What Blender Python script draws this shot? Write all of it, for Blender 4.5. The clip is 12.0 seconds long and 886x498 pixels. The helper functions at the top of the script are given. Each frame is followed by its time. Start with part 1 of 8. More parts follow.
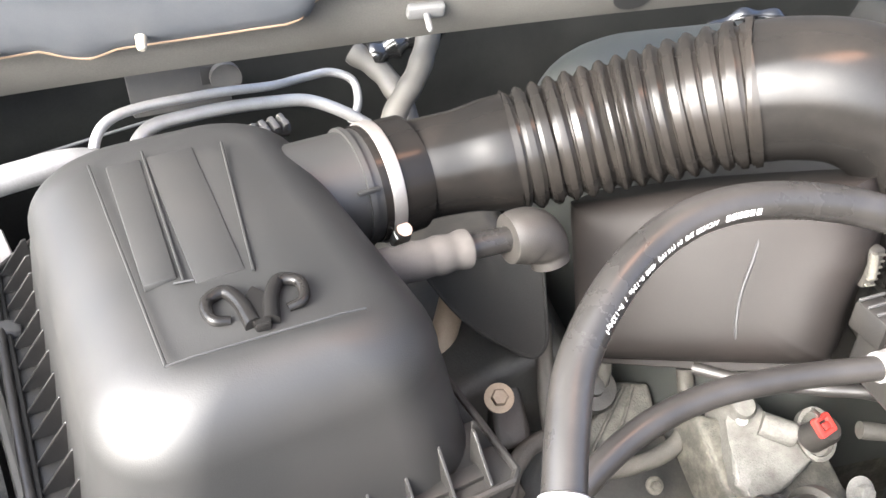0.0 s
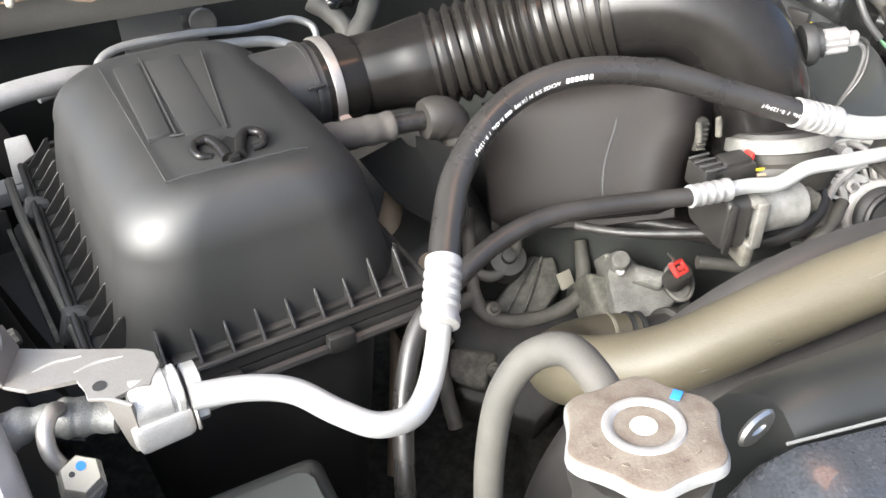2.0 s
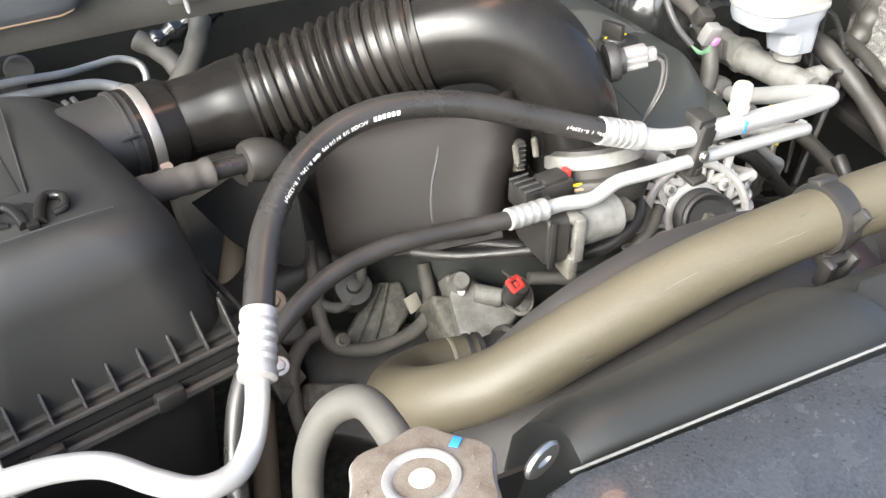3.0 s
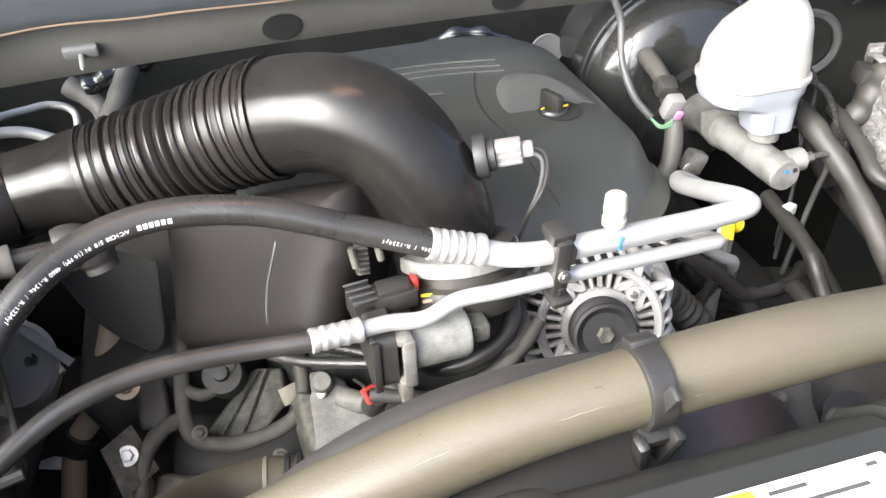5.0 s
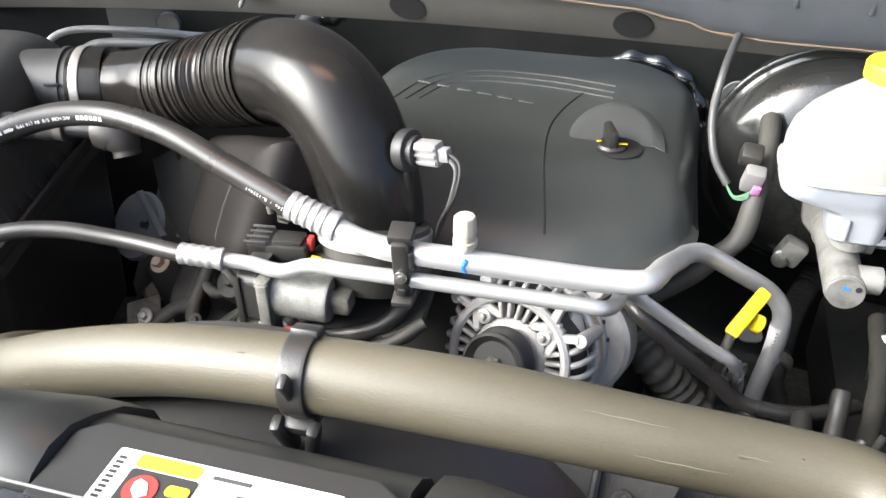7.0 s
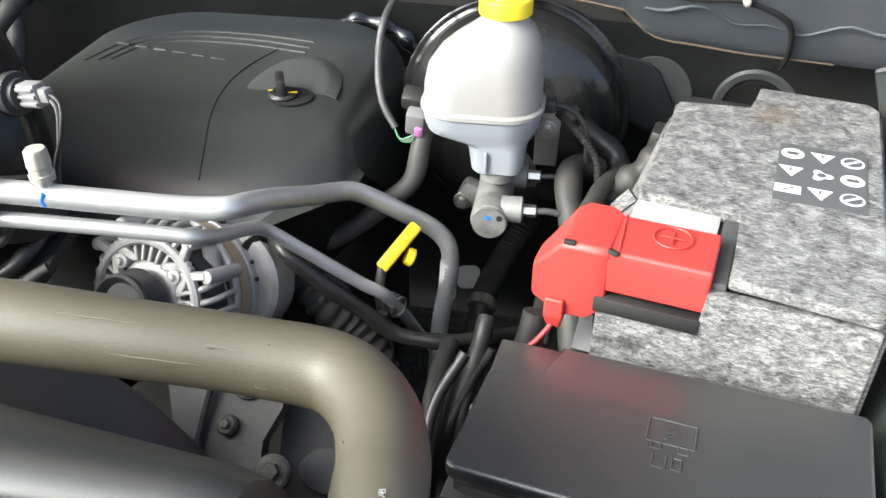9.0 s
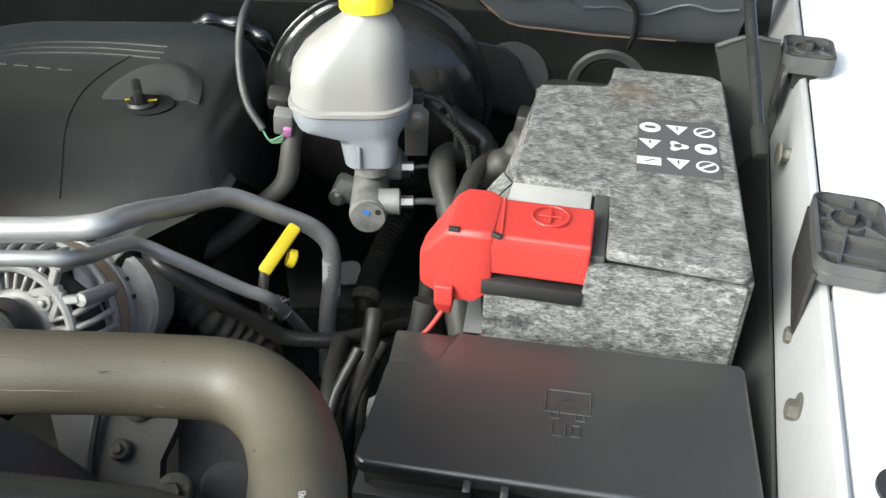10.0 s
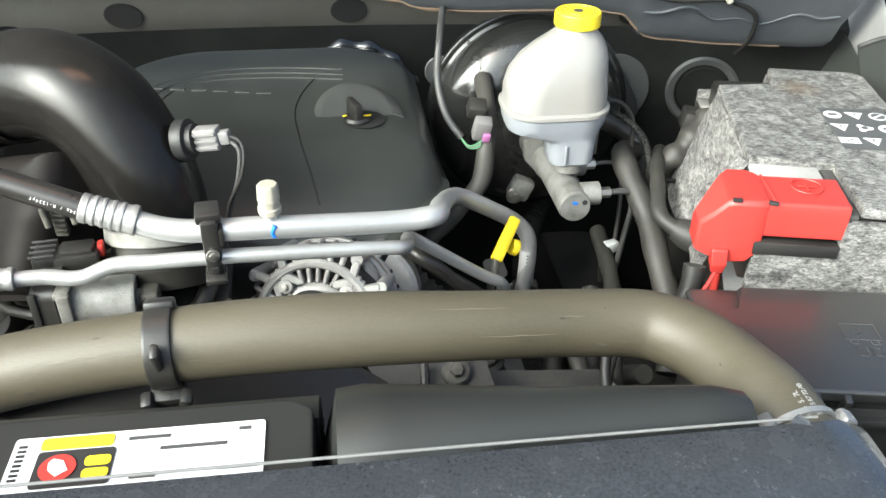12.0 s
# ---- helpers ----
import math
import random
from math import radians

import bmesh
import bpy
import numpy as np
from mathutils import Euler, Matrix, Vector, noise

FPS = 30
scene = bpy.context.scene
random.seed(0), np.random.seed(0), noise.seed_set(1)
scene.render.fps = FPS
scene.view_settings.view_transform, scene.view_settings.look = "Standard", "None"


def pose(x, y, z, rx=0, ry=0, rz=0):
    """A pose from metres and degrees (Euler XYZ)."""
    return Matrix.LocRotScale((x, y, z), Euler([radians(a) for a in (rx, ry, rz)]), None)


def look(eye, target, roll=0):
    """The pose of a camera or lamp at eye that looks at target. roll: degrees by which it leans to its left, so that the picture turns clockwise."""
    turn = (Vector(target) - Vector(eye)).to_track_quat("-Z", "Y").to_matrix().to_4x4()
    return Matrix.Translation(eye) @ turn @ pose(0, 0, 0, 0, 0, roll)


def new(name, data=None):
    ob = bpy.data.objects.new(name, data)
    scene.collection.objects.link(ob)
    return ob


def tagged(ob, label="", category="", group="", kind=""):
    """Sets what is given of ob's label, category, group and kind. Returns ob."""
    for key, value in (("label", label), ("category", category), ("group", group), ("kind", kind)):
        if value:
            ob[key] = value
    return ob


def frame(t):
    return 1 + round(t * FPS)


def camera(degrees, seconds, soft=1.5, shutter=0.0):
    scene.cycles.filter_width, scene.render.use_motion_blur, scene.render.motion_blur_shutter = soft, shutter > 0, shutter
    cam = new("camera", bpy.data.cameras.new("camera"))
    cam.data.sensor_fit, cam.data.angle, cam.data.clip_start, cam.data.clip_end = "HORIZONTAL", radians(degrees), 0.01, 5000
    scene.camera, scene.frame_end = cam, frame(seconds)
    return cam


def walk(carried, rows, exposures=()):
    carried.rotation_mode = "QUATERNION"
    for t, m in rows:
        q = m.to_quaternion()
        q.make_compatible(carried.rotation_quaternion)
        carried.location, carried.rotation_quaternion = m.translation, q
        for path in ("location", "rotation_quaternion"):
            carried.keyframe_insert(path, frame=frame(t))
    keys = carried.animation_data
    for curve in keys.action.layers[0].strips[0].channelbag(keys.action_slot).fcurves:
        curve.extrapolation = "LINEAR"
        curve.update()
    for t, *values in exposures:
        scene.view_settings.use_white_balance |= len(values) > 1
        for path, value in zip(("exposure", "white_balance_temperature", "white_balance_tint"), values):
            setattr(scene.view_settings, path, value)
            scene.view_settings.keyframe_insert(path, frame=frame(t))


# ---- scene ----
cam = camera(55.5, 12.0)
PATH = [
    (0, (0.021, 0.012, 1.502), (0.399, 1.587, 0.329), -0.1),
    (0.5, (-0.037, -0.006, 1.517), (0.325, 1.564, 0.332), -0.6),
    (1, (-0.048, -0.047, 1.528), (0.291, 1.521, 0.333), -1.3),
    (1.5, (-0.015, -0.125, 1.532), (0.32, 1.444, 0.338), -1.7),
    (2, (0.017, -0.184, 1.526), (0.428, 1.365, 0.33), -0.8),
    (2.5, (0.041, -0.199, 1.527), (0.593, 1.313, 0.34), -0.9),
    (3, (0.067, -0.192, 1.547), (0.724, 1.278, 0.361), -0.6),
    (3.5, (0.116, -0.173, 1.569), (0.836, 1.254, 0.366), 0.1),
    (3.7, (0.147, -0.159, 1.569), (0.885, 1.26, 0.368), 0.3),
    (5.3, (0.349, -0.159, 1.559), (0.651, 1.447, 0.405), -2.1),
    (5.5, (0.374, -0.177, 1.562), (0.587, 1.446, 0.413), -1.9),
    (6, (0.453, -0.192, 1.571), (0.424, 1.444, 0.421), -0.9),
    (6.5, (0.586, -0.19, 1.566), (0.278, 1.419, 0.418), -0.9),
    (8.3, (0.89, -0.189, 1.535), (0.332, 1.367, 0.409), -1.1),
    (8.5, (0.913, -0.19, 1.531), (0.421, 1.386, 0.403), -0.2),
    (9, (0.947, -0.179, 1.517), (0.69, 1.446, 0.38), 0.2),
    (9.5, (0.948, -0.178, 1.515), (0.881, 1.459, 0.368), 0.8),
    (10, (0.935, -0.185, 1.521), (0.988, 1.451, 0.372), 1.1),
    (10.5, (0.91, -0.188, 1.529), (1.025, 1.444, 0.38), -0.1),
    (11, (0.86, -0.203, 1.535), (1.009, 1.426, 0.384), -0.2),
    (11.5, (0.773, -0.237, 1.543), (0.956, 1.404, 0.413), 0.2),
    (12, (0.628, -0.273, 1.548), (0.863, 1.38, 0.447), 1.0),
]
walk(cam, [(t, look(eye, target, roll)) for t, eye, target, roll in PATH], exposures=((0, 3.52, 5850, 4.5), (1, 2.94, 5850, 4.5), (2, 2.60, 5750, 2.0), (3.5, 2.52, 5800, 1.5), (5.5, 2.64, 5700, 3.5), (6.5, 2.56, 5700, 2.5), (8.5, 2.24, 5600, -0.5), (9, 2.14, 5600, -1.5), (9.5, 1.86, 5600, -3.5), (10.5, 1.36, 5600, -5), (11, 1.28, 5600, -5.5), (12, 1.98, 5650, -5.5)))

# ---- light ----
world = bpy.data.worlds.new("sky")
scene.world = world
world.use_nodes = True
wn, wl = world.node_tree.nodes, world.node_tree.links
sky = wn.new("ShaderNodeTexSky")
sky.sky_type, sky.sun_disc = "NISHITA", False
sky.sun_elevation, sky.sun_rotation = radians(32), radians(238)
sky.air_density, sky.dust_density, sky.ozone_density = 0.35, 9.0, 0.3
wn["Background"].inputs["Strength"].default_value = 0.15
wl.new(sky.outputs["Color"], wn["Background"].inputs["Color"])
sun_data = bpy.data.lights.new("sun", "SUN")
sun_data.energy, sun_data.angle, sun_data.color = 0.34, radians(110), (1.0, 0.995, 0.98)
sun = new("sun", sun_data)
sun.matrix_world = look((-4.6, -2.7, 3.0), (0.5, 0.4, 1.0))
# added bodiless area light for the unseen source of the orange reflections
lamp_data = bpy.data.lights.new("warm_source_light", "AREA")
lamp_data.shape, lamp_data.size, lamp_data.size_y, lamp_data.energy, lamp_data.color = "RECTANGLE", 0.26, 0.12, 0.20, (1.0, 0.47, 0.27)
warm_source_light = new("warm_source_light", lamp_data)
warm_source_light.matrix_world = look((0.36, 0.30, 1.84), (0.33, 0.36, 1.2))

# ---- materials ----
def material(name, base, rough=0.5, metal=0.0, grain=60.0, vary=0.25, bump=0.1, spots=None, spot_scale=9.0, spot_amount=0.5, coat=0.0, spec=0.5, stretch=(1, 1, 1), sub=0.0):
    """A surface with colour varied at two scales, an optional dust or stain colour, and fine relief."""
    m = bpy.data.materials.new(name)
    m.use_nodes = True
    n, l = m.node_tree.nodes, m.node_tree.links
    b = n["Principled BSDF"]
    co = n.new("ShaderNodeTexCoord")
    mp = n.new("ShaderNodeMapping")
    mp.inputs["Scale"].default_value = stretch
    l.new(co.outputs["Object"], mp.inputs["Vector"])
    fine, coarse = n.new("ShaderNodeTexNoise"), n.new("ShaderNodeTexNoise")
    fine.inputs["Scale"].default_value, fine.inputs["Detail"].default_value = grain * 8, 4
    coarse.inputs["Scale"].default_value, coarse.inputs["Detail"].default_value = spot_scale, 6
    coarse.inputs["Roughness"].default_value = 0.65
    for t in (fine, coarse):
        l.new(mp.outputs["Vector"], t.inputs["Vector"])
    mix = n.new("ShaderNodeMix")
    mix.data_type = "RGBA"
    dark = [c * (1 - vary) for c in base]
    mix.inputs["A"].default_value, mix.inputs["B"].default_value = (*dark, 1), (*[min(1, c * (1 + vary)) for c in base], 1)
    l.new(fine.outputs["Fac"], mix.inputs["Factor"])
    out = mix.outputs["Result"]
    ramp = n.new("ShaderNodeValToRGB")
    ramp.color_ramp.elements[0].position, ramp.color_ramp.elements[1].position = 0.34, 0.78
    ramp.color_ramp.interpolation = "EASE"
    l.new(coarse.outputs["Fac"], ramp.inputs["Fac"])
    if spots:
        amount = n.new("ShaderNodeMath")
        amount.operation = "MULTIPLY"
        amount.inputs[1].default_value = spot_amount
        l.new(ramp.outputs["Color"], amount.inputs[0])
        mix2 = n.new("ShaderNodeMix")
        mix2.data_type = "RGBA"
        mix2.inputs["B"].default_value = (*spots, 1)
        l.new(amount.outputs[0], mix2.inputs["Factor"])
        l.new(out, mix2.inputs["A"])
        out = mix2.outputs["Result"]
    l.new(out, b.inputs["Base Color"])
    rr = n.new("ShaderNodeMapRange")
    rr.inputs["To Min"].default_value, rr.inputs["To Max"].default_value = max(0.03, rough - 0.08), min(1, rough + 0.12)
    l.new(coarse.outputs["Fac"], rr.inputs["Value"])
    l.new(rr.outputs["Result"], b.inputs["Roughness"])
    b.inputs["Metallic"].default_value = metal
    b.inputs["Specular IOR Level"].default_value = spec
    b.inputs["Coat Weight"].default_value = coat
    if sub:
        b.inputs["Subsurface Weight"].default_value = sub
        b.inputs["Subsurface Radius"].default_value = (0.012, 0.012, 0.012)
    if bump:
        bp = n.new("ShaderNodeBump")
        bp.inputs["Strength"].default_value, bp.inputs["Distance"].default_value = bump, 0.0006
        l.new(fine.outputs["Fac"], bp.inputs["Height"])
        l.new(bp.outputs["Normal"], b.inputs["Normal"])
    return m


DUST = (0.20, 0.18, 0.155)
M_LID = material("airbox_plastic", (0.0185, 0.0187, 0.0183), 0.46, grain=160, vary=0.2, bump=0.15, spots=(0.032, 0.030, 0.028), spot_scale=7, spot_amount=0.6, spec=0.55)
M_CUFF = material("cuff_rubber", (0.008, 0.0076, 0.0072), 0.17, grain=120, vary=0.2, bump=0.05, spots=(0.0238, 0.0196, 0.0168), spot_scale=12, spot_amount=0.55, spec=0.2)
M_FUSE = material("fuse_box_plastic", (0.025, 0.02438, 0.02375), 0.33, grain=110, vary=0.25, bump=0.35, spots=(0.04, 0.03875, 0.03625), spot_scale=9, spot_amount=0.5, spec=1.0, coat=0.35)
M_TUBE = material("intake_plastic", (0.0096, 0.0092, 0.0088), 0.17, grain=120, vary=0.2, bump=0.05, spots=(0.0252, 0.0224, 0.0196), spot_scale=11, spot_amount=0.55, spec=0.28)
M_PLASTIC = material("black_plastic", (0.01897, 0.01834, 0.01771), 0.36, grain=140, vary=0.3, bump=0.25, spots=(0.05462, 0.05002, 0.0437), spot_scale=14, spot_amount=0.5)
M_DARK = material("engine_dark", (0.0252, 0.0246, 0.0222), 0.55, grain=60, vary=0.4, bump=0.4, spots=(0.0792, 0.07128, 0.0594), spot_scale=18, spot_amount=0.55)
M_COVER = material("engine_cover_plastic", (0.03337, 0.03588, 0.03364), 0.4, grain=200, vary=0.3, bump=0.15, spots=(0.06831, 0.06946, 0.06148), spot_scale=4.5, spot_amount=0.65)
# paints the sky's reflection on the cover recess; also colours the grey rings
M_RECESS = material("sheen_and_ring_grey", (0.06469, 0.06641, 0.06469), 0.45, grain=160, vary=0.15, bump=0.15, spots=(0.08625, 0.08625, 0.08194), spot_scale=12, spot_amount=0.5)
M_WALL = material("firewall_paint", (0.0108, 0.01134, 0.01053), 0.5, grain=50, vary=0.3, bump=0.2, spots=(0.027, 0.027, 0.0243), spot_scale=8, spot_amount=0.6, spec=0.12)
M_BOOST = material("booster_paint", (0.013, 0.0135, 0.013), 0.16, grain=60, vary=0.3, bump=0.05, spots=(0.05, 0.048, 0.045), spot_scale=13, spot_amount=0.4, coat=0.4)
M_RUBBER = material("hose_rubber", (0.0187, 0.0176, 0.0165), 0.27, grain=220, vary=0.25, bump=0.15, spots=(0.04675, 0.0429, 0.0396), spot_scale=15, spot_amount=0.6)
M_GREYHOSE = material("grey_rubber", (0.056, 0.0536, 0.048), 0.60, grain=150, vary=0.2, bump=0.25, spots=(0.12, 0.1104, 0.092), spot_scale=20, spot_amount=0.4)
M_SLEEVE = material("fabric_sleeve", (0.0406, 0.0364, 0.0336), 0.75, grain=200, vary=0.35, bump=0.8, spots=(0.105, 0.0952, 0.084), spot_scale=25, spot_amount=0.5)
M_RAD = material("radiator_hose_rubber", (0.06612, 0.05726, 0.0379), 0.5, grain=120, vary=0.22, bump=0.3, spots=(0.1089, 0.09801, 0.06895), spot_scale=6.5, spot_amount=0.75, stretch=(0.3, 1, 1))
M_ALU = material("aluminium", (0.522, 0.522, 0.5175), 0.34, metal=0.55, grain=120, vary=0.09, bump=0.14, spots=(0.396, 0.387, 0.369), spot_scale=40, spot_amount=0.4)
M_FERRULE = material("crimped_aluminium", (0.46, 0.455, 0.445), 0.40, metal=0.6, grain=150, vary=0.2, bump=0.6, spots=(0.28, 0.265, 0.25), spot_scale=60, spot_amount=0.6)
M_CAST = material("cast_aluminium", (0.2601, 0.2564, 0.2421), 0.5, metal=0.3, grain=110, vary=0.3, bump=0.8, spots=(0.0884, 0.08296, 0.06936), spot_scale=40, spot_amount=0.8)
M_ALT = material("bare_cast_aluminium", (0.46, 0.455, 0.44), 0.5, metal=0.35, grain=110, vary=0.2, bump=0.6, spots=(0.24, 0.23, 0.21), spot_scale=40, spot_amount=0.55)
M_GRIMY = material("grimy_cast_aluminium", (0.175, 0.170, 0.155), 0.6, metal=0.15, grain=90, vary=0.45, bump=1.0, spots=(0.060, 0.056, 0.046), spot_scale=45, spot_amount=0.85)
M_DULLALU = material("dull_aluminium", (0.34, 0.34, 0.335), 0.40, metal=0.5, grain=100, vary=0.15, bump=0.3, spots=(0.22, 0.215, 0.205), spot_scale=30, spot_amount=0.6)
M_DIRTY = material("dusty_engine_metal", (0.0546, 0.05226, 0.04446), 0.72, metal=0.1, grain=70, vary=0.5, bump=1.0, spots=(0.1872, 0.1756, 0.1442), spot_scale=60, spot_amount=0.8)
M_STEEL = material("steel", (0.55, 0.54, 0.51), 0.32, metal=0.95, grain=90, vary=0.12, bump=0.15, spots=(0.34, 0.30, 0.24), spot_scale=35, spot_amount=0.4)
M_ZINC = material("zinc_plate", (0.352, 0.336, 0.316), 0.40, metal=0.75, grain=90, vary=0.12, bump=0.2, spots=(0.264, 0.24, 0.212), spot_scale=22, spot_amount=0.5)
M_CAPTOP = material("weathered_cap_metal", (0.155, 0.135, 0.112), 0.55, metal=0.15, grain=120, vary=0.35, bump=0.4, spots=(0.075, 0.052, 0.038), spot_scale=85, spot_amount=0.8)
M_PAINT = material("white_body_paint", (0.80, 0.80, 0.795), 0.35, grain=30, vary=0.02, bump=0.0, spots=(0.74, 0.735, 0.72), spot_scale=3, spot_amount=0.4, coat=0.15)
M_SILVER = material("silver_inner_paint", (0.40, 0.40, 0.405), 0.36, metal=0.15, grain=60, vary=0.08, bump=0.05, spots=(0.27, 0.262, 0.25), spot_scale=10, spot_amount=0.5)
M_HOOD = material("grey_hood_paint", (0.1113, 0.1073, 0.09734), 0.5, grain=80, vary=0.3, bump=0.15, spots=(0.06804, 0.0635, 0.05544), spot_scale=4, spot_amount=0.9)
M_LINER = material("hood_liner_felt", (0.085, 0.092, 0.102), 0.75, grain=180, vary=0.3, bump=0.6, spots=(0.14, 0.142, 0.15), spot_scale=14, spot_amount=0.5)
M_LINEREDGE = material("liner_edge_fibre", (0.30, 0.215, 0.145), 0.9, grain=200, vary=0.25, bump=0.5)
M_SUPPORT = material("radiator_cover_paint", (0.02869, 0.03122, 0.03628), 0.24, grain=70, vary=0.8, bump=0.35, spots=(0.05738, 0.06075, 0.0675), spot_scale=40, spot_amount=0.35, coat=0.4)
M_SHROUD = material("shroud_plastic", (0.01836, 0.01917, 0.01809), 0.42, grain=140, vary=0.2, bump=0.1, spots=(0.02592, 0.02592, 0.02322), spot_scale=6, spot_amount=0.4)
M_FUNNEL = material("dusty_shroud_plastic", (0.028, 0.0265, 0.0255), 0.42, grain=120, vary=0.25, bump=0.15, spots=(0.052, 0.048, 0.044), spot_scale=6, spot_amount=0.6)
M_RED = material("red_plastic", (0.4107, 0.03643, 0.02981), 0.42, grain=160, vary=0.08, bump=0.12, spots=(0.3974, 0.03312, 0.0265), spot_scale=20, spot_amount=0.4)
M_YELLOW = material("yellow_plastic", (0.85, 0.66, 0.02), 0.4, grain=100, vary=0.06, bump=0.1, spots=(0.75, 0.57, 0.02), spot_scale=30, spot_amount=0.5)
M_TANK = material("milky_tank_plastic", (0.2821, 0.2758, 0.2624), 0.33, grain=60, vary=0.04, bump=0.05, spots=(0.2586, 0.239, 0.2075), spot_scale=14, spot_amount=0.5, sub=0.35)
M_FLUID = material("tank_with_fluid", (0.2659, 0.2765, 0.2969), 0.33, grain=60, vary=0.04, bump=0.05, spots=(0.2216, 0.2411, 0.2748), spot_scale=14, spot_amount=0.5, sub=0.3)
M_BEIGE = material("beige_cap_plastic", (0.3525, 0.33, 0.27), 0.45, grain=90, vary=0.05, bump=0.1, spots=(0.3, 0.2775, 0.225), spot_scale=40, spot_amount=0.4)
M_GREYCONN = material("grey_connector_plastic", (0.1913, 0.1856, 0.1828), 0.45, grain=90, vary=0.06, bump=0.1, spots=(0.1575, 0.1491, 0.1462), spot_scale=40, spot_amount=0.4)
M_MIDGREY = material("grey_strap_plastic", (0.0525, 0.0525, 0.0532), 0.42, grain=90, vary=0.12, bump=0.1, spots=(0.098, 0.0924, 0.084), spot_scale=25, spot_amount=0.5)
M_BOOT = material("boot_rubber", (0.021, 0.019, 0.017), 0.5, grain=150, vary=0.2, bump=0.25, spots=(0.065, 0.06, 0.052), spot_scale=20, spot_amount=0.4)
M_BELLOWS = material("dusty_bellows_rubber", (0.0104, 0.00976, 0.00896), 0.2, grain=120, vary=0.25, bump=0.1, spots=(0.0252, 0.0217, 0.0189), spot_scale=14, spot_amount=0.55, spec=0.22)
M_SCUFF = material("rubbed_rubber", (0.1645, 0.1505, 0.112), 0.6, grain=80, vary=0.1, bump=0.0)
M_TAPE = material("dusty_tape", (0.06037, 0.05606, 0.0483), 0.7, grain=120, vary=0.35, bump=0.7, spots=(0.1466, 0.1354, 0.1121), spot_scale=26, spot_amount=0.6)
M_RESO = material("satin_black_plastic", (0.01188, 0.01053, 0.00972), 0.5, grain=140, vary=0.2, bump=0.1, spots=(0.0216, 0.01782, 0.0162), spot_scale=9, spot_amount=0.6, spec=0.14)
M_MATTE = material("matte_black_rubber", (0.020, 0.020, 0.019), 0.85, grain=120, vary=0.3, bump=0.3, spots=(0.03, 0.028, 0.025), spot_scale=20, spot_amount=0.5, spec=0.2)
M_PALE = material("dusty_pale_metal", (0.42, 0.41, 0.39), 0.7, grain=60, vary=0.15, bump=0.3, spots=(0.28, 0.27, 0.25), spot_scale=12, spot_amount=0.5)
M_LIGHTGREY = material("light_grey_plastic", (0.16, 0.16, 0.1584), 0.55, grain=90, vary=0.1, bump=0.1, spots=(0.12, 0.1176, 0.112), spot_scale=25, spot_amount=0.5)
M_BROWN = material("brown_tube", (0.3465, 0.2678, 0.1837), 0.6, grain=80, vary=0.2, bump=0.3, spots=(0.441, 0.3675, 0.273), spot_scale=25, spot_amount=0.5)
M_BLUE = material("blue_marker", (0.03, 0.17, 0.62), 0.6, grain=80, vary=0.1, bump=0.0)
M_WHITE = material("white_print", (0.68, 0.68, 0.6715), 0.5, grain=60, vary=0.03, bump=0.0)
M_BLACKINK = material("black_print", (0.02, 0.02, 0.02), 0.5, grain=60, vary=0.1, bump=0.0)
M_LABELGREY = material("dark_label", (0.075, 0.075, 0.075), 0.55, grain=80, vary=0.1, bump=0.05)
M_GREEN = material("green_wire", (0.10, 0.26, 0.12), 0.5, grain=80, vary=0.1, bump=0.0)
M_PURPLE = material("purple_seal", (0.42, 0.16, 0.36), 0.5, grain=80, vary=0.1, bump=0.0)
M_CONCRETE = material("concrete", (0.42, 0.41, 0.39), 0.75, grain=8, vary=0.15, bump=0.3, spots=(0.30, 0.29, 0.275), spot_scale=1.6, spot_amount=0.6)
M_FOIL = material("black_tape", (0.012, 0.012, 0.012), 0.12, grain=30, vary=0.3, bump=0.9, coat=0.6)


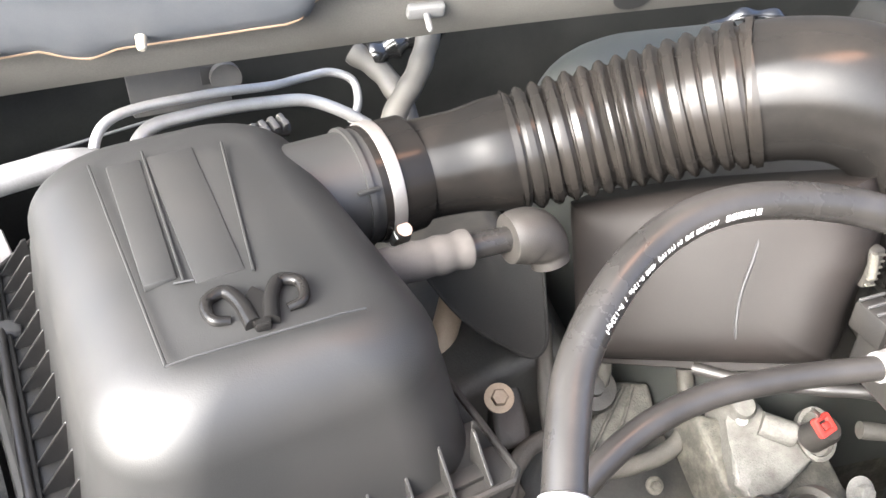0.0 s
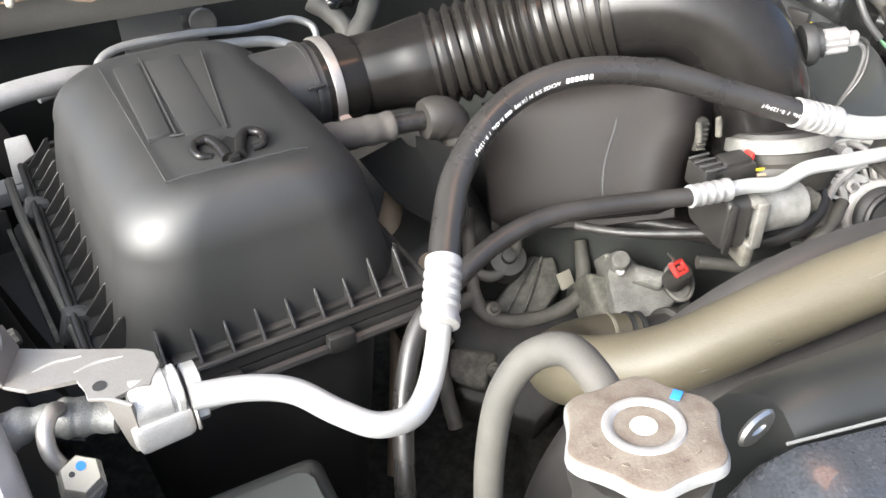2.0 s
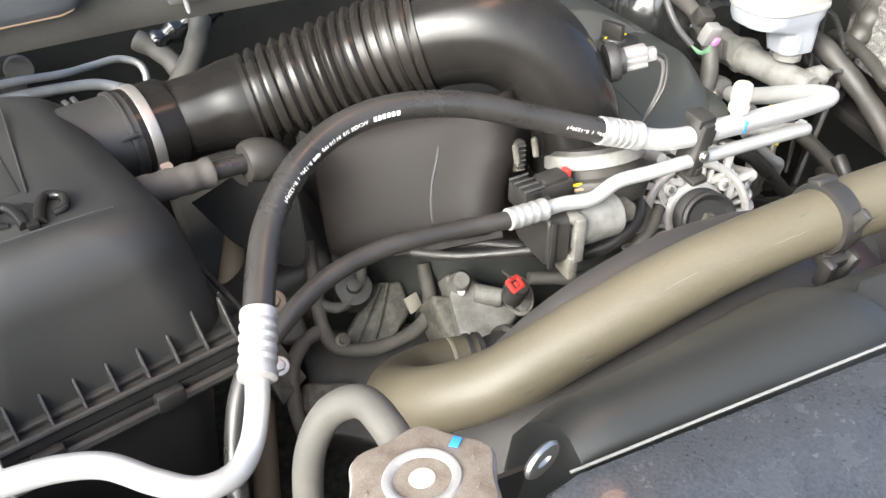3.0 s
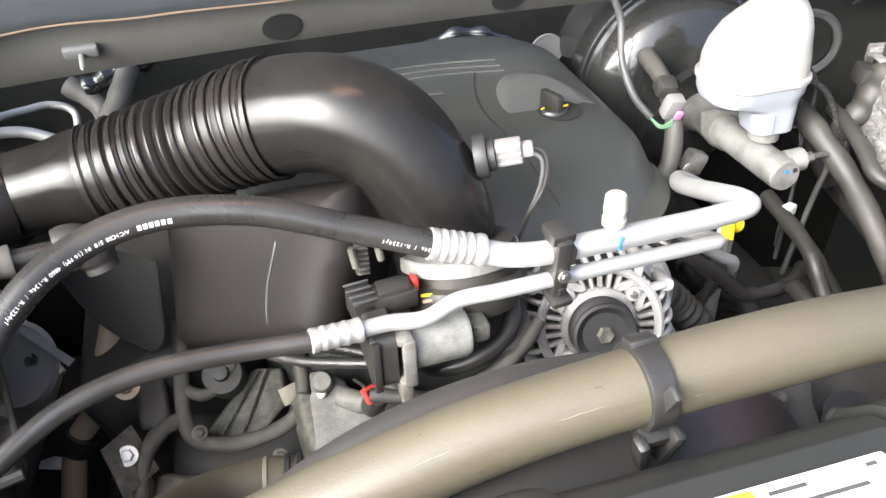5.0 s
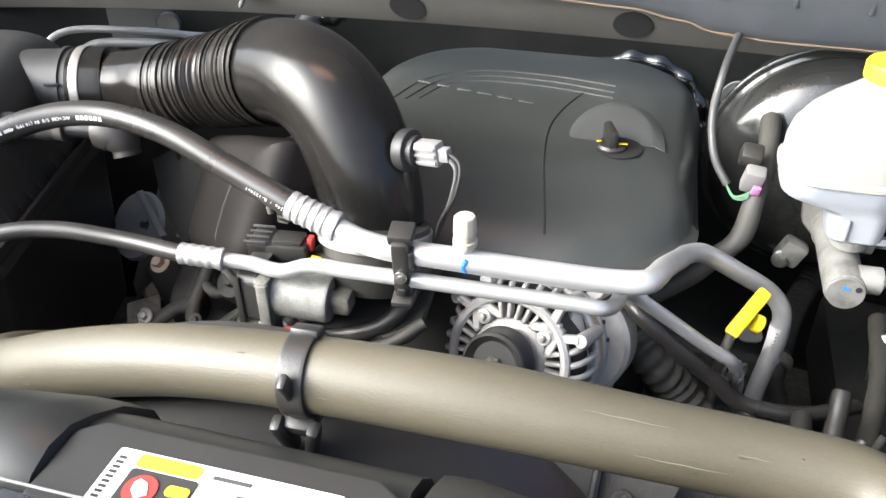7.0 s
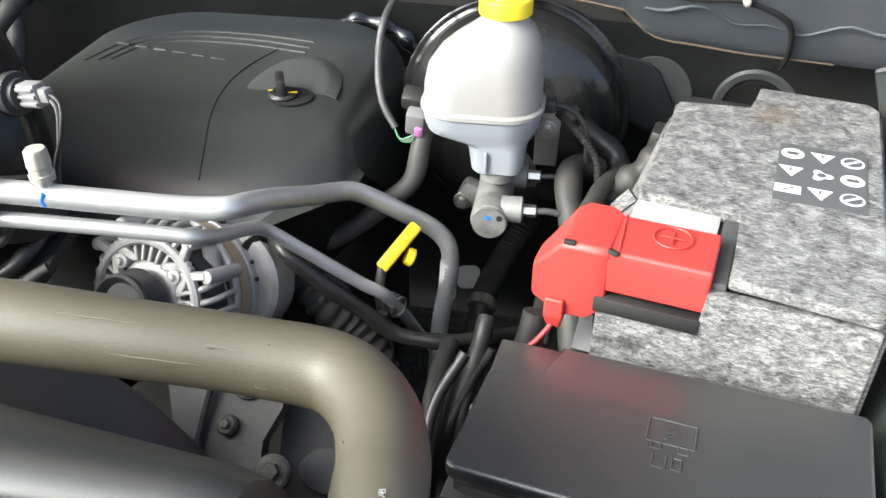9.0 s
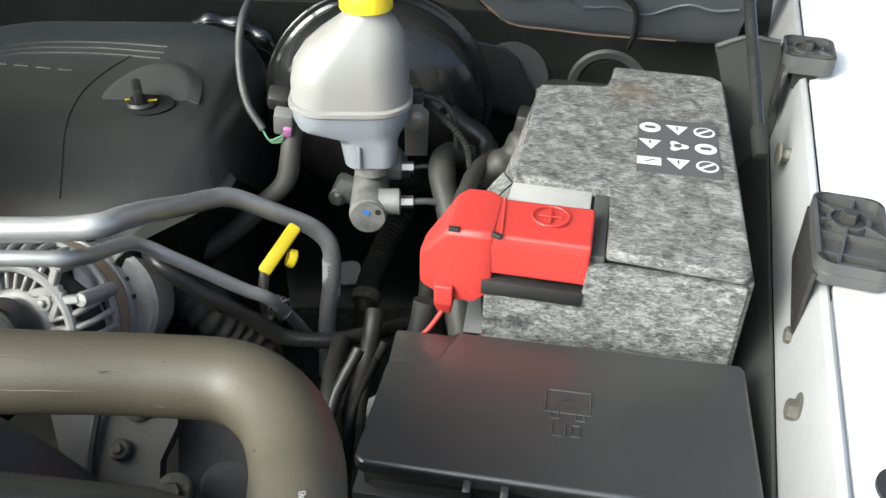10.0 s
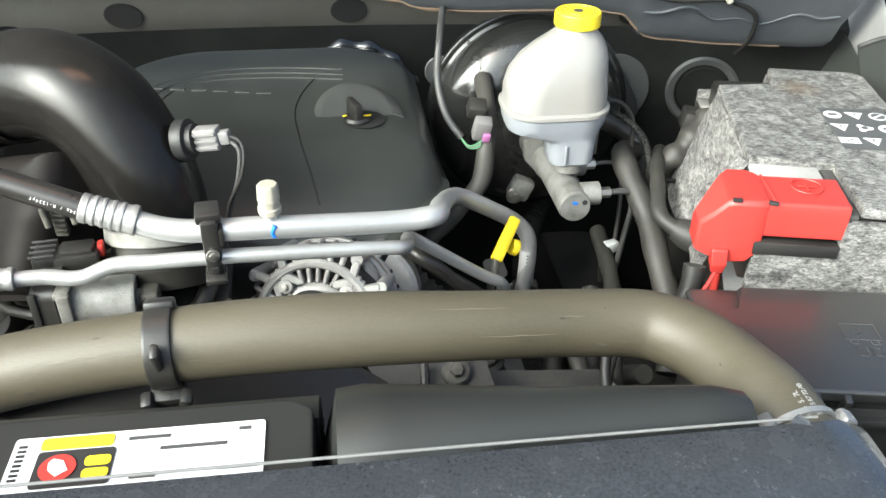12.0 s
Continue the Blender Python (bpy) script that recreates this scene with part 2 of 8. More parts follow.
def felt_material():
    """Pressed grey fibre felt: dark and light strands mixed at several scales."""
    m = bpy.data.materials.new("grey_felt")
    m.use_nodes = True
    n, l = m.node_tree.nodes, m.node_tree.links
    b = n["Principled BSDF"]
    co = n.new("ShaderNodeTexCoord")
    total = None
    for scale, stretch in ((55, (1, 1, 2)), (210, (0.7, 2, 1.5)), (650, (0.6, 3, 2))):
        mp, t = n.new("ShaderNodeMapping"), n.new("ShaderNodeTexNoise")
        mp.inputs["Scale"].default_value = stretch
        mp.inputs["Rotation"].default_value = (0.3, 0.2, scale)
        t.inputs["Scale"].default_value, t.inputs["Detail"].default_value, t.inputs["Distortion"].default_value = scale, 5, 1.2
        l.new(co.outputs["Object"], mp.inputs["Vector"])
        l.new(mp.outputs["Vector"], t.inputs["Vector"])
        if total is None:
            total = t.outputs["Fac"]
        else:
            mix = n.new("ShaderNodeMath")
            mix.operation = "ADD"
            l.new(total, mix.inputs[0])
            l.new(t.outputs["Fac"], mix.inputs[1])
            total = mix.outputs[0]
    ramp = n.new("ShaderNodeValToRGB")
    mr = n.new("ShaderNodeMapRange")
    mr.inputs["From Max"].default_value = 3.0
    l.new(total, mr.inputs["Value"])
    e = ramp.color_ramp.elements
    e[0].position, e[0].color = 0.40, (0.046, 0.045, 0.044, 1)
    e[1].position, e[1].color = 0.63, (0.34, 0.333, 0.318, 1)
    mid = e.new(0.5)
    mid.color = (0.140, 0.137, 0.132, 1)
    l.new(mr.outputs["Result"], ramp.inputs["Fac"])
    spot, fall, tint = n.new("ShaderNodeVectorMath"), n.new("ShaderNodeMapRange"), n.new("ShaderNodeMix")
    spot.operation = "DISTANCE"
    spot.inputs[1].default_value = (-0.085, 0.262, 0.0)
    l.new(co.outputs["Object"], spot.inputs[0])
    fall.inputs["From Min"].default_value, fall.inputs["From Max"].default_value = 0.004, 0.030
    fall.inputs["To Min"].default_value, fall.inputs["To Max"].default_value = 0.55, 0.0
    l.new(spot.outputs["Value"], fall.inputs["Value"])
    tint.data_type = "RGBA"
    tint.inputs["B"].default_value = (0.13, 0.095, 0.055, 1)
    l.new(fall.outputs["Result"], tint.inputs["Factor"])
    l.new(ramp.outputs["Color"], tint.inputs["A"])
    l.new(tint.outputs["Result"], b.inputs["Base Color"])
    b.inputs["Roughness"].default_value = 0.95
    b.inputs["Specular IOR Level"].default_value = 0.15
    bp = n.new("ShaderNodeBump")
    bp.inputs["Strength"].default_value, bp.inputs["Distance"].default_value = 0.9, 0.0012
    l.new(mr.outputs["Result"], bp.inputs["Height"])
    l.new(bp.outputs["Normal"], b.inputs["Normal"])
    return m


M_FELT = felt_material()

# ---- builders ----
def thing(name, label, category, at=(0, 0, 0), rz=0.0, group="", kind=""):
    ob = new(name)
    ob.empty_display_size = 0.02
    ob.matrix_world = pose(*at, 0, 0, rz)
    return tagged(ob, label, category, group, kind)


def part(name, bm, mat, parent=None, label="", flat=False):
    """Links a bmesh as one mesh object under a thing or a part; its points are in the parent's space."""
    bmesh.ops.recalc_face_normals(bm, faces=bm.faces)
    me = bpy.data.meshes.new(name)
    bm.to_mesh(me)
    bm.free()
    if not flat:
        me.shade_smooth()
        me.set_sharp_from_angle(angle=radians(38))
    me.materials.append(mat)
    ob = new(name, me)
    if not flat and any(len(p.vertices) > 4 for p in me.polygons):
        ob.modifiers.new("even_shading", "WEIGHTED_NORMAL").keep_sharp = True
    if parent is not None:
        ob.parent = parent
    if label:
        ob["label"] = label
    return ob


def V(*a):
    return Vector(a)


def spline(points, steps=10):
    """A smooth line through the points (centripetal pieces, ends held)."""
    p = [Vector(q) for q in points]
    p = [2 * p[0] - p[1]] + p + [2 * p[-1] - p[-2]]
    out = []
    for i in range(1, len(p) - 2):
        a, b, c, d = p[i - 1:i + 3]
        ta, tb, tc = [max(1e-6, (v - u).length ** 0.5) for u, v in ((a, b), (b, c), (c, d))]
        m1 = (b - a) / ta - (c - a) / (ta + tb) + (c - b) / tb
        m2 = (c - b) / tb - (d - b) / (tb + tc) + (d - c) / tc
        m1, m2 = m1 * tb, m2 * tb
        for k in range(steps):
            s = k / steps
            out.append((2 * s**3 - 3 * s**2 + 1) * b + (s**3 - 2 * s**2 + s) * m1 + (-2 * s**3 + 3 * s**2) * c + (s**3 - s**2) * m2)
    return out + [p[-2]]


def sweep(line, radius, sides=16, bm=None, caps=True, squash=1.0, up=None):
    """A tube along a line; radius: a number, or a function of the way along (0 to 1)."""
    bm = bm or bmesh.new()
    n = len(line)
    length = [0.0]
    for a, b in zip(line, line[1:]):
        length.append(length[-1] + (b - a).length)
    tang = [(line[min(i + 1, n - 1)] - line[max(i - 1, 0)]).normalized() for i in range(n)]
    ref = Vector(up) if up else (V(0, 0, 1) if abs(tang[0].z) < 0.9 else V(1, 0, 0))
    side = tang[0].cross(ref).normalized()
    rings = []
    for i in range(n):
        if i:
            side = (tang[i - 1].rotation_difference(tang[i]) @ side)
            side = (side - tang[i] * side.dot(tang[i])).normalized()
        top = side.cross(tang[i])
        r = radius(length[i] / length[-1]) if callable(radius) else radius
        rings.append([bm.verts.new(line[i] + r * (math.cos(a) * side + squash * math.sin(a) * top)) for a in (2 * math.pi * k / sides for k in range(sides))])
    for a, b in zip(rings, rings[1:]):
        for k in range(sides):
            bm.faces.new((a[k], a[(k + 1) % sides], b[(k + 1) % sides], b[k]))
    if caps:
        bm.faces.new(rings[0][::-1])
        bm.faces.new(rings[-1])
    return bm


def tube(points, radius, steps=10, sides=16, bm=None):
    return sweep(spline(points, steps), radius, sides, bm)


def aim(at, way, roll=0.0):
    """A matrix whose z axis points along way."""
    return Matrix.Translation(at) @ Vector(way).normalized().to_track_quat("Z", "Y").to_matrix().to_4x4() @ pose(0, 0, 0, 0, 0, roll)


def lathe(profile, sides=32, m=None, bm=None, wave=None):
    """Turns a profile of (radius, height) round z; wave: a factor on the radius by angle."""
    bm = bm or bmesh.new()
    m = m or Matrix()
    rings = []
    for r, z in profile:
        ring = []
        for k in range(sides):
            a = 2 * math.pi * k / sides
            f = wave(a) if wave else 1.0
            ring.append(bm.verts.new(m @ V(max(r, 1e-5) * f * math.cos(a), max(r, 1e-5) * f * math.sin(a), z)))
        rings.append(ring)
    for a, b in zip(rings, rings[1:]):
        for k in range(sides):
            bm.faces.new((a[k], a[(k + 1) % sides], b[(k + 1) % sides], b[k]))
    bm.faces.new(rings[0][::-1])
    bm.faces.new(rings[-1])
    return bm


def box(size, m=None, bevel=0.003, segments=2, bm=None):
    """A box centred on the matrix, with rounded edges."""
    own = bmesh.new()
    bmesh.ops.create_cube(own, size=1.0)
    for v in own.verts:
        v.co = V(v.co.x * size[0], v.co.y * size[1], v.co.z * size[2])
    if bevel:
        bmesh.ops.bevel(own, geom=own.edges[:], offset=min(bevel, 0.45 * min(size)), segments=segments, profile=0.5, affect="EDGES")
    return merge(own, m, bm)


def merge(own, m=None, bm=None):
    if m is not None:
        own.transform(m)
    if bm is None:
        return own
    me = bpy.data.meshes.new("join")
    own.to_mesh(me)
    bm.from_mesh(me)
    bpy.data.meshes.remove(me)
    own.free()
    return bm


def prism(outline, low, high, m=None, bevel=0.002, segments=2, bm=None):
    """A flat outline of (x, y) raised from low to high, with rounded edges."""
    own = bmesh.new()
    bottom = [own.verts.new((x, y, low)) for x, y in outline]
    top = [own.verts.new((x, y, high)) for x, y in outline]
    n = len(outline)
    own.faces.new(bottom[::-1])
    own.faces.new(top)
    for k in range(n):
        own.faces.new((bottom[k], bottom[(k + 1) % n], top[(k + 1) % n], top[k]))
    if bevel:
        bmesh.ops.bevel(own, geom=own.edges[:], offset=bevel, segments=segments, profile=0.5, affect="EDGES")
    return merge(own, m, bm)


def round_rect(w, d, r, n=6, cx=0.0, cy=0.0):
    """Points round a rectangle with rounded corners, centred on cx, cy."""
    r = min(r, 0.499 * w, 0.499 * d)
    out = []
    for q, (sx, sy) in enumerate(((1, 1), (-1, 1), (-1, -1), (1, -1))):
        for k in range(n + 1):
            a = math.pi / 2 * (q + k / n)
            out.append((cx + sx * (w / 2 - r) + r * math.cos(a), cy + sy * (d / 2 - r) + r * math.sin(a)))
    return out


def loft(rings, m=None, bm=None, cap=True):
    """Skins rings of equal numbers of points (x, y, z)."""
    own = bmesh.new()
    made = [[own.verts.new(p) for p in ring] for ring in rings]
    n = len(made[0])
    for a, b in zip(made, made[1:]):
        for k in range(n):
            own.faces.new((a[k], a[(k + 1) % n], b[(k + 1) % n], b[k]))
    if cap:
        own.faces.new(made[0][::-1])
        own.faces.new(made[-1])
    return merge(own, m, bm)


def pillow(w, d, h, r, top, m=None, bm=None, foot=0.0, slope=0.0):
    """A moulded block: rounded plan corners r, top edge radius top, walls leaning in by slope."""
    rings = []
    steps = 8
    for z, inset in [(0, -foot), (foot * 0.8, 0)] if foot else [(0, 0)]:
        rings.append([(x, y, z) for x, y in round_rect(w - 2 * inset, d - 2 * inset, r)])
    for k in range(steps + 1):
        a = math.pi / 2 * k / steps
        inset = slope * (h - top + top * math.sin(a)) / h + top * (1 - math.cos(a))
        z = h - top + top * math.sin(a)
        rings.append([(x, y, z) for x, y in round_rect(w - 2 * inset, d - 2 * inset, max(0.004, r - 0.6 * inset))])
    return loft(rings, m, bm)


def casting(corners, thick, rough=0.0015, bevel=0.005, bm=None):
    """A rough cast lump: a flat outline in space, thickened backwards, rounded and made uneven."""
    own = bmesh.new()
    pts = [Vector(p) for p in corners]
    mid = sum(pts, Vector()) / len(pts)
    n = sum(((a - mid).cross(b - mid) for a, b in zip(pts, pts[1:] + pts[:1])), Vector()).normalized()
    n = -n if n.y > 0 else n
    front = [own.verts.new(p) for p in pts]
    back = [own.verts.new(mid + (p - mid) * 1.12 - n * thick) for p in pts]
    own.faces.new(front)
    own.faces.new(back[::-1])
    for k in range(len(pts)):
        j = (k + 1) % len(pts)
        own.faces.new((front[k], front[j], back[j], back[k]))
    bmesh.ops.bevel(own, geom=own.edges[:], offset=bevel, segments=3, profile=0.5, affect="EDGES")
    bmesh.ops.triangulate(own, faces=[f for f in own.faces if len(f.verts) > 4])
    bmesh.ops.subdivide_edges(own, edges=[e for e in own.edges if e.calc_length() > 0.006], cuts=3, use_grid_fill=True)
    for v in own.verts:
        v.co += rough * noise.noise_vector(v.co * 90) + 0.6 * rough * noise.noise_vector(v.co * 260)
    return merge(own, None, bm)


def bolt(at, way, r=0.006, h=0.006, washer=True, mat=None, parent=None, name="bolt"):
    m = aim(at, way)
    bm = lathe([(r * 1.7, 0), (r * 1.75, 0.0012), (r * 1.6, 0.002), (r, 0.0022)] if washer else [(r, 0), (r, 0.001)], 24, m)
    lathe([(r, 0.001), (r, h), (r * 0.85, h + 0.0012), (r * 0.5, h + 0.0014)], 6, m, bm)
    return part(name, bm, mat or M_STEEL, parent)


def ferrule(a, b, r, parent, name="ferrule", beads=4):
    """A crimped sleeve from a to b with pressed rings."""
    a, b = Vector(a), Vector(b)
    h = (b - a).length
    prof = [(r * 0.82, 0), (r * 1.0, 0.001), (r * 1.03, h * 0.10)]
    for k in range(beads):
        z0 = h * (0.16 + 0.62 * k / beads)
        dz = h * 0.62 / beads
        prof += [(r * 0.94, z0), (r * 0.925, z0 + dz * 0.45), (r * 1.0, z0 + dz * 0.62), (r * 1.0, z0 + dz * 0.88)]
    prof += [(r * 0.92, h * 0.80), (r * 0.92, h * 0.84), (r * 0.98, h * 0.86), (r * 0.98, h * 0.97), (r * 0.8, h)]
    return part(name, lathe(prof, 28, aim(a, b - a)), M_FERRULE, parent)


def writing(text, size, m, mat, parent, name="lettering", thick=0.0002):
    cu = bpy.data.curves.new("letters", "FONT")
    cu.body, cu.size, cu.extrude, cu.align_x, cu.align_y = text, size, thick, "CENTER", "CENTER"
    tmp = new("letters", cu)
    me = bpy.data.meshes.new_from_object(tmp.evaluated_get(bpy.context.evaluated_depsgraph_get()))
    bpy.data.objects.remove(tmp)
    bpy.data.curves.remove(cu)
    me.transform(m)
    me.materials.clear()
    me.materials.append(mat)
    ob = new(name, me)
    ob.parent = parent
    return ob

# ---- setting ----
def sheet(rows, thick, mat, name, label, category, kind="structure", parent=None):
    """A curved panel through a grid of points, with thickness along its normal."""
    bm = bmesh.new()
    vs = [[bm.verts.new(p) for p in row] for row in rows]
    for a, b in zip(vs, vs[1:]):
        for k in range(len(a) - 1):
            bm.faces.new((a[k], a[k + 1], b[k + 1], b[k]))
    bmesh.ops.recalc_face_normals(bm, faces=bm.faces)
    bmesh.ops.solidify(bm, geom=bm.faces[:], thickness=thick)
    ob = part(name, bm, mat, parent)
    return tagged(ob, label, category, kind=kind) if parent is None else ob


bm = bmesh.new()
bmesh.ops.create_grid(bm, x_segments=8, y_segments=8, size=60)
ground = tagged(part("ground", bm, M_CONCRETE), "grey concrete workshop floor under the truck", "floor", kind="structure")

CX = 0.52  # centre line of the truck


def fender_x(y, side):
    """Half width of the engine opening at its upper edge."""
    return 0.600 + 0.323 * y if side > 0 else 0.59 + 0.37 * y


def fender(side, name, label):
    """White wing with a turned-down inner flange; the inner wall below it is painted silver."""
    ys = [-0.45 + 0.06 * k for k in range(31)]
    s = side

    def row(prof):
        return [[(CX + s * (fender_x(y, s) + dx), y, z + 0.035 * (y - 0.2)) for dx, z in prof] for y in ys]

    if s > 0:
        wing = sheet(row([(0.0014, 1.1930), (0.0016, 1.1965), (0.010, 1.1985), (0.04, 1.2015), (0.08, 1.204), (0.13, 1.204), (0.17, 1.198), (0.21, 1.17), (0.24, 1.10), (0.27, 0.95), (0.28, 0.70)]), 0.0015, M_PAINT, name, label, "fender")
        sheet(row([(-0.010, 1.118), (-0.017, 1.120), (-0.0165, 1.132), (-0.0135, 1.165), (-0.0105, 1.188), (-0.0075, 1.1955), (-0.0030, 1.1978), (-0.0012, 1.1968), (-0.0010, 1.188)]), 0.0014, M_SILVER, "inner_flange", "", "", parent=wing)
        sheet(row([(-0.070, 0.55), (-0.068, 0.80), (-0.058, 1.00), (-0.040, 1.075), (-0.0185, 1.122)]), 0.003, M_COVER, "splash_shield", "", "", parent=wing)
        return wing
    wing = sheet(row([(0.040, 1.1965), (0.06, 1.2005), (0.10, 1.203), (0.16, 1.204), (0.20, 1.198), (0.235, 1.17), (0.27, 1.10), (0.30, 0.95), (0.31, 0.70)]), 0.0015, M_PAINT, name, label, "fender")
    sheet(row([(0.010, 1.140), (0.0, 1.150), (0.0, 1.180), (0.003, 1.1905), (0.010, 1.1975), (0.036, 1.1965), (0.037, 1.188)]), 0.0015, M_SILVER, "inner_flange", "", "", parent=wing)
    sheet(row([(-0.030, 0.55), (-0.030, 0.80), (-0.024, 1.02), (-0.012, 1.10), (0.004, 1.148)]), 0.003, M_COVER, "splash_shield", "", "", parent=wing)
    return wing


fender(1, "fender_1", "white painted fender with silver inner flange")
fender(-1, "fender_2", "white painted fender beside the airbox")


def firewall_y(x):
    return 0.985 - 0.26 * (x - 0.56) ** 2


xs = [-0.5 + 0.07 * k for k in range(30)]
# the last rows are an added extension that blocks sky behind the hood
firewall = sheet([[(x, firewall_y(x) + dy, z) for x in xs] for dy, z in ((0.05, 0.45), (0.02, 0.75), (0.0, 0.95), (0.0, 1.10), (0.012, 1.15), (0.06, 1.165), (0.12, 1.22), (0.30, 1.45))], 0.003, M_WALL, "wall_firewall", "dark painted steel firewall panel, extended upwards to block the sky", "firewall")

# body plugs and pressed rings on the firewall
def firewall_plug(x, z, r, mat, name, label):
    return tagged(part(name, lathe([(r, 0), (r, 0.002), (r * 0.93, 0.004), (r * 0.80, 0.003), (r * 0.2, 0.003)], 36, aim((x, firewall_y(x) - 0.002, z), (-0.52 * (x - 0.56), -1, 0.05))), mat), label, "body plug")


firewall_plug(0.797, 1.055, 0.026, M_LIGHTGREY, "body_plug", "round grey plug in the firewall")
firewall_plug(1.190, 1.043, 0.040, M_WALL, "body_plug", "large pressed round cover in the firewall")
bm = lathe([(0.0545, -0.004), (0.055, 0.004), (0.051, 0.007), (0.043, 0.006), (0.041, -0.004)], 40, aim((1.190, firewall_y(1.190) - 0.002, 1.043), (-0.33, -1, 0.05)))
tagged(part("seal_ring", bm, M_RECESS), "grey sealing ring round the firewall cover", "seal ring")
seal = thing("steering_seal", "black sealing plate with grey backing on the firewall", "seal", (1.055, firewall_y(1.055) - 0.004, 1.040))
part("backing", prism([(0.050 * math.cos(a) + 0.010, 0.054 * math.sin(a)) for a in (2 * math.pi * k / 32 for k in range(32))], -0.002, 0.004, pose(0, 0, 0, 86, 0, -14.5), 0.0015), M_RECESS, seal, "light grey half-round backing plate")
part("plate", prism([(-0.046, 0.050), (-0.004, 0.046), (0.014, 0.034), (0.044, -0.018), (0.047, -0.036), (0.040, -0.052), (0.010, -0.046), (-0.046, -0.030)], 0.005, 0.012, pose(0, 0, 0, 86, 0, -14.5), 0.002), M_BLACKINK, seal, "black angular plate")
bm = tube([(0.60, 0.955, 1.085), (0.645, 0.95, 1.105), (0.70, 0.94, 1.098), (0.735, 0.93, 1.07), (0.75, 0.92, 1.03)], lambda s: 0.012 + 0.003 * math.sin(31 * s), 12, 10)
tagged(part("taped_harness", bm, M_FOIL), "cable bundle wrapped in shiny black tape", "cable harness")

# ---- raised hood ----
HOOD_TILT = radians(58)


def hood_point(x, s, depth=0.0):
    """A place on the hood's inner side: s metres up from its rear edge, depth metres towards the engine."""
    q = (x - CX) / 0.75
    y0, z0 = 0.772 + 0.03 * q * q, 1.208 - 0.040 * q * q
    return V(x, y0 - s * math.cos(HOOD_TILT) - depth * math.sin(HOOD_TILT), z0 + s * math.sin(HOOD_TILT) - depth * math.cos(HOOD_TILT))


hood = thing("hood", "raised hood with grey painted inner frame and dark liner", "hood")
hx = [CX - 0.80 + 0.04 * k for k in range(41)]


def hood_rows(profile, xs):
    return [[hood_point(x, s, d) for x in xs] for s, d in profile]


sheet(hood_rows([(0.30, -0.03), (0.0, -0.016), (-0.008, -0.008), (-0.008, 0.002), (-0.001, 0.010), (0.012, 0.012), (0.055, 0.012), (0.066, 0.004), (0.075, 0.0), (0.12, 0.0), (0.30, 0.0)], hx), 0.0012, M_HOOD, "rear_beam", "", "", parent=hood)
sheet(hood_rows([(0.30, -0.004), (0.6, -0.012), (0.95, 0.0)], hx), 0.02, M_LINER, "inner_panel", "", "", parent=hood)
sheet(hood_rows([(-0.02, -0.04), (0.4, -0.055), (0.98, -0.03)], hx), 0.002, M_PAINT, "outer_skin", "", "", parent=hood)


LINER = ((-0.32, 0.074), (-0.25, 0.077), (-0.185, 0.073), (-0.146, 0.074), (-0.132, 0.060), (-0.113, 0.054), (-0.087, 0.062), (-0.03, 0.062), (0.055, 0.063), (0.072, 0.070), (0.082, 0.098), (0.16, 0.102), (0.26, 0.094), (0.40, 0.088), (0.55, 0.079), (0.647, 0.074), (0.708, 0.061), (0.735, 0.048), (0.80, 0.042), (0.90, 0.045), (0.93, 0.052), (0.95, 0.047), (0.997, 0.041), (1.018, 0.020), (1.034, 0.0), (1.06, -0.006), (1.15, -0.012), (1.27, -0.012), (1.33, -0.006))


def liner_edge(x):
    """How far up the hood the lower edge of the liner runs."""
    for (a, p), (b, q) in zip(LINER, LINER[1:]):
        if x <= b:
            f = max(0.0, (x - a) / (b - a))
            return p + (q - p) * f * f * (3 - 2 * f)
    return LINER[-1][1]


sheet([[hood_point(x, liner_edge(x) + s, d) for x in [CX - 0.79 + 0.010 * k for k in range(159)]] for s, d in ((0.0, 0.013), (0.006, 0.022), (0.022, 0.027), (0.05, 0.024), (0.09, 0.028), (0.15, 0.027), (0.32, 0.02))], 0.006, M_LINER, "liner", "", "", parent=hood)
part("liner_rim", sweep([hood_point(x, liner_edge(x) + 0.002, 0.026) for x in [CX - 0.79 + 0.012 * k for k in range(127)]], 0.0022, 8), M_LINEREDGE, hood, "torn tan fibre edge of the liner")
for x, s in ((0.388, 0.030), (0.652, 0.030), (1.02, 0.030)):
    n = hood_point(x, 0, 1) - hood_point(x, 0, 0)
    part("plug", lathe([(0.022, 0), (0.022, 0.0012), (0.019, 0.0016), (0.004, 0.0012)], 28, aim(hood_point(x, s, 0.0125), n)), M_BLACKINK, hood, "round black rubber plug")
for x, s, d in ((-0.185, 0.090, 0.028), (-0.066, 0.082, 0.028), (1.12, 0.09, 0.028)):
    n = hood_point(x, 0, 1) - hood_point(x, 0, 0)
    pin = part("liner_pin", lathe([(0.009, 0), (0.009, 0.002), (0.005, 0.004), (0.004, 0.016), (0.002, 0.018)], 16, aim(hood_point(x, s, d), n)), M_BEIGE, hood, "pale plastic push pin")
clip_m = aim(hood_point(0.18, 0.045, 0.016), hood_point(0, 0, 1) - hood_point(0, 0, 0))
bm = box((0.036, 0.016, 0.010), clip_m, 0.004)
lathe([(0.003, 0.004), (0.003, 0.02), (0.0015, 0.024)], 12, clip_m, bm)
part("hose_clip", bm, M_LIGHTGREY, hood, "white plastic clip with a pin")
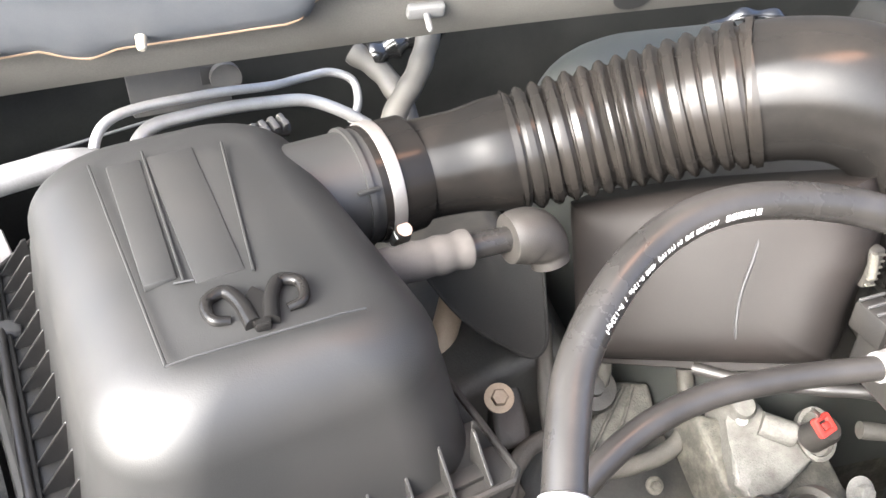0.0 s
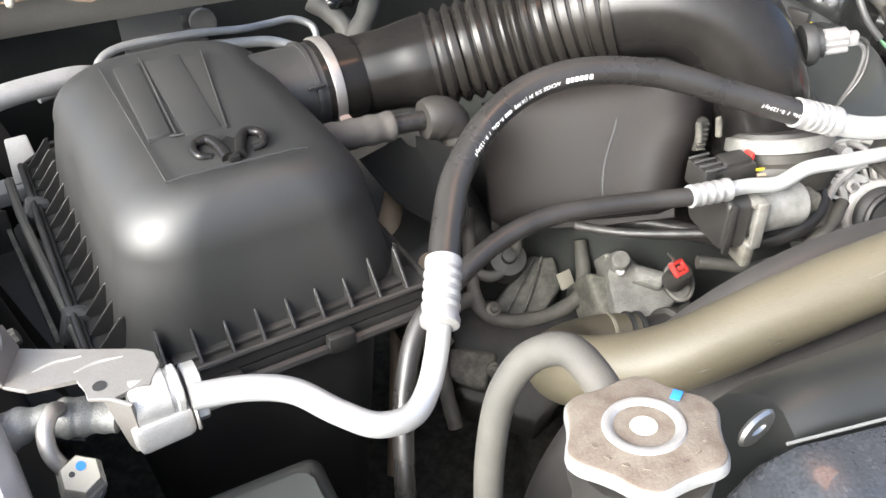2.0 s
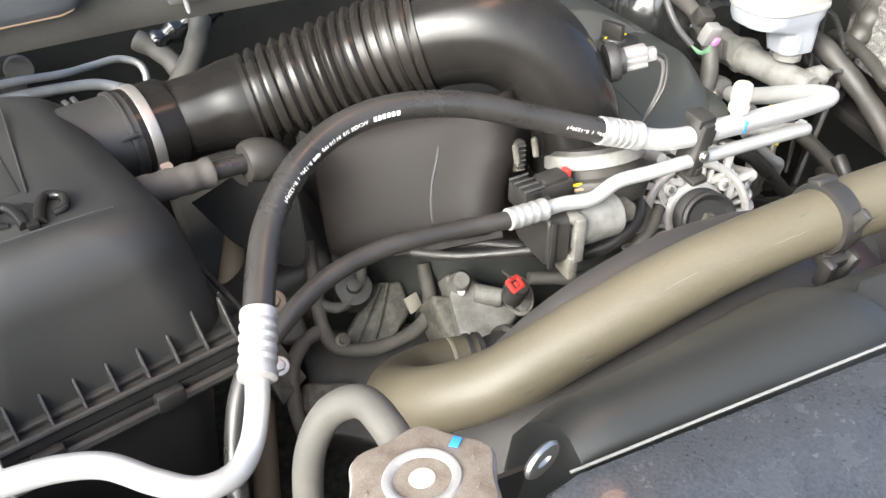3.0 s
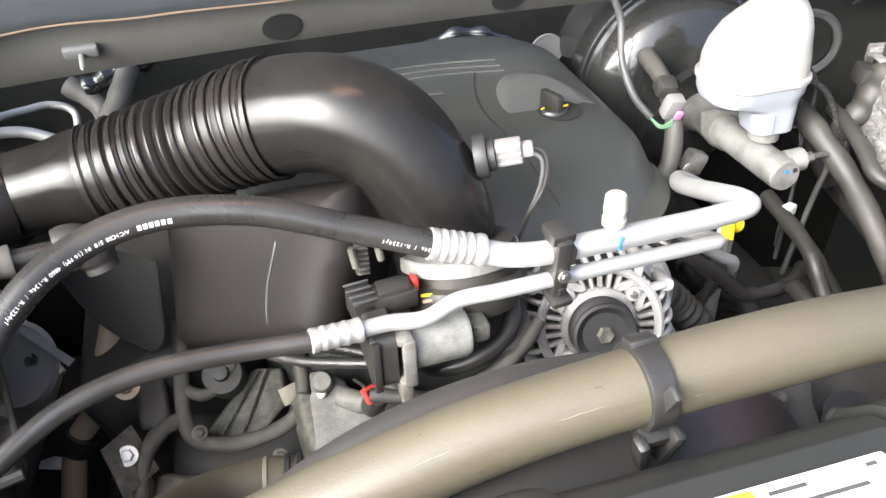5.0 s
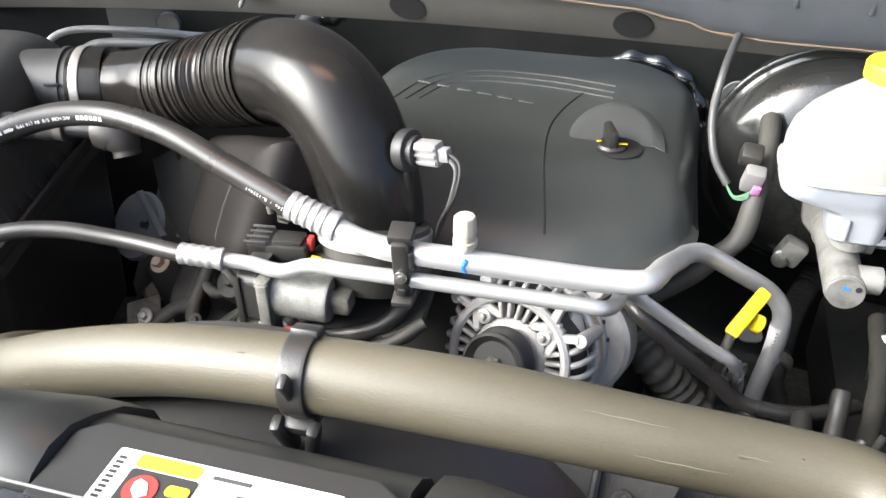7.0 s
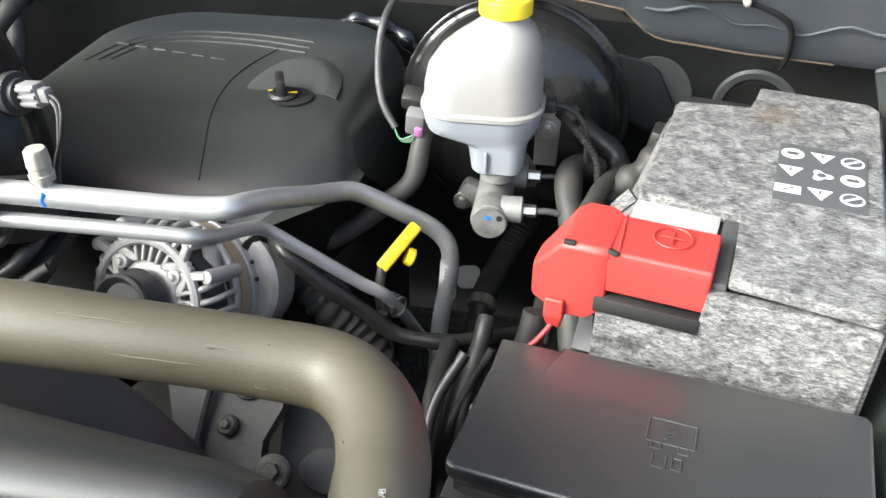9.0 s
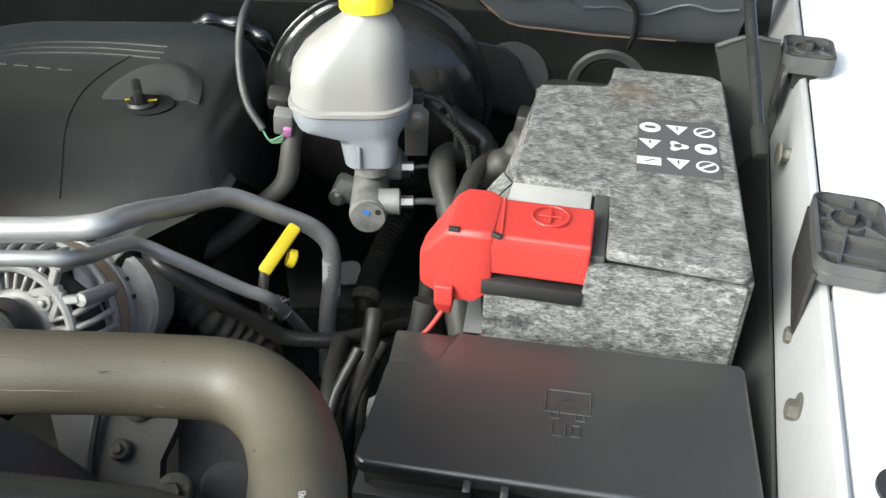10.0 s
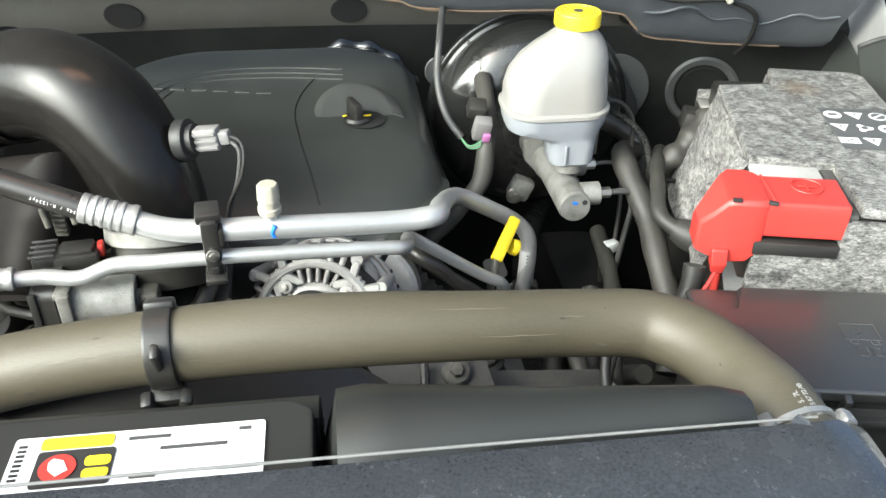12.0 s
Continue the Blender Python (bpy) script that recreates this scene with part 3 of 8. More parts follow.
for k in range(5):
    x = 0.74 + 0.07 * k
    part("rib", box((0.006, 0.09, 0.006), aim(hood_point(x, 0.15, 0.030), hood_point(0, 0, 1) - hood_point(0, 0, 0)), 0.002), M_LINER, hood)
fold = [hood_point(x, 0.050 + 0.010 * math.sin(31 * x) + 0.006 * math.sin(83 * x), 0.031) for x in [1.02 + 0.012 * k for k in range(24)]]
part("liner_fold", sweep(fold, lambda q: 0.003 + 0.0015 * math.sin(9 * q), 8, squash=0.6), M_LINER, hood, "soft fold in the liner")
part("lead", tube([hood_point(1.00, 0.085, 0.031), hood_point(1.06, 0.078, 0.034), hood_point(1.12, 0.082, 0.034), hood_point(1.17, 0.060, 0.036), hood_point(1.185, 0.010, 0.034), hood_point(1.19, -0.04, 0.020)], 0.0032, 10, 8), M_MATTE, hood, "black lead along the liner")
om = aim(hood_point(0.767, 0.050, 0.013), hood_point(0, 0, 1) - hood_point(0, 0, 0))
bm = sweep([om @ V(0.040 * math.cos(u), 0.018 * math.sin(u), 0.002) for u in (2 * math.pi * k / 40 for k in range(41))], 0.0022, 8)
part("wire_opening", bm, M_LINEREDGE, hood, "oval opening with a tan rim")


def gas_strut(base, top, label):
    ob = thing("gas_strut", label, "gas strut", base)
    d = Vector(top) - Vector(base)
    m = aim((0, 0, 0), d)
    L = d.length
    part("cylinder", lathe([(0.0040, 0.02), (0.0052, 0.022), (0.0052, L * 0.80), (0.0040, L * 0.81)], 20, m), M_BOOST, ob)
    part("rod", lathe([(0.0028, L * 0.78), (0.0028, L)], 16, m), M_STEEL, ob, "bright steel rod")
    part("end_socket", box((0.012, 0.015, 0.030), m @ pose(0, 0, 0.008), 0.004), M_MATTE, ob, "black plastic ball socket")
    return ob


strut = gas_strut((1.224, 0.445, 1.182), (1.236, 0.655, 1.352), "slim black gas strut holding up the hood")
bolt((0.016, 0.0, -0.004), (1, -0.2, 0), 0.006, 0.010, True, M_DIRTY, strut)
strut2 = gas_strut((-0.180, 0.372, 1.240), (-0.215, 0.560, 1.440), "slim gas strut beside the airbox")
bolt((-0.014, 0.0, -0.006), (-1, -0.1, 0.15), 0.007, 0.012, True, M_DIRTY, strut2)

# ---- radiator support and shroud ----
def rows_x(profile, x0, x1, n=14):
    return [[(x0 + (x1 - x0) * k / n, y, z) for k in range(n + 1)] for y, z in profile]


support = thing("radiator_support", "dark blue-grey painted radiator support cover", "radiator support", kind="structure")
def support_rows():
    out = []
    for y, z in ((0.003, 1.225), (0.003, 1.246), (0.0, 1.2505), (-0.006, 1.252), (-0.03, 1.251), (-0.055, 1.246), (-0.10, 1.240), (-0.16, 1.242), (-0.24, 1.238), (-0.34, 1.215), (-0.42, 1.15)):
        row = []
        for k in range(33):
            u = 0.5 - 0.5 * math.cos(math.pi * k / 32)
            x = 0.182 + (0.900 - 0.182) * (0.35 * k / 32 + 0.65 * u)
            end = min(x - 0.182, 0.900 - x)
            drop = 0.045 * max(0, 1 - end / 0.034) ** 2.2
            ridge = 0.006 * math.exp(-((x - 0.34 + 0.3 * y) / 0.012) ** 2) * (y < -0.02)
            row.append((x, y, z - drop + ridge))
        out.append(row)
    return out


sheet(support_rows(), 0.002, M_SUPPORT, "cover_panel", "", "", parent=support)
part("edge_lip", sweep(spline([(0.215, 0.0045, 1.2475), (0.40, 0.0045, 1.2505), (0.65, 0.0045, 1.2505), (0.858, 0.0045, 1.2490)], 10), 0.0008, 8), M_LIGHTGREY, support, "bare metal edge")
for s, x0, x1 in ((-1, -0.22, 0.19), (1, 0.905, 1.30)):
    sheet(rows_x(((0.03, 1.02), (0.0, 1.10), (-0.05, 1.135), (-0.20, 1.15), (-0.42, 1.12)), x0, x1), 0.002, M_PLASTIC, "side_panel", "", "", parent=support)
part("corner_cover", pillow(0.066, 0.300, 0.115, 0.016, 0.012, pose(0.928, -0.140, 1.095)), M_SUPPORT, support, "lower corner of the painted cover")
part("end_cap", sweep(spline([(0.845, 0.004, 1.246), (0.862, -0.02, 1.243), (0.876, -0.06, 1.228), (0.886, -0.12, 1.21)]), 0.006, 8), M_SUPPORT, support)
# front closing panel under the cover
sheet([[(x, -0.42, z) for x in (-0.2, 0.2, 0.6, 0.9, 1.25)] for z in (1.15, 0.9, 0.5)], 0.004, M_PLASTIC, "wall_grille", "black plastic panel below the radiator support", "panel")

shroud = thing("fan_shroud", "black moulded plastic fan shroud behind the radiator", "fan shroud")


def shroud_bar(x0, x1, deep, deep_end):
    prof = [(0.006, 1.205), (0.008, 1.236), (0.016, 1.2445), (0.030, 1.249), (0.045, 1.247), (0.060, 1.238), (0.080, 1.222), (0.100, 1.196), (0.108, 1.165), (0.105, 1.12)]
    rings = []
    n = 16
    for k in range(n + 1):
        x = x0 + (x1 - x0) * k / n
        e = min(x - x0, x1 - x) / 0.02
        f = 1 - 0.55 * max(0, 1 - e) ** 2
        dp = deep + (deep_end - deep) * k / n
        rings.append([(x, 0.006 + (y - 0.006) * (0.6 + 0.4 * f) * dp, 1.12 + (z - 1.12) * f) for y, z in prof] + [(x, 0.02, 1.10)])
    return loft(rings)


part("top_bar", shroud_bar(0.212, 0.446, 0.72, 1.14), M_SHROUD, shroud)
part("top_bar", shroud_bar(0.604, 0.848, 1.12, 0.66), M_SHROUD, shroud)
part("label_shelf", prism([(0.432, 0.006), (0.608, 0.006), (0.608, 0.052), (0.596, 0.060), (0.446, 0.060), (0.432, 0.050)], 1.16, 1.2385, bevel=0.003), M_SHROUD, shroud)
part("back_slope", loft([[(x, y, z) for y, z in ((0.050, 1.16), (0.050, 1.232), (0.062, 1.231), (0.078, 1.222), (0.094, 1.204), (0.106, 1.176), (0.108, 1.15))] for x in (0.430, 0.48, 0.54, 0.58, 0.61)]), M_SHROUD, shroud)
# ring of the shroud round the fan: sloping back from the bars
rings = []
for r, y in ((0.252, 0.046), (0.255, 0.080), (0.262, 0.120), (0.270, 0.160), (0.277, 0.190), (0.2808, 0.204), (0.2815, 0.211), (0.2798, 0.216), (0.2765, 0.2165), (0.2745, 0.212), (0.266, 0.16), (0.25, 0.08)):
    rings.append([(0.464 + r * math.cos(a), y, 0.898 + r * math.sin(a)) for a in (2 * math.pi * k / 96 for k in range(96))])
part("funnel", loft(rings, cap=False), M_FUNNEL, shroud, "dusty brown-grey funnel round the fan")
sheet(rows_x(((0.04, 0.60), (0.045, 0.9), (0.05, 1.20)), 0.18, 0.90), 0.003, M_SHROUD, "back_plate", "", "", parent=shroud)
fan = thing("cooling_fan", "black plastic cooling fan behind the radiator", "fan")
part("hub", lathe([(0.06, 0), (0.065, 0.02), (0.05, 0.03), (0.01, 0.032)], 32, aim((0.464, 0.13, 0.898), (0, 1, 0))), M_DARK, fan)
for k in range(9):
    a = 2 * math.pi * k / 9
    part("blade", box((0.17, 0.004, 0.055), Matrix.Translation((0.464, 0.13, 0.898)) @ Matrix.Rotation(a, 4, "Y") @ pose(0.145, 0, 0, 35), 0.0015), M_DARK, fan)

# warning label on the shelf
lab = thing("warning_label", "white, yellow and black warning sticker on the shroud", "label", (0.524, 0.0265, 1.2392))
def slab(w, d, x, y, mat, z, name="field"):
    return part(name, prism(round_rect(w, d, 0.002, 3, x, y), z, z + 0.0004, bevel=0), mat, lab, flat=True)


slab(0.120, 0.036, 0.0, 0.0, M_WHITE, 0.0, "sticker")
slab(0.034, 0.008, -0.030, 0.0125, M_YELLOW, 0.0006)
slab(0.036, 0.023, -0.029, -0.004, M_BLACKINK, 0.0006)
slab(0.012, 0.006, -0.018, -0.001, M_YELLOW, 0.0012)
slab(0.012, 0.006, -0.018, -0.009, M_YELLOW, 0.0012)
part("sign", lathe([(0.0085, 0), (0.0085, 0.0004)], 28, pose(-0.036, -0.004, 0.0012)), M_RED, lab, flat=True)
part("sign_symbol", prism([(-0.003, -0.005), (0.003, -0.005), (0.004, 0.002), (0.001, 0.006), (-0.002, 0.005), (-0.004, 0.001)], 0, 0.0003, pose(-0.036, -0.004, 0.0018, 0, 0, 35), 0), M_WHITE, lab, flat=True)
for k in range(9):
    part("print_bar", prism(round_rect(0.0016, 0.004, 0.0002, 2), 0, 0.0003, pose(-0.0555, 0.012 - 0.003 * k, 0.0006, 0, 0, 90), 0), M_BLACKINK, lab, flat=True)
for x, y, w in ((0.004, 0.012, 0.02), (0.05, 0.013, 0.006), (0.026, 0.004, 0.032), (0.004, -0.013, 0.012), (0.048, -0.012, 0.02)):
    part("print_bar", prism(round_rect(w, 0.0022, 0.0002, 2, x, y), 0.0006, 0.0009, bevel=0), M_MIDGREY, lab, flat=True)

# ---- airbox ----
AB = (-0.095, 0.236, 1.12)
airbox = thing("airbox", "black plastic air filter box with rounded ribbed lid", "air filter box", AB, 15)
W, D = 0.238, 0.375
outline = [(0.035, 0.0), (W - 0.006, 0.0), (W, 0.006), (W, D - 0.03), (W - 0.03, D), (0.03, D), (0.0, D - 0.03), (0.0, 0.045), (0.010, 0.012)]
base = part("base", pillow(W - 0.075, D - 0.06, 0.26, 0.03, 0.004, pose(W / 2 - 0.012, D / 2, -0.285), slope=-0.022), M_PLASTIC, airbox, "black lower housing")
part("lower_flange", prism([(x * 0.99 + 0.001, y * 0.99 + 0.001) for x, y in outline], -0.026, -0.009, bevel=0.003), M_PLASTIC, base)
part("flange_rail", tube([(W * 0.3, -0.003, -0.018), (W * 0.6, -0.0035, -0.018), (W * 0.98, -0.003, -0.018)], 0.0045, 6, 8), M_PLASTIC, base)
for k in range(2):
    part("latch", box((0.022, 0.010, 0.016), pose(0.075 + 0.085 * k, -0.004, -0.014), 0.003), M_PLASTIC, base)
def lid_ring(i, z):
    """One level of the lid: inset i at the sides and back, less at the front."""
    v0, v1 = 0.018 + 0.62 * i, 0.330 - i
    return [(x, y, z) for x, y in round_rect(W - 0.034 - 2 * i, v1 - v0, max(0.02, 0.050 - 0.22 * i), 10, W / 2 + 0.006, (v0 + v1) / 2)]


lid = part("lid", loft([lid_ring(i, z) for i, z in [(-0.006, 0.0), (-0.004, 0.005), (-0.001, 0.020), (0.003, 0.040), (0.006, 0.056)] + [(0.009 + 0.048 * (1 - math.cos(math.pi / 2 * k / 12)), 0.068 + 0.046 * math.sin(math.pi / 2 * k / 12)) for k in range(13)] + [(0.068, 0.1160), (0.082, 0.1175)]]), M_LID, airbox, "smooth satin black domed lid")
part("lid_flange", prism(outline, -0.008, 0.003, bevel=0.002), M_PLASTIC, airbox)
part("front_ledge", prism([(0.045, 0.010), (W - 0.018, 0.010), (W - 0.018, 0.020), (0.045, 0.020)], 0.003, 0.007, None, 0.001), M_PLASTIC, airbox)
# raised rim round the flange
rim = [V(x, y, 0.005) for x, y in outline]
rim = [rim[k] for k in range(len(rim))] + [rim[0]]
part("flange_rim", sweep([a.lerp(b, s / 4) for a, b in zip(rim, rim[1:]) for s in range(4)], 0.0025, 8), M_PLASTIC, airbox)
tri_outline = [(0.0, 0.0), (0.026, 0.0), (0.003, 0.026), (0.0, 0.026)]
webs = bpy.data.meshes.new("web")
wb = prism(tri_outline, -0.001, 0.001, bevel=0.0004, segments=1)
wb.to_mesh(webs)
wb.free()
webs.materials.append(M_PLASTIC)


def add_web(m):
    ob = new("web", webs)
    ob.parent = airbox
    ob.matrix_local = m


for k in range(9):
    add_web(Matrix.Translation((0.040 + 0.0225 * k, 0.026, 0.003)) @ Matrix.Rotation(math.pi / 2, 4, "X") @ Matrix.Rotation(-math.pi / 2, 4, "Y"))
for k in range(14):
    add_web(Matrix.Translation((0.026, 0.050 + 0.0222 * k, 0.003)) @ Matrix.Rotation(math.pi / 2, 4, "X") @ Matrix.Rotation(math.pi, 4, "Y"))
for k in range(8):
    add_web(Matrix.Translation((W - 0.016, 0.030 + 0.022 * k, 0.003)) @ Matrix.Rotation(math.pi / 2, 4, "X") @ Matrix.Diagonal((0.55, 1, 1, 1)))
for v in (0.10, 0.27):
    part("clip", box((0.020, 0.016, 0.030), pose(-0.004, v, -0.004, 0, 20), 0.005), M_MIDGREY, airbox, "grey spring clip")
part("clip_rod", tube([(-0.003, 0.05, 0.008), (-0.004, 0.19, 0.009), (-0.003, 0.34, 0.008)], 0.003, 8, 10), M_PLASTIC, airbox, "black plastic edge rail")


def lid_line(a, b, r=0.0011):
    pts = [V(a[0] + (b[0] - a[0]) * k / 8, a[1] + (b[1] - a[1]) * k / 8, 0) for k in range(9)]
    for p in pts:
        p.z = 0.1172 + 0.0012 * (abs(p.x - 0.123) < 0.045)
    return sweep(pts, r, 6)


for a, b in (((0.076, 0.056), (0.077, 0.258)), ((0.099, 0.112), (0.110, 0.258)), ((0.133, 0.104), (0.158, 0.246)), ((0.076, 0.056), (0.172, 0.050)), ((0.094, 0.113), (0.104, 0.111))):
    part("raised_line", lid_line(a, b, 0.0008), M_LID, airbox)
for x0, x1, y0, y1 in ((0.080, 0.097, 0.118, 0.250), (0.104, 0.130, 0.108, 0.250)):
    part("raised_panel", prism([(x0, y0), (x1, y0), (x1 + 0.010, y1), (x0 + 0.006, y1)], 0.110, 0.1184, bevel=0.0012), M_LID, airbox)
# moulded badge as a plain embossed shape
bm = bmesh.new()
for sgn in (-1, 1):
    tube([(sgn * 0.004, -0.016, 0.1172), (sgn * 0.008, 0.002, 0.1190), (sgn * 0.014, 0.012, 0.1195), (sgn * 0.023, 0.008, 0.1188), (sgn * 0.022, -0.006, 0.118), (sgn * 0.014, -0.008, 0.1165)], lambda s: 0.0048 - 0.0022 * s, 6, 10, bm)
prism([(-0.004, -0.02), (0.004, -0.02), (0.007, 0.002), (0, 0.012), (-0.007, 0.002)], 0.115, 0.1205, None, 0.0015, 2, bm)
bm.transform(pose(0.126, 0.078, 0.0006, 0, 0, -8))
part("badge", bm, M_TUBE, airbox, "embossed badge in the black plastic")

# ---- intake tube ----
intake = thing("intake_tube", "black plastic intake tube with corrugated section and elbow", "intake tube")
A0, A1, A2, A3 = V(0.012, 0.505, 1.186), V(0.0945, 0.527, 1.1865), V(0.196, 0.524, 1.1995), V(0.350, 0.473, 1.2523)
NECK = (A1 - A0).normalized()
part("outlet_neck", sweep([A0 - NECK * 0.03, A0, A0.lerp(A1, 0.5), A1], 0.0415, 40), M_LID, intake, "black plastic outlet neck of the airbox")
part("neck_rib", lathe([(0.0412, -0.002), (0.0440, -0.002), (0.0440, 0.002), (0.0412, 0.002)], 48, aim(A0.lerp(A1, 0.78), NECK)), M_LID, intake)
cuff_line = spline([A1 - NECK * 0.010, A1 + NECK * 0.008, A1 + NECK * 0.022, A1 + NECK * 0.026, A1.lerp(A2, 0.55) + V(0, 0.004, -0.001), A1.lerp(A2, 0.80) + V(0, 0.002, 0), A2], 6)


def cuff_radius(s):
    """A thick collar under the clamp, a waist, and a flare up to the bellows."""
    collar = 1 / (1 + math.exp((s - 0.36) * 90))
    flare = 1 / (1 + math.exp(-(s - 0.78) * 16))
    return 0.0372 + 0.0056 * collar + 0.0058 * flare


part("cuff", sweep(cuff_line, cuff_radius, 44), M_CUFF, intake)
clampm = aim(A1, NECK)
part("hose_clamp", lathe([(0.0425, -0.0048), (0.0440, -0.0048), (0.0446, -0.0035), (0.0446, 0.0035), (0.0440, 0.0048), (0.0425, 0.0048)], 56, clampm), M_ZINC, intake, "bright steel worm clamp")
sd = V(0, -0.86, -0.52)
sd = (sd - NECK * sd.dot(NECK)).normalized()
scr = A1 + 0.0465 * sd
screw_way = NECK.cross(sd)
part("clamp_screw", box((0.013, 0.016, 0.008), aim(scr, sd), 0.002, bm=lathe([(0.0055, -0.014), (0.006, -0.009), (0.0045, -0.005), (0.0045, 0.010)], 12, aim(scr, screw_way))), M_STEEL, intake)
part("slot", box((0.016, 0.003, 0.003), Matrix.Translation(A0.lerp(A1, 0.74) + V(0.011, -0.0385, 0.0205)) @ Matrix.Rotation(math.atan2(NECK.y, NECK.x), 4, "Z"), 0.0006), M_BLACKINK, intake)
# corrugated section
N = 14
steps = N * 12
axis = spline([A1, A2, A2.lerp(A3, 0.5) + V(0.006, 0.007, -0.002), A3, A3 + V(0.05, -0.030, 0.010)], 60)
seg = axis[60:181]


def bellow_r(s):
    f = 0.5 + 0.5 * math.cos(2 * math.pi * N * s)
    return 0.0395 + 0.0060 * s + 0.0056 * f ** 0.7


dense = [seg[0].lerp(seg[-1], k / steps) + (seg[min(120, round(120 * k / steps))] - seg[0].lerp(seg[-1], round(120 * k / steps) / 120)) for k in range(steps + 1)]
part("bellows", sweep(dense, bellow_r, 48), M_BELLOWS, intake, "ribbed flexible bellows")
elbow = spline([A3 - V(0.004, -0.002, 0.001), A3 + V(0.020, -0.012, 0.006), (0.400, 0.442, 1.2600), (0.430, 0.425, 1.245), (0.452, 0.410, 1.213), (0.464, 0.400, 1.175), (0.467, 0.392, 1.140)], 14)
part("elbow", sweep(elbow, lambda s: 0.0478 - 0.0030 * s, 48), M_TUBE, intake, "glossy black elbow")
gl, gn = V(0.501, 0.398, 1.2285), V(0.94, -0.28, 0.16)
part("grommet", lathe([(0.0175, -0.006), (0.0185, 0.0), (0.0175, 0.004), (0.013, 0.005), (0.013, 0.010), (0.006, 0.011)], 28, aim(gl, gn)), M_BLACKINK, intake, "black rubber grommet")
sensor = thing("air_sensor", "pale grey sensor plug in the intake elbow", "sensor")
sm = aim(gl + gn.normalized() * 0.010, gn)
bm = box((0.013, 0.020, 0.022), sm @ pose(0, 0, 0.011), 0.002)
for k in (-1, 0, 1):
    box((0.002, 0.003, 0.020), sm @ pose(-0.0072, 0.006 * k, 0.011), 0.0005, 1, bm)
part("plug", bm, M_GREYCONN, sensor)
part("plug_tail", box((0.009, 0.012, 0.010), sm @ pose(0, 0, 0.026), 0.002), M_GREYCONN, sensor)
part("wire", tube([gl + gn * 0.034, gl + V(0.044, -0.016, -0.002), gl + V(0.043, -0.020, -0.022), gl + V(0.033, -0.018, -0.055), gl + V(0.022, -0.014, -0.095)], 0.0019, 10, 8), M_MIDGREY, sensor)
part("wire", tube([gl + gn * 0.034 + V(0, 0, 0.004), gl + V(0.047, -0.015, 0.002), gl + V(0.046, -0.022, -0.022), gl + V(0.031, -0.020, -0.055), gl + V(0.024, -0.012, -0.095)], 0.0017, 10, 8), M_PLASTIC, sensor)

# resonator box below the tube
reso = thing("resonator", "black plastic intake resonator with moulded seam", "resonator")
e1 = V(0.129, -0.113, 0.066).normalized()
face = e1.cross(V(0, 0.05, 0.058)).normalized()
rm = Matrix.Translation((0.224, 0.452, 1.062)) @ Matrix((e1, face.cross(e1), face)).transposed().to_4x4()
shape = [(0.0, 0.010), (0.002, -0.002), (0.012, -0.008), (0.090, -0.008), (0.168, -0.007), (0.181, -0.003), (0.187, 0.010), (0.192, 0.028), (0.199, 0.045), (0.208, 0.060), (0.214, 0.080), (0.214, 0.115), (0.10, 0.118), (0.0, 0.115), (0.0, 0.06)]
mid = (0.100, 0.052)
fine_shape = [(a[0] + (b[0] - a[0]) * k / 6, a[1] + (b[1] - a[1]) * k / 6) for a, b in zip(shape, shape[1:] + shape[:1]) for k in range(6)]
rings = [[(x, y + 0.01, -0.075) for x, y in fine_shape]]
for k in range(17):
    q = k / 16
    f = 1 - 0.97 * q ** 1.4
    rings.append([(mid[0] + (x - mid[0]) * f, mid[1] + (y - mid[1]) * f, -0.022 + 0.026 * (1 - f ** 7) ** 0.55) for x, y in fine_shape])
part("body", loft(rings, rm), M_RESO, reso)
part("seam", sweep(spline([rm @ V(0.128, -0.006, -0.016), rm @ V(0.127, 0.010, 0.0010), rm @ V(0.131, 0.038, 0.0036), rm @ V(0.143, 0.070, 0.0036), rm @ V(0.152, 0.105, -0.002)], 8), 0.0014, 8), M_BLACKINK, reso, "dark moulded groove")
part("skirt", prism([(-0.002, -0.012), (0.110, -0.014), (0.182, -0.012), (0.182, 0.02), (-0.002, 0.02)], -0.026, -0.022, rm, 0.0015), M_RESO, reso)
flap = thing("splash_flap", "black plastic splash flap beside the resonator", "plastic flap")
edge = spline([(0.128, 0.560, 1.085), (0.158, 0.520, 1.052), (0.190, 0.490, 1.038), (0.208, 0.477, 1.036), (0.217, 0.478, 1.046), (0.221, 0.495, 1.070), (0.224, 0.520, 1.105)], 5)
bm = bmesh.new()
low = [bm.verts.new(p) for p in edge]
high = [bm.verts.new(p.lerp(V(0.175, 0.545, 1.115), 0.85)) for p in edge]
for k in range(len(edge) - 1):
    bm.faces.new((low[k], low[k + 1], high[k + 1], high[k]))
bmesh.ops.recalc_face_normals(bm, faces=bm.faces)
bmesh.ops.solidify(bm, geom=bm.faces[:], thickness=0.003)
part("panel", bm, M_MATTE, flap)
part("edge_bead", sweep(edge, 0.0016, 8), M_MATTE, flap)

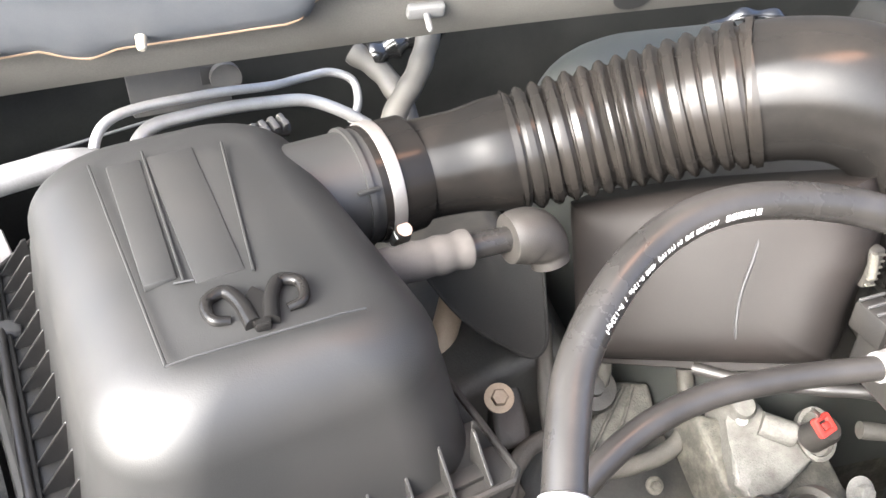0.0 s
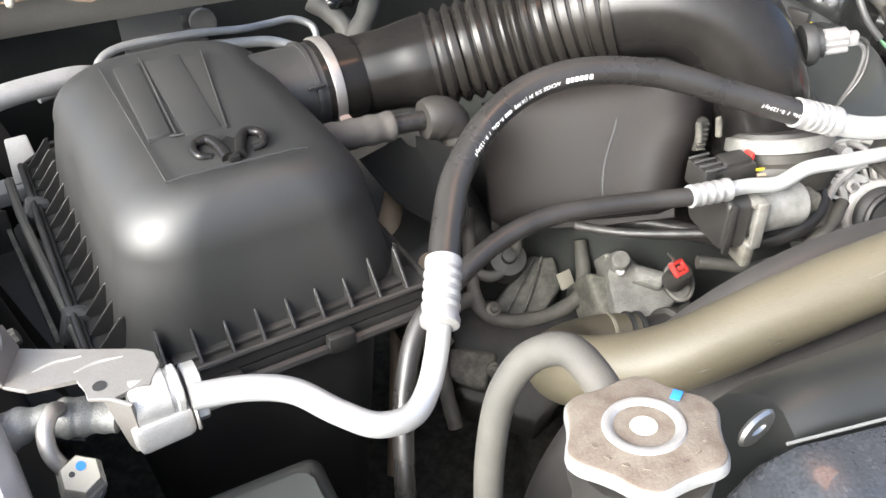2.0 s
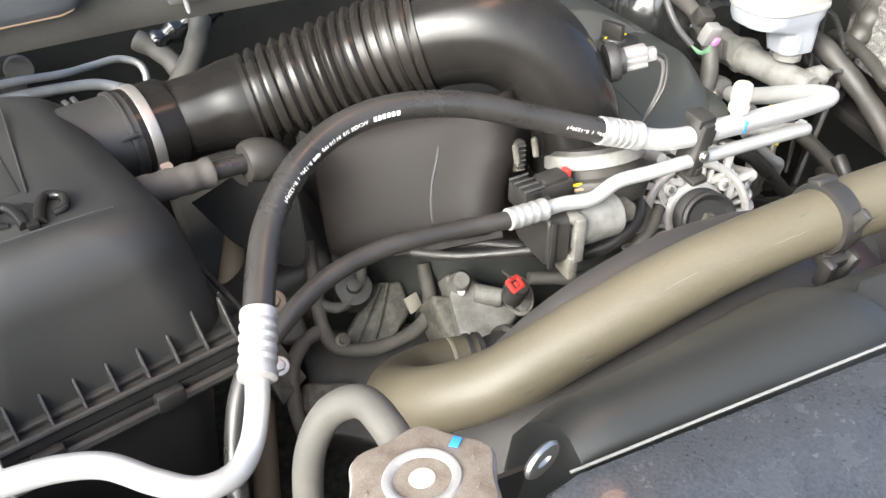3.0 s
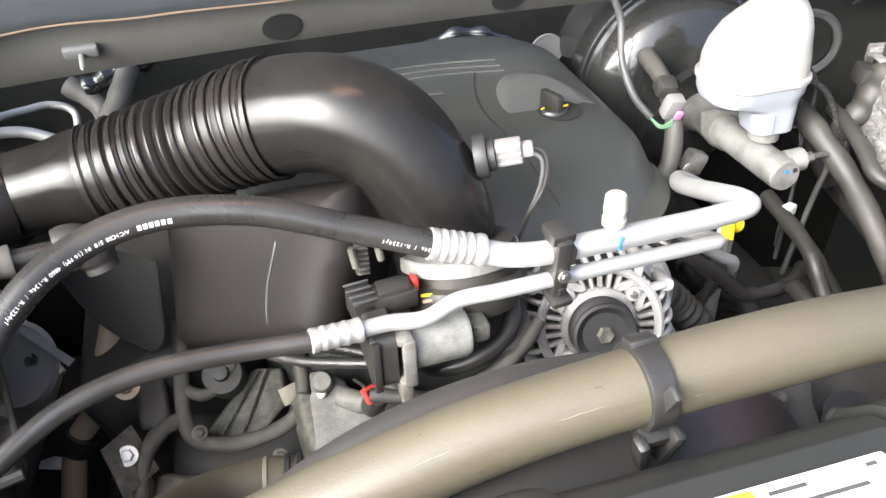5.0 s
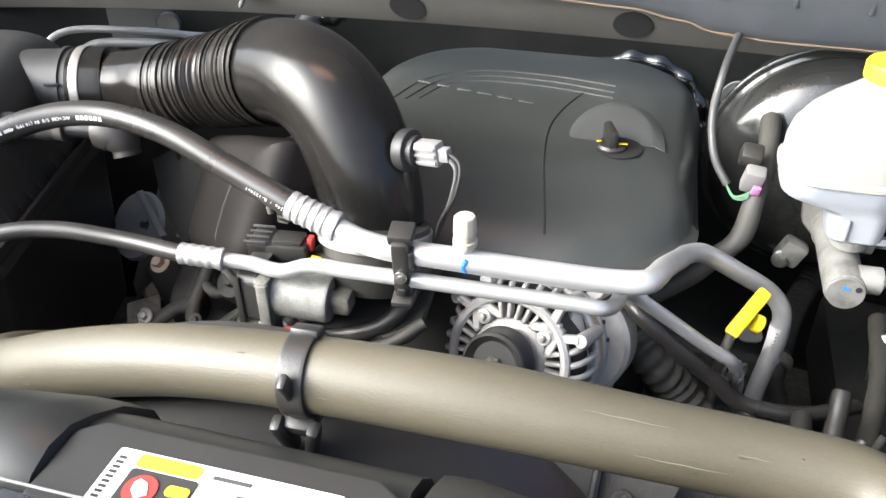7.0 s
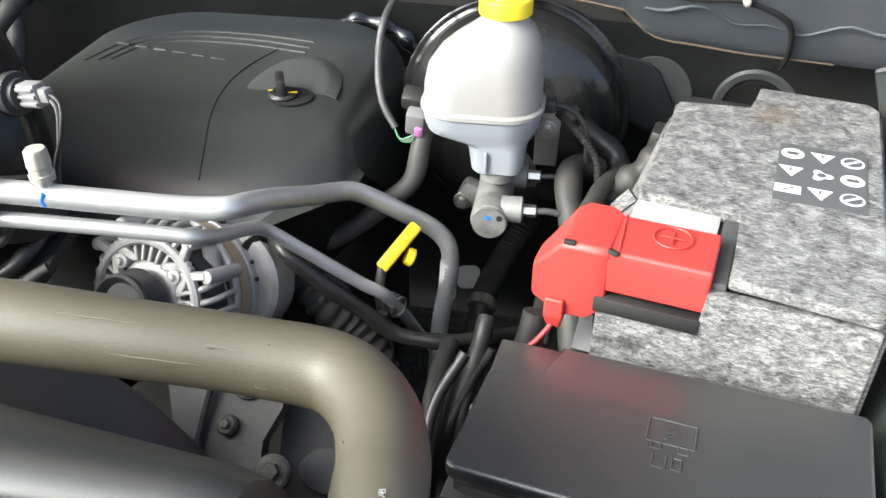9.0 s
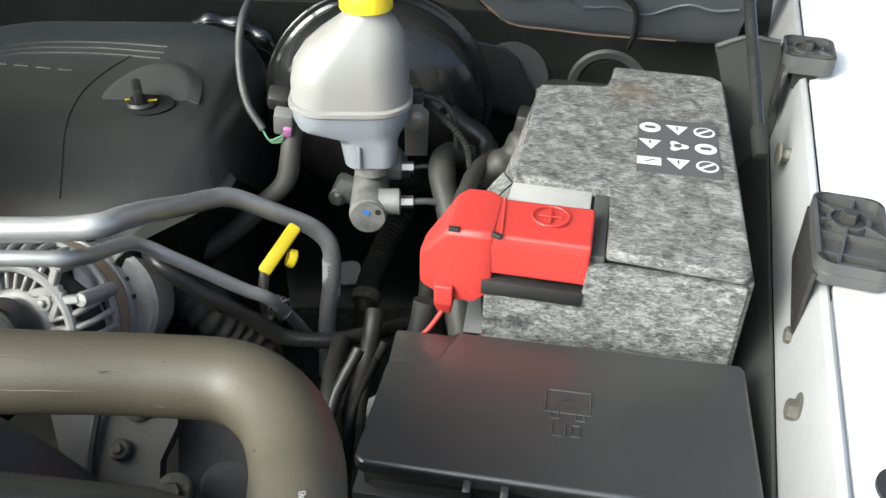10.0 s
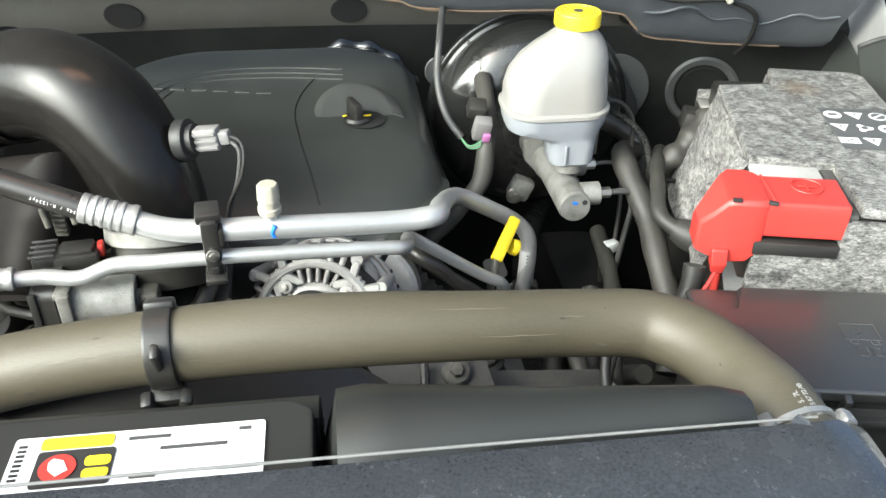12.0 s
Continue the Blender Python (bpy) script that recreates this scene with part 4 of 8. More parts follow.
# throttle body below the elbow
thr = thing("throttle_unit", "cast throttle unit with black motor housing", "throttle")
tm = aim((0.474, 0.380, 1.160), (0, -0.35, -1))
part("collar", lathe([(0.046, -0.004), (0.048, 0.0), (0.048, 0.012), (0.045, 0.014), (0.045, 0.022), (0.0520, 0.024), (0.0540, 0.027), (0.0540, 0.033), (0.046, 0.05)], 40, tm), M_DARK, thr)
part("clamp_band", lathe([(0.0485, 0.000), (0.0496, 0.001), (0.0496, 0.012), (0.0485, 0.013)], 56, tm), M_CAST, thr, "dull steel band clamp")
part("flange", prism(round_rect(0.11, 0.11, 0.02), -0.012, 0.0, pose(0.47, 0.372, 1.105, 15), 0.003), M_DARK, thr)
motor = part("motor", lathe([(0.019, 0), (0.020, 0.002), (0.020, 0.050), (0.0185, 0.053), (0.008, 0.053), (0.0075, 0.060), (0.002, 0.061)], 32, aim((0.405, 0.309, 1.130), (1, 0.06, -0.03))), M_CAST, thr, "satin grey motor can")
part("motor_tip", box((0.016, 0.020, 0.018), pose(0.468, 0.312, 1.129, 0, 0, 4), 0.004), M_DIRTY, motor, "tan-grey motor tip")
part("gear_cover", pillow(0.050, 0.060, 0.020, 0.010, 0.005, pose(0.400, 0.322, 1.128, 0, -90, 0)), M_PLASTIC, thr)
part("gear_cover_rib", box((0.006, 0.004, 0.048), pose(0.384, 0.292, 1.128), 0.001), M_PLASTIC, thr)
part("motor_frame", box((0.012, 0.030, 0.006), pose(0.406, 0.304, 1.149), 0.0015), M_GRIMY, thr)
part("motor_frame", box((0.012, 0.030, 0.006), pose(0.406, 0.302, 1.109), 0.0015), M_GRIMY, thr)
part("motor_frame", box((0.010, 0.006, 0.044), pose(0.408, 0.289, 1.129), 0.0015), M_GRIMY, thr)
part("bracket", box((0.010, 0.024, 0.026), pose(0.405, 0.300, 1.100), 0.003), M_DIRTY, thr)
plug = thing("throttle_plug", "black wiring plug with red lock tab", "wiring plug", (0.404, 0.342, 1.152), 6)
part("body", box((0.046, 0.024, 0.016), None, 0.003), M_PLASTIC, plug)
part("rib", box((0.026, 0.018, 0.006), pose(0.006, 0, 0.009), 0.002), M_PLASTIC, plug)
part("socket", box((0.020, 0.028, 0.022), pose(-0.019, 0.002, -0.002), 0.003), M_PLASTIC, plug)
for k in range(4):
    part("grip_rib", box((0.020, 0.0016, 0.002), pose(-0.020, -0.012 + 0.008 * k, 0.0115), 0.0004), M_MIDGREY, plug)
part("lock_tab", box((0.005, 0.010, 0.012), pose(0.024, 0.002, 0.005), 0.0015), M_RED, plug, "red lock tab")
part("wire_yellow", tube([(0.026, -0.006, -0.003), (0.034, -0.008, -0.003), (0.042, -0.004, -0.008)], 0.0013, 6, 8), M_YELLOW, plug)
part("wire_orange", tube([(0.026, -0.010, -0.006), (0.034, -0.012, -0.006), (0.044, -0.009, -0.012)], 0.0014, 6, 8), M_LINEREDGE, plug)
tag = thing("worm_clamp", "bright steel worm clamp screw beside the throttle plug", "hose clamp", (0.392, 0.372, 1.172), 10)
part("housing", box((0.012, 0.010, 0.030), None, 0.003), M_DARK, tag)
for k in range(6):
    part("thread", box((0.009, 0.003, 0.0016), pose(0, -0.0052, -0.012 + 0.0048 * k, 0, 12), 0.0005), M_DIRTY, tag)
for x in (0.384, 0.405):
    part("pin", lathe([(0.003, 0), (0.003, 0.016), (0.002, 0.018)], 10, aim((x - 0.392, 0.362 - 0.372, 0.0), (-0.12, 0.1, 1))), M_DIRTY, tag)

# vent hose beside the airbox
vent = thing("vent_hose", "grey sleeved vent hose with rubber elbow", "hose")
part("sleeve", sweep(spline([(0.03, 0.405, 1.196), (0.081, 0.414, 1.194), (0.120, 0.424, 1.191), (0.136, 0.428, 1.190)], 8), lambda s: 0.0125 + 0.0006 * math.sin(40 * s), 16), M_SLEEVE, vent, "grey cloth sleeve")
part("pipe", tube([(0.130, 0.427, 1.190), (0.160, 0.434, 1.188), (0.178, 0.438, 1.186)], 0.0085, 6, 14), M_RUBBER, vent)
part("boot", sweep(spline([(0.166, 0.435, 1.187), (0.176, 0.437, 1.187), (0.186, 0.438, 1.183), (0.193, 0.436, 1.175), (0.196, 0.433, 1.165)], 8), lambda s: 0.0135 + 0.0055 * math.sin(math.pi * min(1.0, 0.15 + s)) ** 0.7, 24), M_BOOT, vent, "soft grey rubber elbow boot")
part("boot_lip", lathe([(0.0145, -0.003), (0.0165, -0.002), (0.0165, 0.002), (0.0145, 0.003)], 28, aim((0.168, 0.4355, 1.187), (1, 0.2, -0.1))), M_BOOT, vent)

# ---- air conditioning lines ----
line_a = thing("suction_hose", "thick black rubber air conditioning hose with aluminium ends", "hose")
HA = [(0.125, 0.223, 1.201), (0.135, 0.249, 1.213), (0.149, 0.277, 1.227), (0.179, 0.305, 1.249), (0.218, 0.327, 1.260), (0.261, 0.337, 1.262), (0.317, 0.332, 1.256), (0.378, 0.321, 1.236), (0.433, 0.311, 1.217)]
hose_a = spline(HA, 12)
part("hose", sweep(hose_a, 0.0103, 24), M_RUBBER, line_a)
ferrule((0.112, 0.184, 1.184), (0.126, 0.225, 1.2025), 0.0122, line_a)
ferrule((0.472, 0.309, 1.2035), (0.431, 0.3112, 1.2175), 0.0120, line_a)
part("lower_pipe", tube([(0.113, 0.187, 1.185), (0.108, 0.178, 1.168), (0.099, 0.164, 1.154), (0.085, 0.147, 1.153), (0.063, 0.140, 1.159), (0.043, 0.148, 1.167), (0.020, 0.162, 1.177), (-0.003, 0.165, 1.183), (-0.034, 0.163, 1.187)], 0.0076, 10, 20), M_ALU, line_a, "bent bare aluminium pipe")
part("upper_pipe", tube([(0.470, 0.309, 1.203), (0.490, 0.305, 1.198), (0.513, 0.302, 1.196), (0.561, 0.303, 1.195), (0.621, 0.311, 1.189), (0.682, 0.321, 1.183), (0.705, 0.326, 1.183), (0.712, 0.345, 1.176), (0.718, 0.383, 1.158), (0.731, 0.447, 1.125), (0.739, 0.479, 1.110), (0.754, 0.501, 1.099), (0.792, 0.518, 1.071), (0.826, 0.532, 1.043), (0.840, 0.531, 1.026), (0.843, 0.526, 1.001), (0.834, 0.517, 0.931), (0.830, 0.512, 0.860)], 0.0093, 10, 20), M_ALU, line_a, "long bent aluminium pipe")
# printed line on the hose
hl = hose_a
txt = thing("hose_print", "white printed lettering along the rubber hose", "lettering")
def on_hose(s, ang):
    """A place and frame on hose A: s along (0 to 1), ang round it (0 towards the front, 90 up)."""
    f = s * (len(hl) - 1)
    k = min(int(f), len(hl) - 2)
    p, t = hl[k].lerp(hl[k + 1], f - k), (hl[k + 1] - hl[k]).normalized()
    side = V(0, -1, 0)
    side = (side - t * side.dot(t)).normalized()
    top = t.cross(side)
    if top.z < 0:
        top = -top
    nrm = math.cos(radians(ang)) * side + math.sin(radians(ang)) * top
    return p, t, nrm


def hose_text(text, s0, ang, size, step):
    s = s0
    for ch in text:
        p, t, nrm = on_hose(s, ang)
        if ch != " ":
            x = -t
            y = nrm.cross(x)
            m = Matrix.Translation(p + nrm * 0.01045) @ Matrix((x, y, nrm)).transposed().to_4x4()
            writing(ch, size, m, M_WHITE, txt, "letter", 0.0001)
        s -= step
    return s


for k in range(6):
    p, t, nrm = on_hose(0.632 - 0.0112 * k, 4)
    part("print_bar", box((0.0026, 0.0036, 0.0002), Matrix.Translation(p + nrm * 0.0105) @ Matrix((-t, nrm.cross(-t), nrm)).transposed().to_4x4(), 0), M_WHITE, txt, flat=True)
hose_text("A/C HOSE 5/8 IN (16 MM) 4860 R-134a / R-1234yf", 0.553, 4, 0.0040, 0.0056)
hose_text("34a / R-1234yf", 0.996, 4, 0.0040, 0.0054)

line_b = thing("liquid_hose", "thin black rubber air conditioning hose with aluminium ends", "hose")
HB = [(0.078, 0.146, 1.020), (0.083, 0.172, 1.073), (0.093, 0.205, 1.118), (0.110, 0.231, 1.145), (0.140, 0.250, 1.161), (0.182, 0.271, 1.175), (0.227, 0.285, 1.177), (0.283, 0.292, 1.172), (0.340, 0.290, 1.169)]
part("hose", tube(HB, 0.0073, 12, 20), M_RUBBER, line_b)
ferrule((0.376, 0.2945, 1.1665), (0.338, 0.2898, 1.1695), 0.0092, line_b, beads=3)
ferrule((0.074, 0.128, 0.984), (0.078, 0.146, 1.022), 0.0092, line_b, beads=3)
part("pipe", tube([(0.375, 0.2945, 1.1660), (0.396, 0.298, 1.164), (0.423, 0.297, 1.162), (0.449, 0.300, 1.170), (0.481, 0.298, 1.172), (0.520, 0.298, 1.173), (0.597, 0.306, 1.168), (0.660, 0.314, 1.162), (0.677, 0.319, 1.158), (0.684, 0.342, 1.145), (0.688, 0.388, 1.122), (0.694, 0.409, 1.109), (0.723, 0.421, 1.082), (0.773, 0.434, 1.040), (0.792, 0.439, 1.026), (0.804, 0.461, 0.989), (0.816, 0.519, 0.905), (0.823, 0.543, 0.871)], 0.0062, 10, 18), M_ALU, line_b, "slim bent aluminium pipe")

plab = part("pipe_label", sweep([V(0.8422, 0.5275, 1.008), V(0.8416, 0.5250, 0.990), V(0.8400, 0.5225, 0.966)], 0.0096, 20, caps=False), M_WHITE, line_a, "white sticker wrapped round the pipe")
for k in range(9):
    part("print_bar", box((0.006, 0.0004, 0.0014), pose(0.8420 - 0.0002 * k, 0.5177 - 0.0006 * k, 1.004 - 0.0042 * k), 0), M_BLACKINK, plab, flat=True)
pcl = thing("pipe_joint_clip", "black wire clip where pipe and rubber hose meet", "clip", (0.799, 0.452, 1.004), -30)
bm = bmesh.new()
for x in (-0.006, 0.0, 0.006):
    sweep([V(x, 0.010 * math.cos(a), 0.010 * math.sin(a)) for a in (2 * math.pi * k / 20 for k in range(21))], 0.0016, 6, bm)
part("coil", bm, M_STEEL, pcl)
part("tab", box((0.012, 0.008, 0.016), pose(-0.004, -0.010, -0.010, 15), 0.002), M_PLASTIC, pcl)

clamp = thing("pipe_clamp", "black plastic clip holding two aluminium pipes", "pipe clip", (0.526, 0.302, 1.184), 6)
part("body", box((0.0135, 0.024, 0.060), pose(0, 0, -0.001, 8), 0.003), M_PLASTIC, clamp)
part("hook", box((0.019, 0.020, 0.009), pose(0, -0.002, 0.029, 8), 0.002), M_PLASTIC, clamp)
part("hook", box((0.017, 0.020, 0.006), pose(0, -0.006, -0.027, 8), 0.002), M_PLASTIC, clamp)
part("slot", box((0.006, 0.002, 0.010), pose(0, -0.0135, 0.017, 8), 0.0008), M_BLACKINK, clamp)
part("slot", box((0.006, 0.002, 0.007), pose(0, -0.0115, -0.019, 8), 0.0008), M_BLACKINK, clamp)
part("side_lug", box((0.004, 0.010, 0.016), pose(0.008, -0.008, 0.012, 8), 0.001), M_PLASTIC, clamp)
bolt((0, -0.0135, -0.003), (0, -1, 0.15), 0.003, 0.002, True, M_STEEL, clamp, "screw")
port = thing("service_port_cap", "beige plastic cap on the service port", "cap", (0.573, 0.306, 1.196))
part("stub", lathe([(0.0062, 0), (0.0062, 0.016)], 20, None), M_ALU, port)
part("cap", lathe([(0.0095, 0.012), (0.0110, 0.013), (0.0112, 0.019), (0.0100, 0.020), (0.0100, 0.026), (0.0108, 0.027), (0.0100, 0.041), (0.0085, 0.043), (0.002, 0.0432)], 36, Matrix.Diagonal((0.80, 0.80, 0.84, 1)), wave=lambda a: 1 + 0.04 * (math.sin(9 * a) > 0)), M_BEIGE, port)
mk = tube([(0.0035, -0.0095, 0.004), (0.001, -0.0098, -0.002), (0.0025, -0.0092, -0.0065)], 0.0019, 6, 8)
part("ink_mark", mk, M_BLUE, port, "blue ink mark on the pipe")

# bracket and joint block at the pipe's start
blk = thing("pipe_bracket", "bright zinc bracket bolted to the fender", "bracket", (-0.060, 0.170, 1.185), 18)
bm = box((0.034, 0.030, 0.022), pose(0.005, 0.0, -0.017), 0.005)
lathe([(0.0125, -0.014), (0.0140, -0.012), (0.0140, 0.006), (0.0128, 0.007), (0.0128, 0.009), (0.0140, 0.010), (0.0140, 0.013), (0.0125, 0.014)], 28, aim((0.006, 0.0, 0.000), (1, -0.05, -0.05)), bm)
part("joint_block", bm, M_FERRULE, blk, "machined aluminium joint block")
part("joint_collar", lathe([(0.0125, 0), (0.0135, 0.001), (0.0135, 0.008), (0.011, 0.009)], 28, aim((0.022, 0.0, -0.003), (1, -0.05, -0.05))), M_FERRULE, blk)
def plate_at(x, y):
    """The bracket lies along the world's axes, so its corners are turned back by its own angle."""
    c, sn = math.cos(radians(18)), math.sin(radians(18))
    dx, dy = x + 0.060, y - 0.170
    return dx * c + dy * sn, -dx * sn + dy * c


bm = prism([plate_at(*q) for q in ((-0.131, 0.186), (-0.118, 0.179), (-0.092, 0.181), (-0.088, 0.172), (-0.086, 0.164), (-0.072, 0.160), (-0.064, 0.166), (-0.054, 0.166), (-0.049, 0.182), (-0.052, 0.192), (-0.060, 0.197), (-0.098, 0.207), (-0.126, 0.216))], 0.0115, 0.0142, None, 0.0008)
part("plate", bm, M_ZINC, blk, "pressed zinc-plated steel plate")
pts = [plate_at(-0.131, 0.186), plate_at(-0.127, 0.216)]
part("upturned_flange", prism([(0, 0), (0.032, 0), (0.032, 0.018), (0.026, 0.024), (0.008, 0.024), (0, 0.016)], -0.0012, 0.0012, Matrix.Translation((*pts[0], 0.013)) @ Matrix.Rotation(math.atan2(pts[1][1] - pts[0][1], pts[1][0] - pts[0][0]), 4, "Z") @ Matrix.Rotation(radians(78), 4, "X"), 0.0006), M_ZINC, blk)
hx0, hy0 = plate_at(-0.070, 0.161)
part("drop_leg", prism([(-0.009, 0.018), (0.010, 0.018), (0.008, 0.0), (0.002, -0.026), (-0.002, -0.029), (-0.005, -0.024)], -0.0012, 0.0012, pose(hx0, hy0, -0.004, 96, 0, -52), 0.0006), M_ZINC, blk)
for u in (0.30, 0.62):
    q = plate_at(-0.126 + 0.070 * u, 0.203 - 0.020 * u)
    part("pressed_rib", tube([(q[0] - 0.012, q[1], 0.0136), (q[0], q[1] + 0.001, 0.0144), (q[0] + 0.014, q[1] - 0.002, 0.0136)], 0.0011, 6, 8), M_ZINC, blk)
hx0, hy0 = plate_at(-0.080, 0.172)
part("plate_hole", lathe([(0.0038, 0.0135), (0.0038, 0.0146)], 20, pose(hx0, hy0, 0)), M_BLACKINK, blk)
bolt((0.022, -0.010, -0.014), (1, -0.1, 0), 0.0062, 0.007, True, M_ZINC, blk, "nut")
part("stud", lathe([(0.003, 0), (0.003, 0.022), (0.002, 0.023)], 12, aim((0.024, -0.010, -0.014), (1, -0.1, 0))), M_STEEL, blk)
for x, y, z in ((-0.134, 0.212, 0.026), (-0.141, 0.232, 0.022)):
    q = plate_at(x, y)
    bolt((q[0], q[1], z), (-0.9, -0.2, 0.35), 0.0055, 0.018, True, M_ZINC, blk)
tee = thing("pipe_fitting", "zinc fitting with a square white cap and blue dot", "fitting", (-0.111, 0.168, 1.142), 10)
bm = sweep(spline([(-0.028, 0.020, 0.024), (-0.014, 0.020, 0.027), (0.000, 0.019, 0.025), (0.014, 0.018, 0.022), (0.034, 0.010, 0.020)], 10), lambda s: 0.0105 + 0.0014 * math.sin(11 * s + 1) + 0.0006 * math.sin(37 * s), 24)
part("body", bm, M_CAST, tee, "dull grey cast pipe body")
part("elbow", tube([(0.006, 0.014, 0.036), (0.004, 0.006, 0.043), (-0.001, -0.004, 0.041), (-0.002, -0.011, 0.030), (0.002, -0.014, 0.018)], 0.0046, 10, 14), M_ZINC, tee)
capm = aim((0.008, -0.016, 0.008), (0.12, -0.50, 0.85), 20)
part("cap", lathe([(0.0125, -0.006), (0.0136, -0.004), (0.0136, 0.003), (0.0124, 0.005), (0.0118, 0.006), (0.0112, 0.014), (0.0102, 0.0155)], 6, capm), M_BEIGE, tee, "beige six-sided plastic cap")
part("cap_hole", lathe([(0.0016, 0.0), (0.0016, 0.0005)], 12, capm @ pose(-0.003, 0.003, 0.0154)), M_BLACKINK, tee)
part("ink_dot", lathe([(0.0026, 0.0), (0.0026, 0.0004)], 14, capm @ pose(0.003, 0.003, 0.0156)), M_BLUE, tee)
part("lower_body", lathe([(0.010, -0.030), (0.0125, -0.022), (0.0125, -0.008), (0.010, -0.005)], 24, capm), M_CAST, tee)
tray = thing("lower_tray", "dark plastic tray below the bracket", "tray", (-0.02, 0.11, 1.055), 12)
part("body", pillow(0.13, 0.11, 0.06, 0.012, 0.010, None, slope=0.006), M_SHROUD, tray)
part("recess", prism(round_rect(0.10, 0.07, 0.008), 0.0605, 0.0625, None, 0.001), M_COVER, tray)

# ---- radiator cap and hoses ----
neck = thing("filler_neck", "black radiator filler neck with weathered metal screw cap", "filler neck", (0.1455, 0.003, 1.2665))
tilt = pose(0, 0, 0, -8, 1, 20)
def lobes(a):
    """Six shallow lobes round the cap."""
    return 0.925 + 0.130 * (0.5 + 0.5 * math.cos(6 * a + 1.2)) ** 1.3


cap = part("radiator_cap", lathe([(0.0306, 0.0110), (0.0300, 0.0124), (0.0285, 0.0130), (0.0160, 0.0140), (0.0150, 0.0138)], 120, tilt, wave=lobes), M_CAPTOP, neck, "weathered metal cap with lobed rim")
part("rim", lathe([(0.0270, 0.0055), (0.0308, 0.0058), (0.0316, 0.0070), (0.0314, 0.0102), (0.0306, 0.0112), (0.0298, 0.0124)], 120, tilt, wave=lobes), M_DULLALU, cap, "bright lobed steel rim")
part("inner_ring", lathe([(0.0162, 0.0136), (0.0155, 0.0150), (0.0140, 0.0153), (0.0122, 0.0146), (0.0115, 0.0136)], 48, tilt), M_DULLALU, cap)
part("well", lathe([(0.0120, 0.0136), (0.0100, 0.0130), (0.0085, 0.0134), (0.0060, 0.0134)], 48, tilt), M_CAPTOP, cap)
part("centre", lathe([(0.0056, 0.0132), (0.0052, 0.0142), (0.0035, 0.0144), (0.001, 0.0142)], 28, tilt), M_BEIGE, cap)
part("ink_mark", box((0.006, 0.004, 0.0006), tilt @ pose(0.0225, 0.004, 0.0142, 0, 0, 25), 0.0002), M_BLUE, cap, "blue ink mark")
for k in range(11):
    a = radians(150 + 19 * k)
    part("print_bar", box((0.0026, 0.0011, 0.0004), tilt @ Matrix.Rotation(a, 4, "Z") @ pose(0.0225, 0, 0.0138, 0, 0, 90), 0), M_CAPTOP, cap, flat=True)
part("neck", lathe([(0.024, -0.09), (0.025, -0.02), (0.0285, -0.012), (0.0285, 0.003)], 32), M_PLASTIC, neck)
over = thing("overflow_hose", "grey rubber overflow hose curving from the filler neck", "hose")
part("hose", tube([(0.150, 0.030, 1.254), (0.149, 0.052, 1.258), (0.144, 0.075, 1.256), (0.132, 0.090, 1.240), (0.121, 0.094, 1.215), (0.115, 0.092, 1.18), (0.112, 0.085, 1.12), (0.112, 0.075, 1.02)], 0.0081, 10, 20), M_GREYHOSE, over)
part("clip", lathe([(0.0098, 0), (0.0108, 0.001), (0.0108, 0.007), (0.0098, 0.008)], 24, aim((0.1500, 0.030, 1.2540), (-0.05, 1, 0.3))), M_STEEL, over, "spring clip")
ring = thing("drain_clip", "small bright metal hose clip beside the radiator cap", "hose clip", (0.206, 0.014, 1.250), 20)
bm = bmesh.new()
sweep([V(0.0075 * math.cos(a), 0, 0.005 * math.sin(a)) for a in (math.pi * 2 * k / 24 for k in range(25))], 0.0022, 8, bm, squash=1.8)
part("loop", bm, M_STEEL, ring)

radhose = thing("radiator_hose", "olive-tan rubber upper radiator hose", "radiator hose")
RH = [(0.316, 0.285, 1.029), (0.284, 0.290, 1.032), (0.249, 0.280, 1.040), (0.221, 0.243, 1.067), (0.224, 0.195, 1.105), (0.264, 0.163, 1.137), (0.330, 0.154, 1.167), (0.420, 0.150, 1.195), (0.515, 0.147, 1.209), (0.618, 0.149, 1.210), (0.715, 0.156, 1.200), (0.790, 0.163, 1.190), (0.834, 0.159, 1.187), (0.860, 0.134, 1.188), (0.873, 0.100, 1.190), (0.878, 0.064, 1.196), (0.884, 0.020, 1.188)]
rhl = spline(RH, 12)
part("hose", sweep(rhl, lambda s: 0.0235 + 0.0006 * math.sin(23 * s) + 0.003 * math.exp(-((s - 0.16) / 0.05) ** 2), 32), M_RAD, radhose)
for q in (0.0, 0.009):
    part("end_clamp", lathe([(0.0242, 0), (0.0254, 0.0005), (0.0254, 0.004), (0.0242, 0.0045)], 36, aim((0.302 + q, 0.2875 - 0.15 * q, 1.0305 - 0.08 * q), (1, -0.15, -0.08))), M_BLACKINK, radhose, "black spring clamp")
part("end_mark", lathe([(0.0243, 0), (0.0246, 0.0003), (0.0246, 0.003), (0.0243, 0.0033)], 36, aim((0.286, 0.2895, 1.0318), (1, -0.12, -0.09))), M_SCUFF, radhose, "pale printed ring")
for q in (0.0, 0.012):
    part("front_clamp", lathe([(0.0242, 0), (0.0256, 0.0005), (0.0256, 0.0040), (0.0242, 0.0045)], 40, aim((0.880 + 0.1 * q, 0.046 - q, 1.1935 - 0.18 * q), (0.10, -1, -0.18))), M_DULLALU, radhose, "pale steel spring clamp")
part("front_clamp_ear", box((0.010, 0.012, 0.010), pose(0.905, 0.040, 1.206, 0, 30), 0.003), M_DULLALU, radhose)
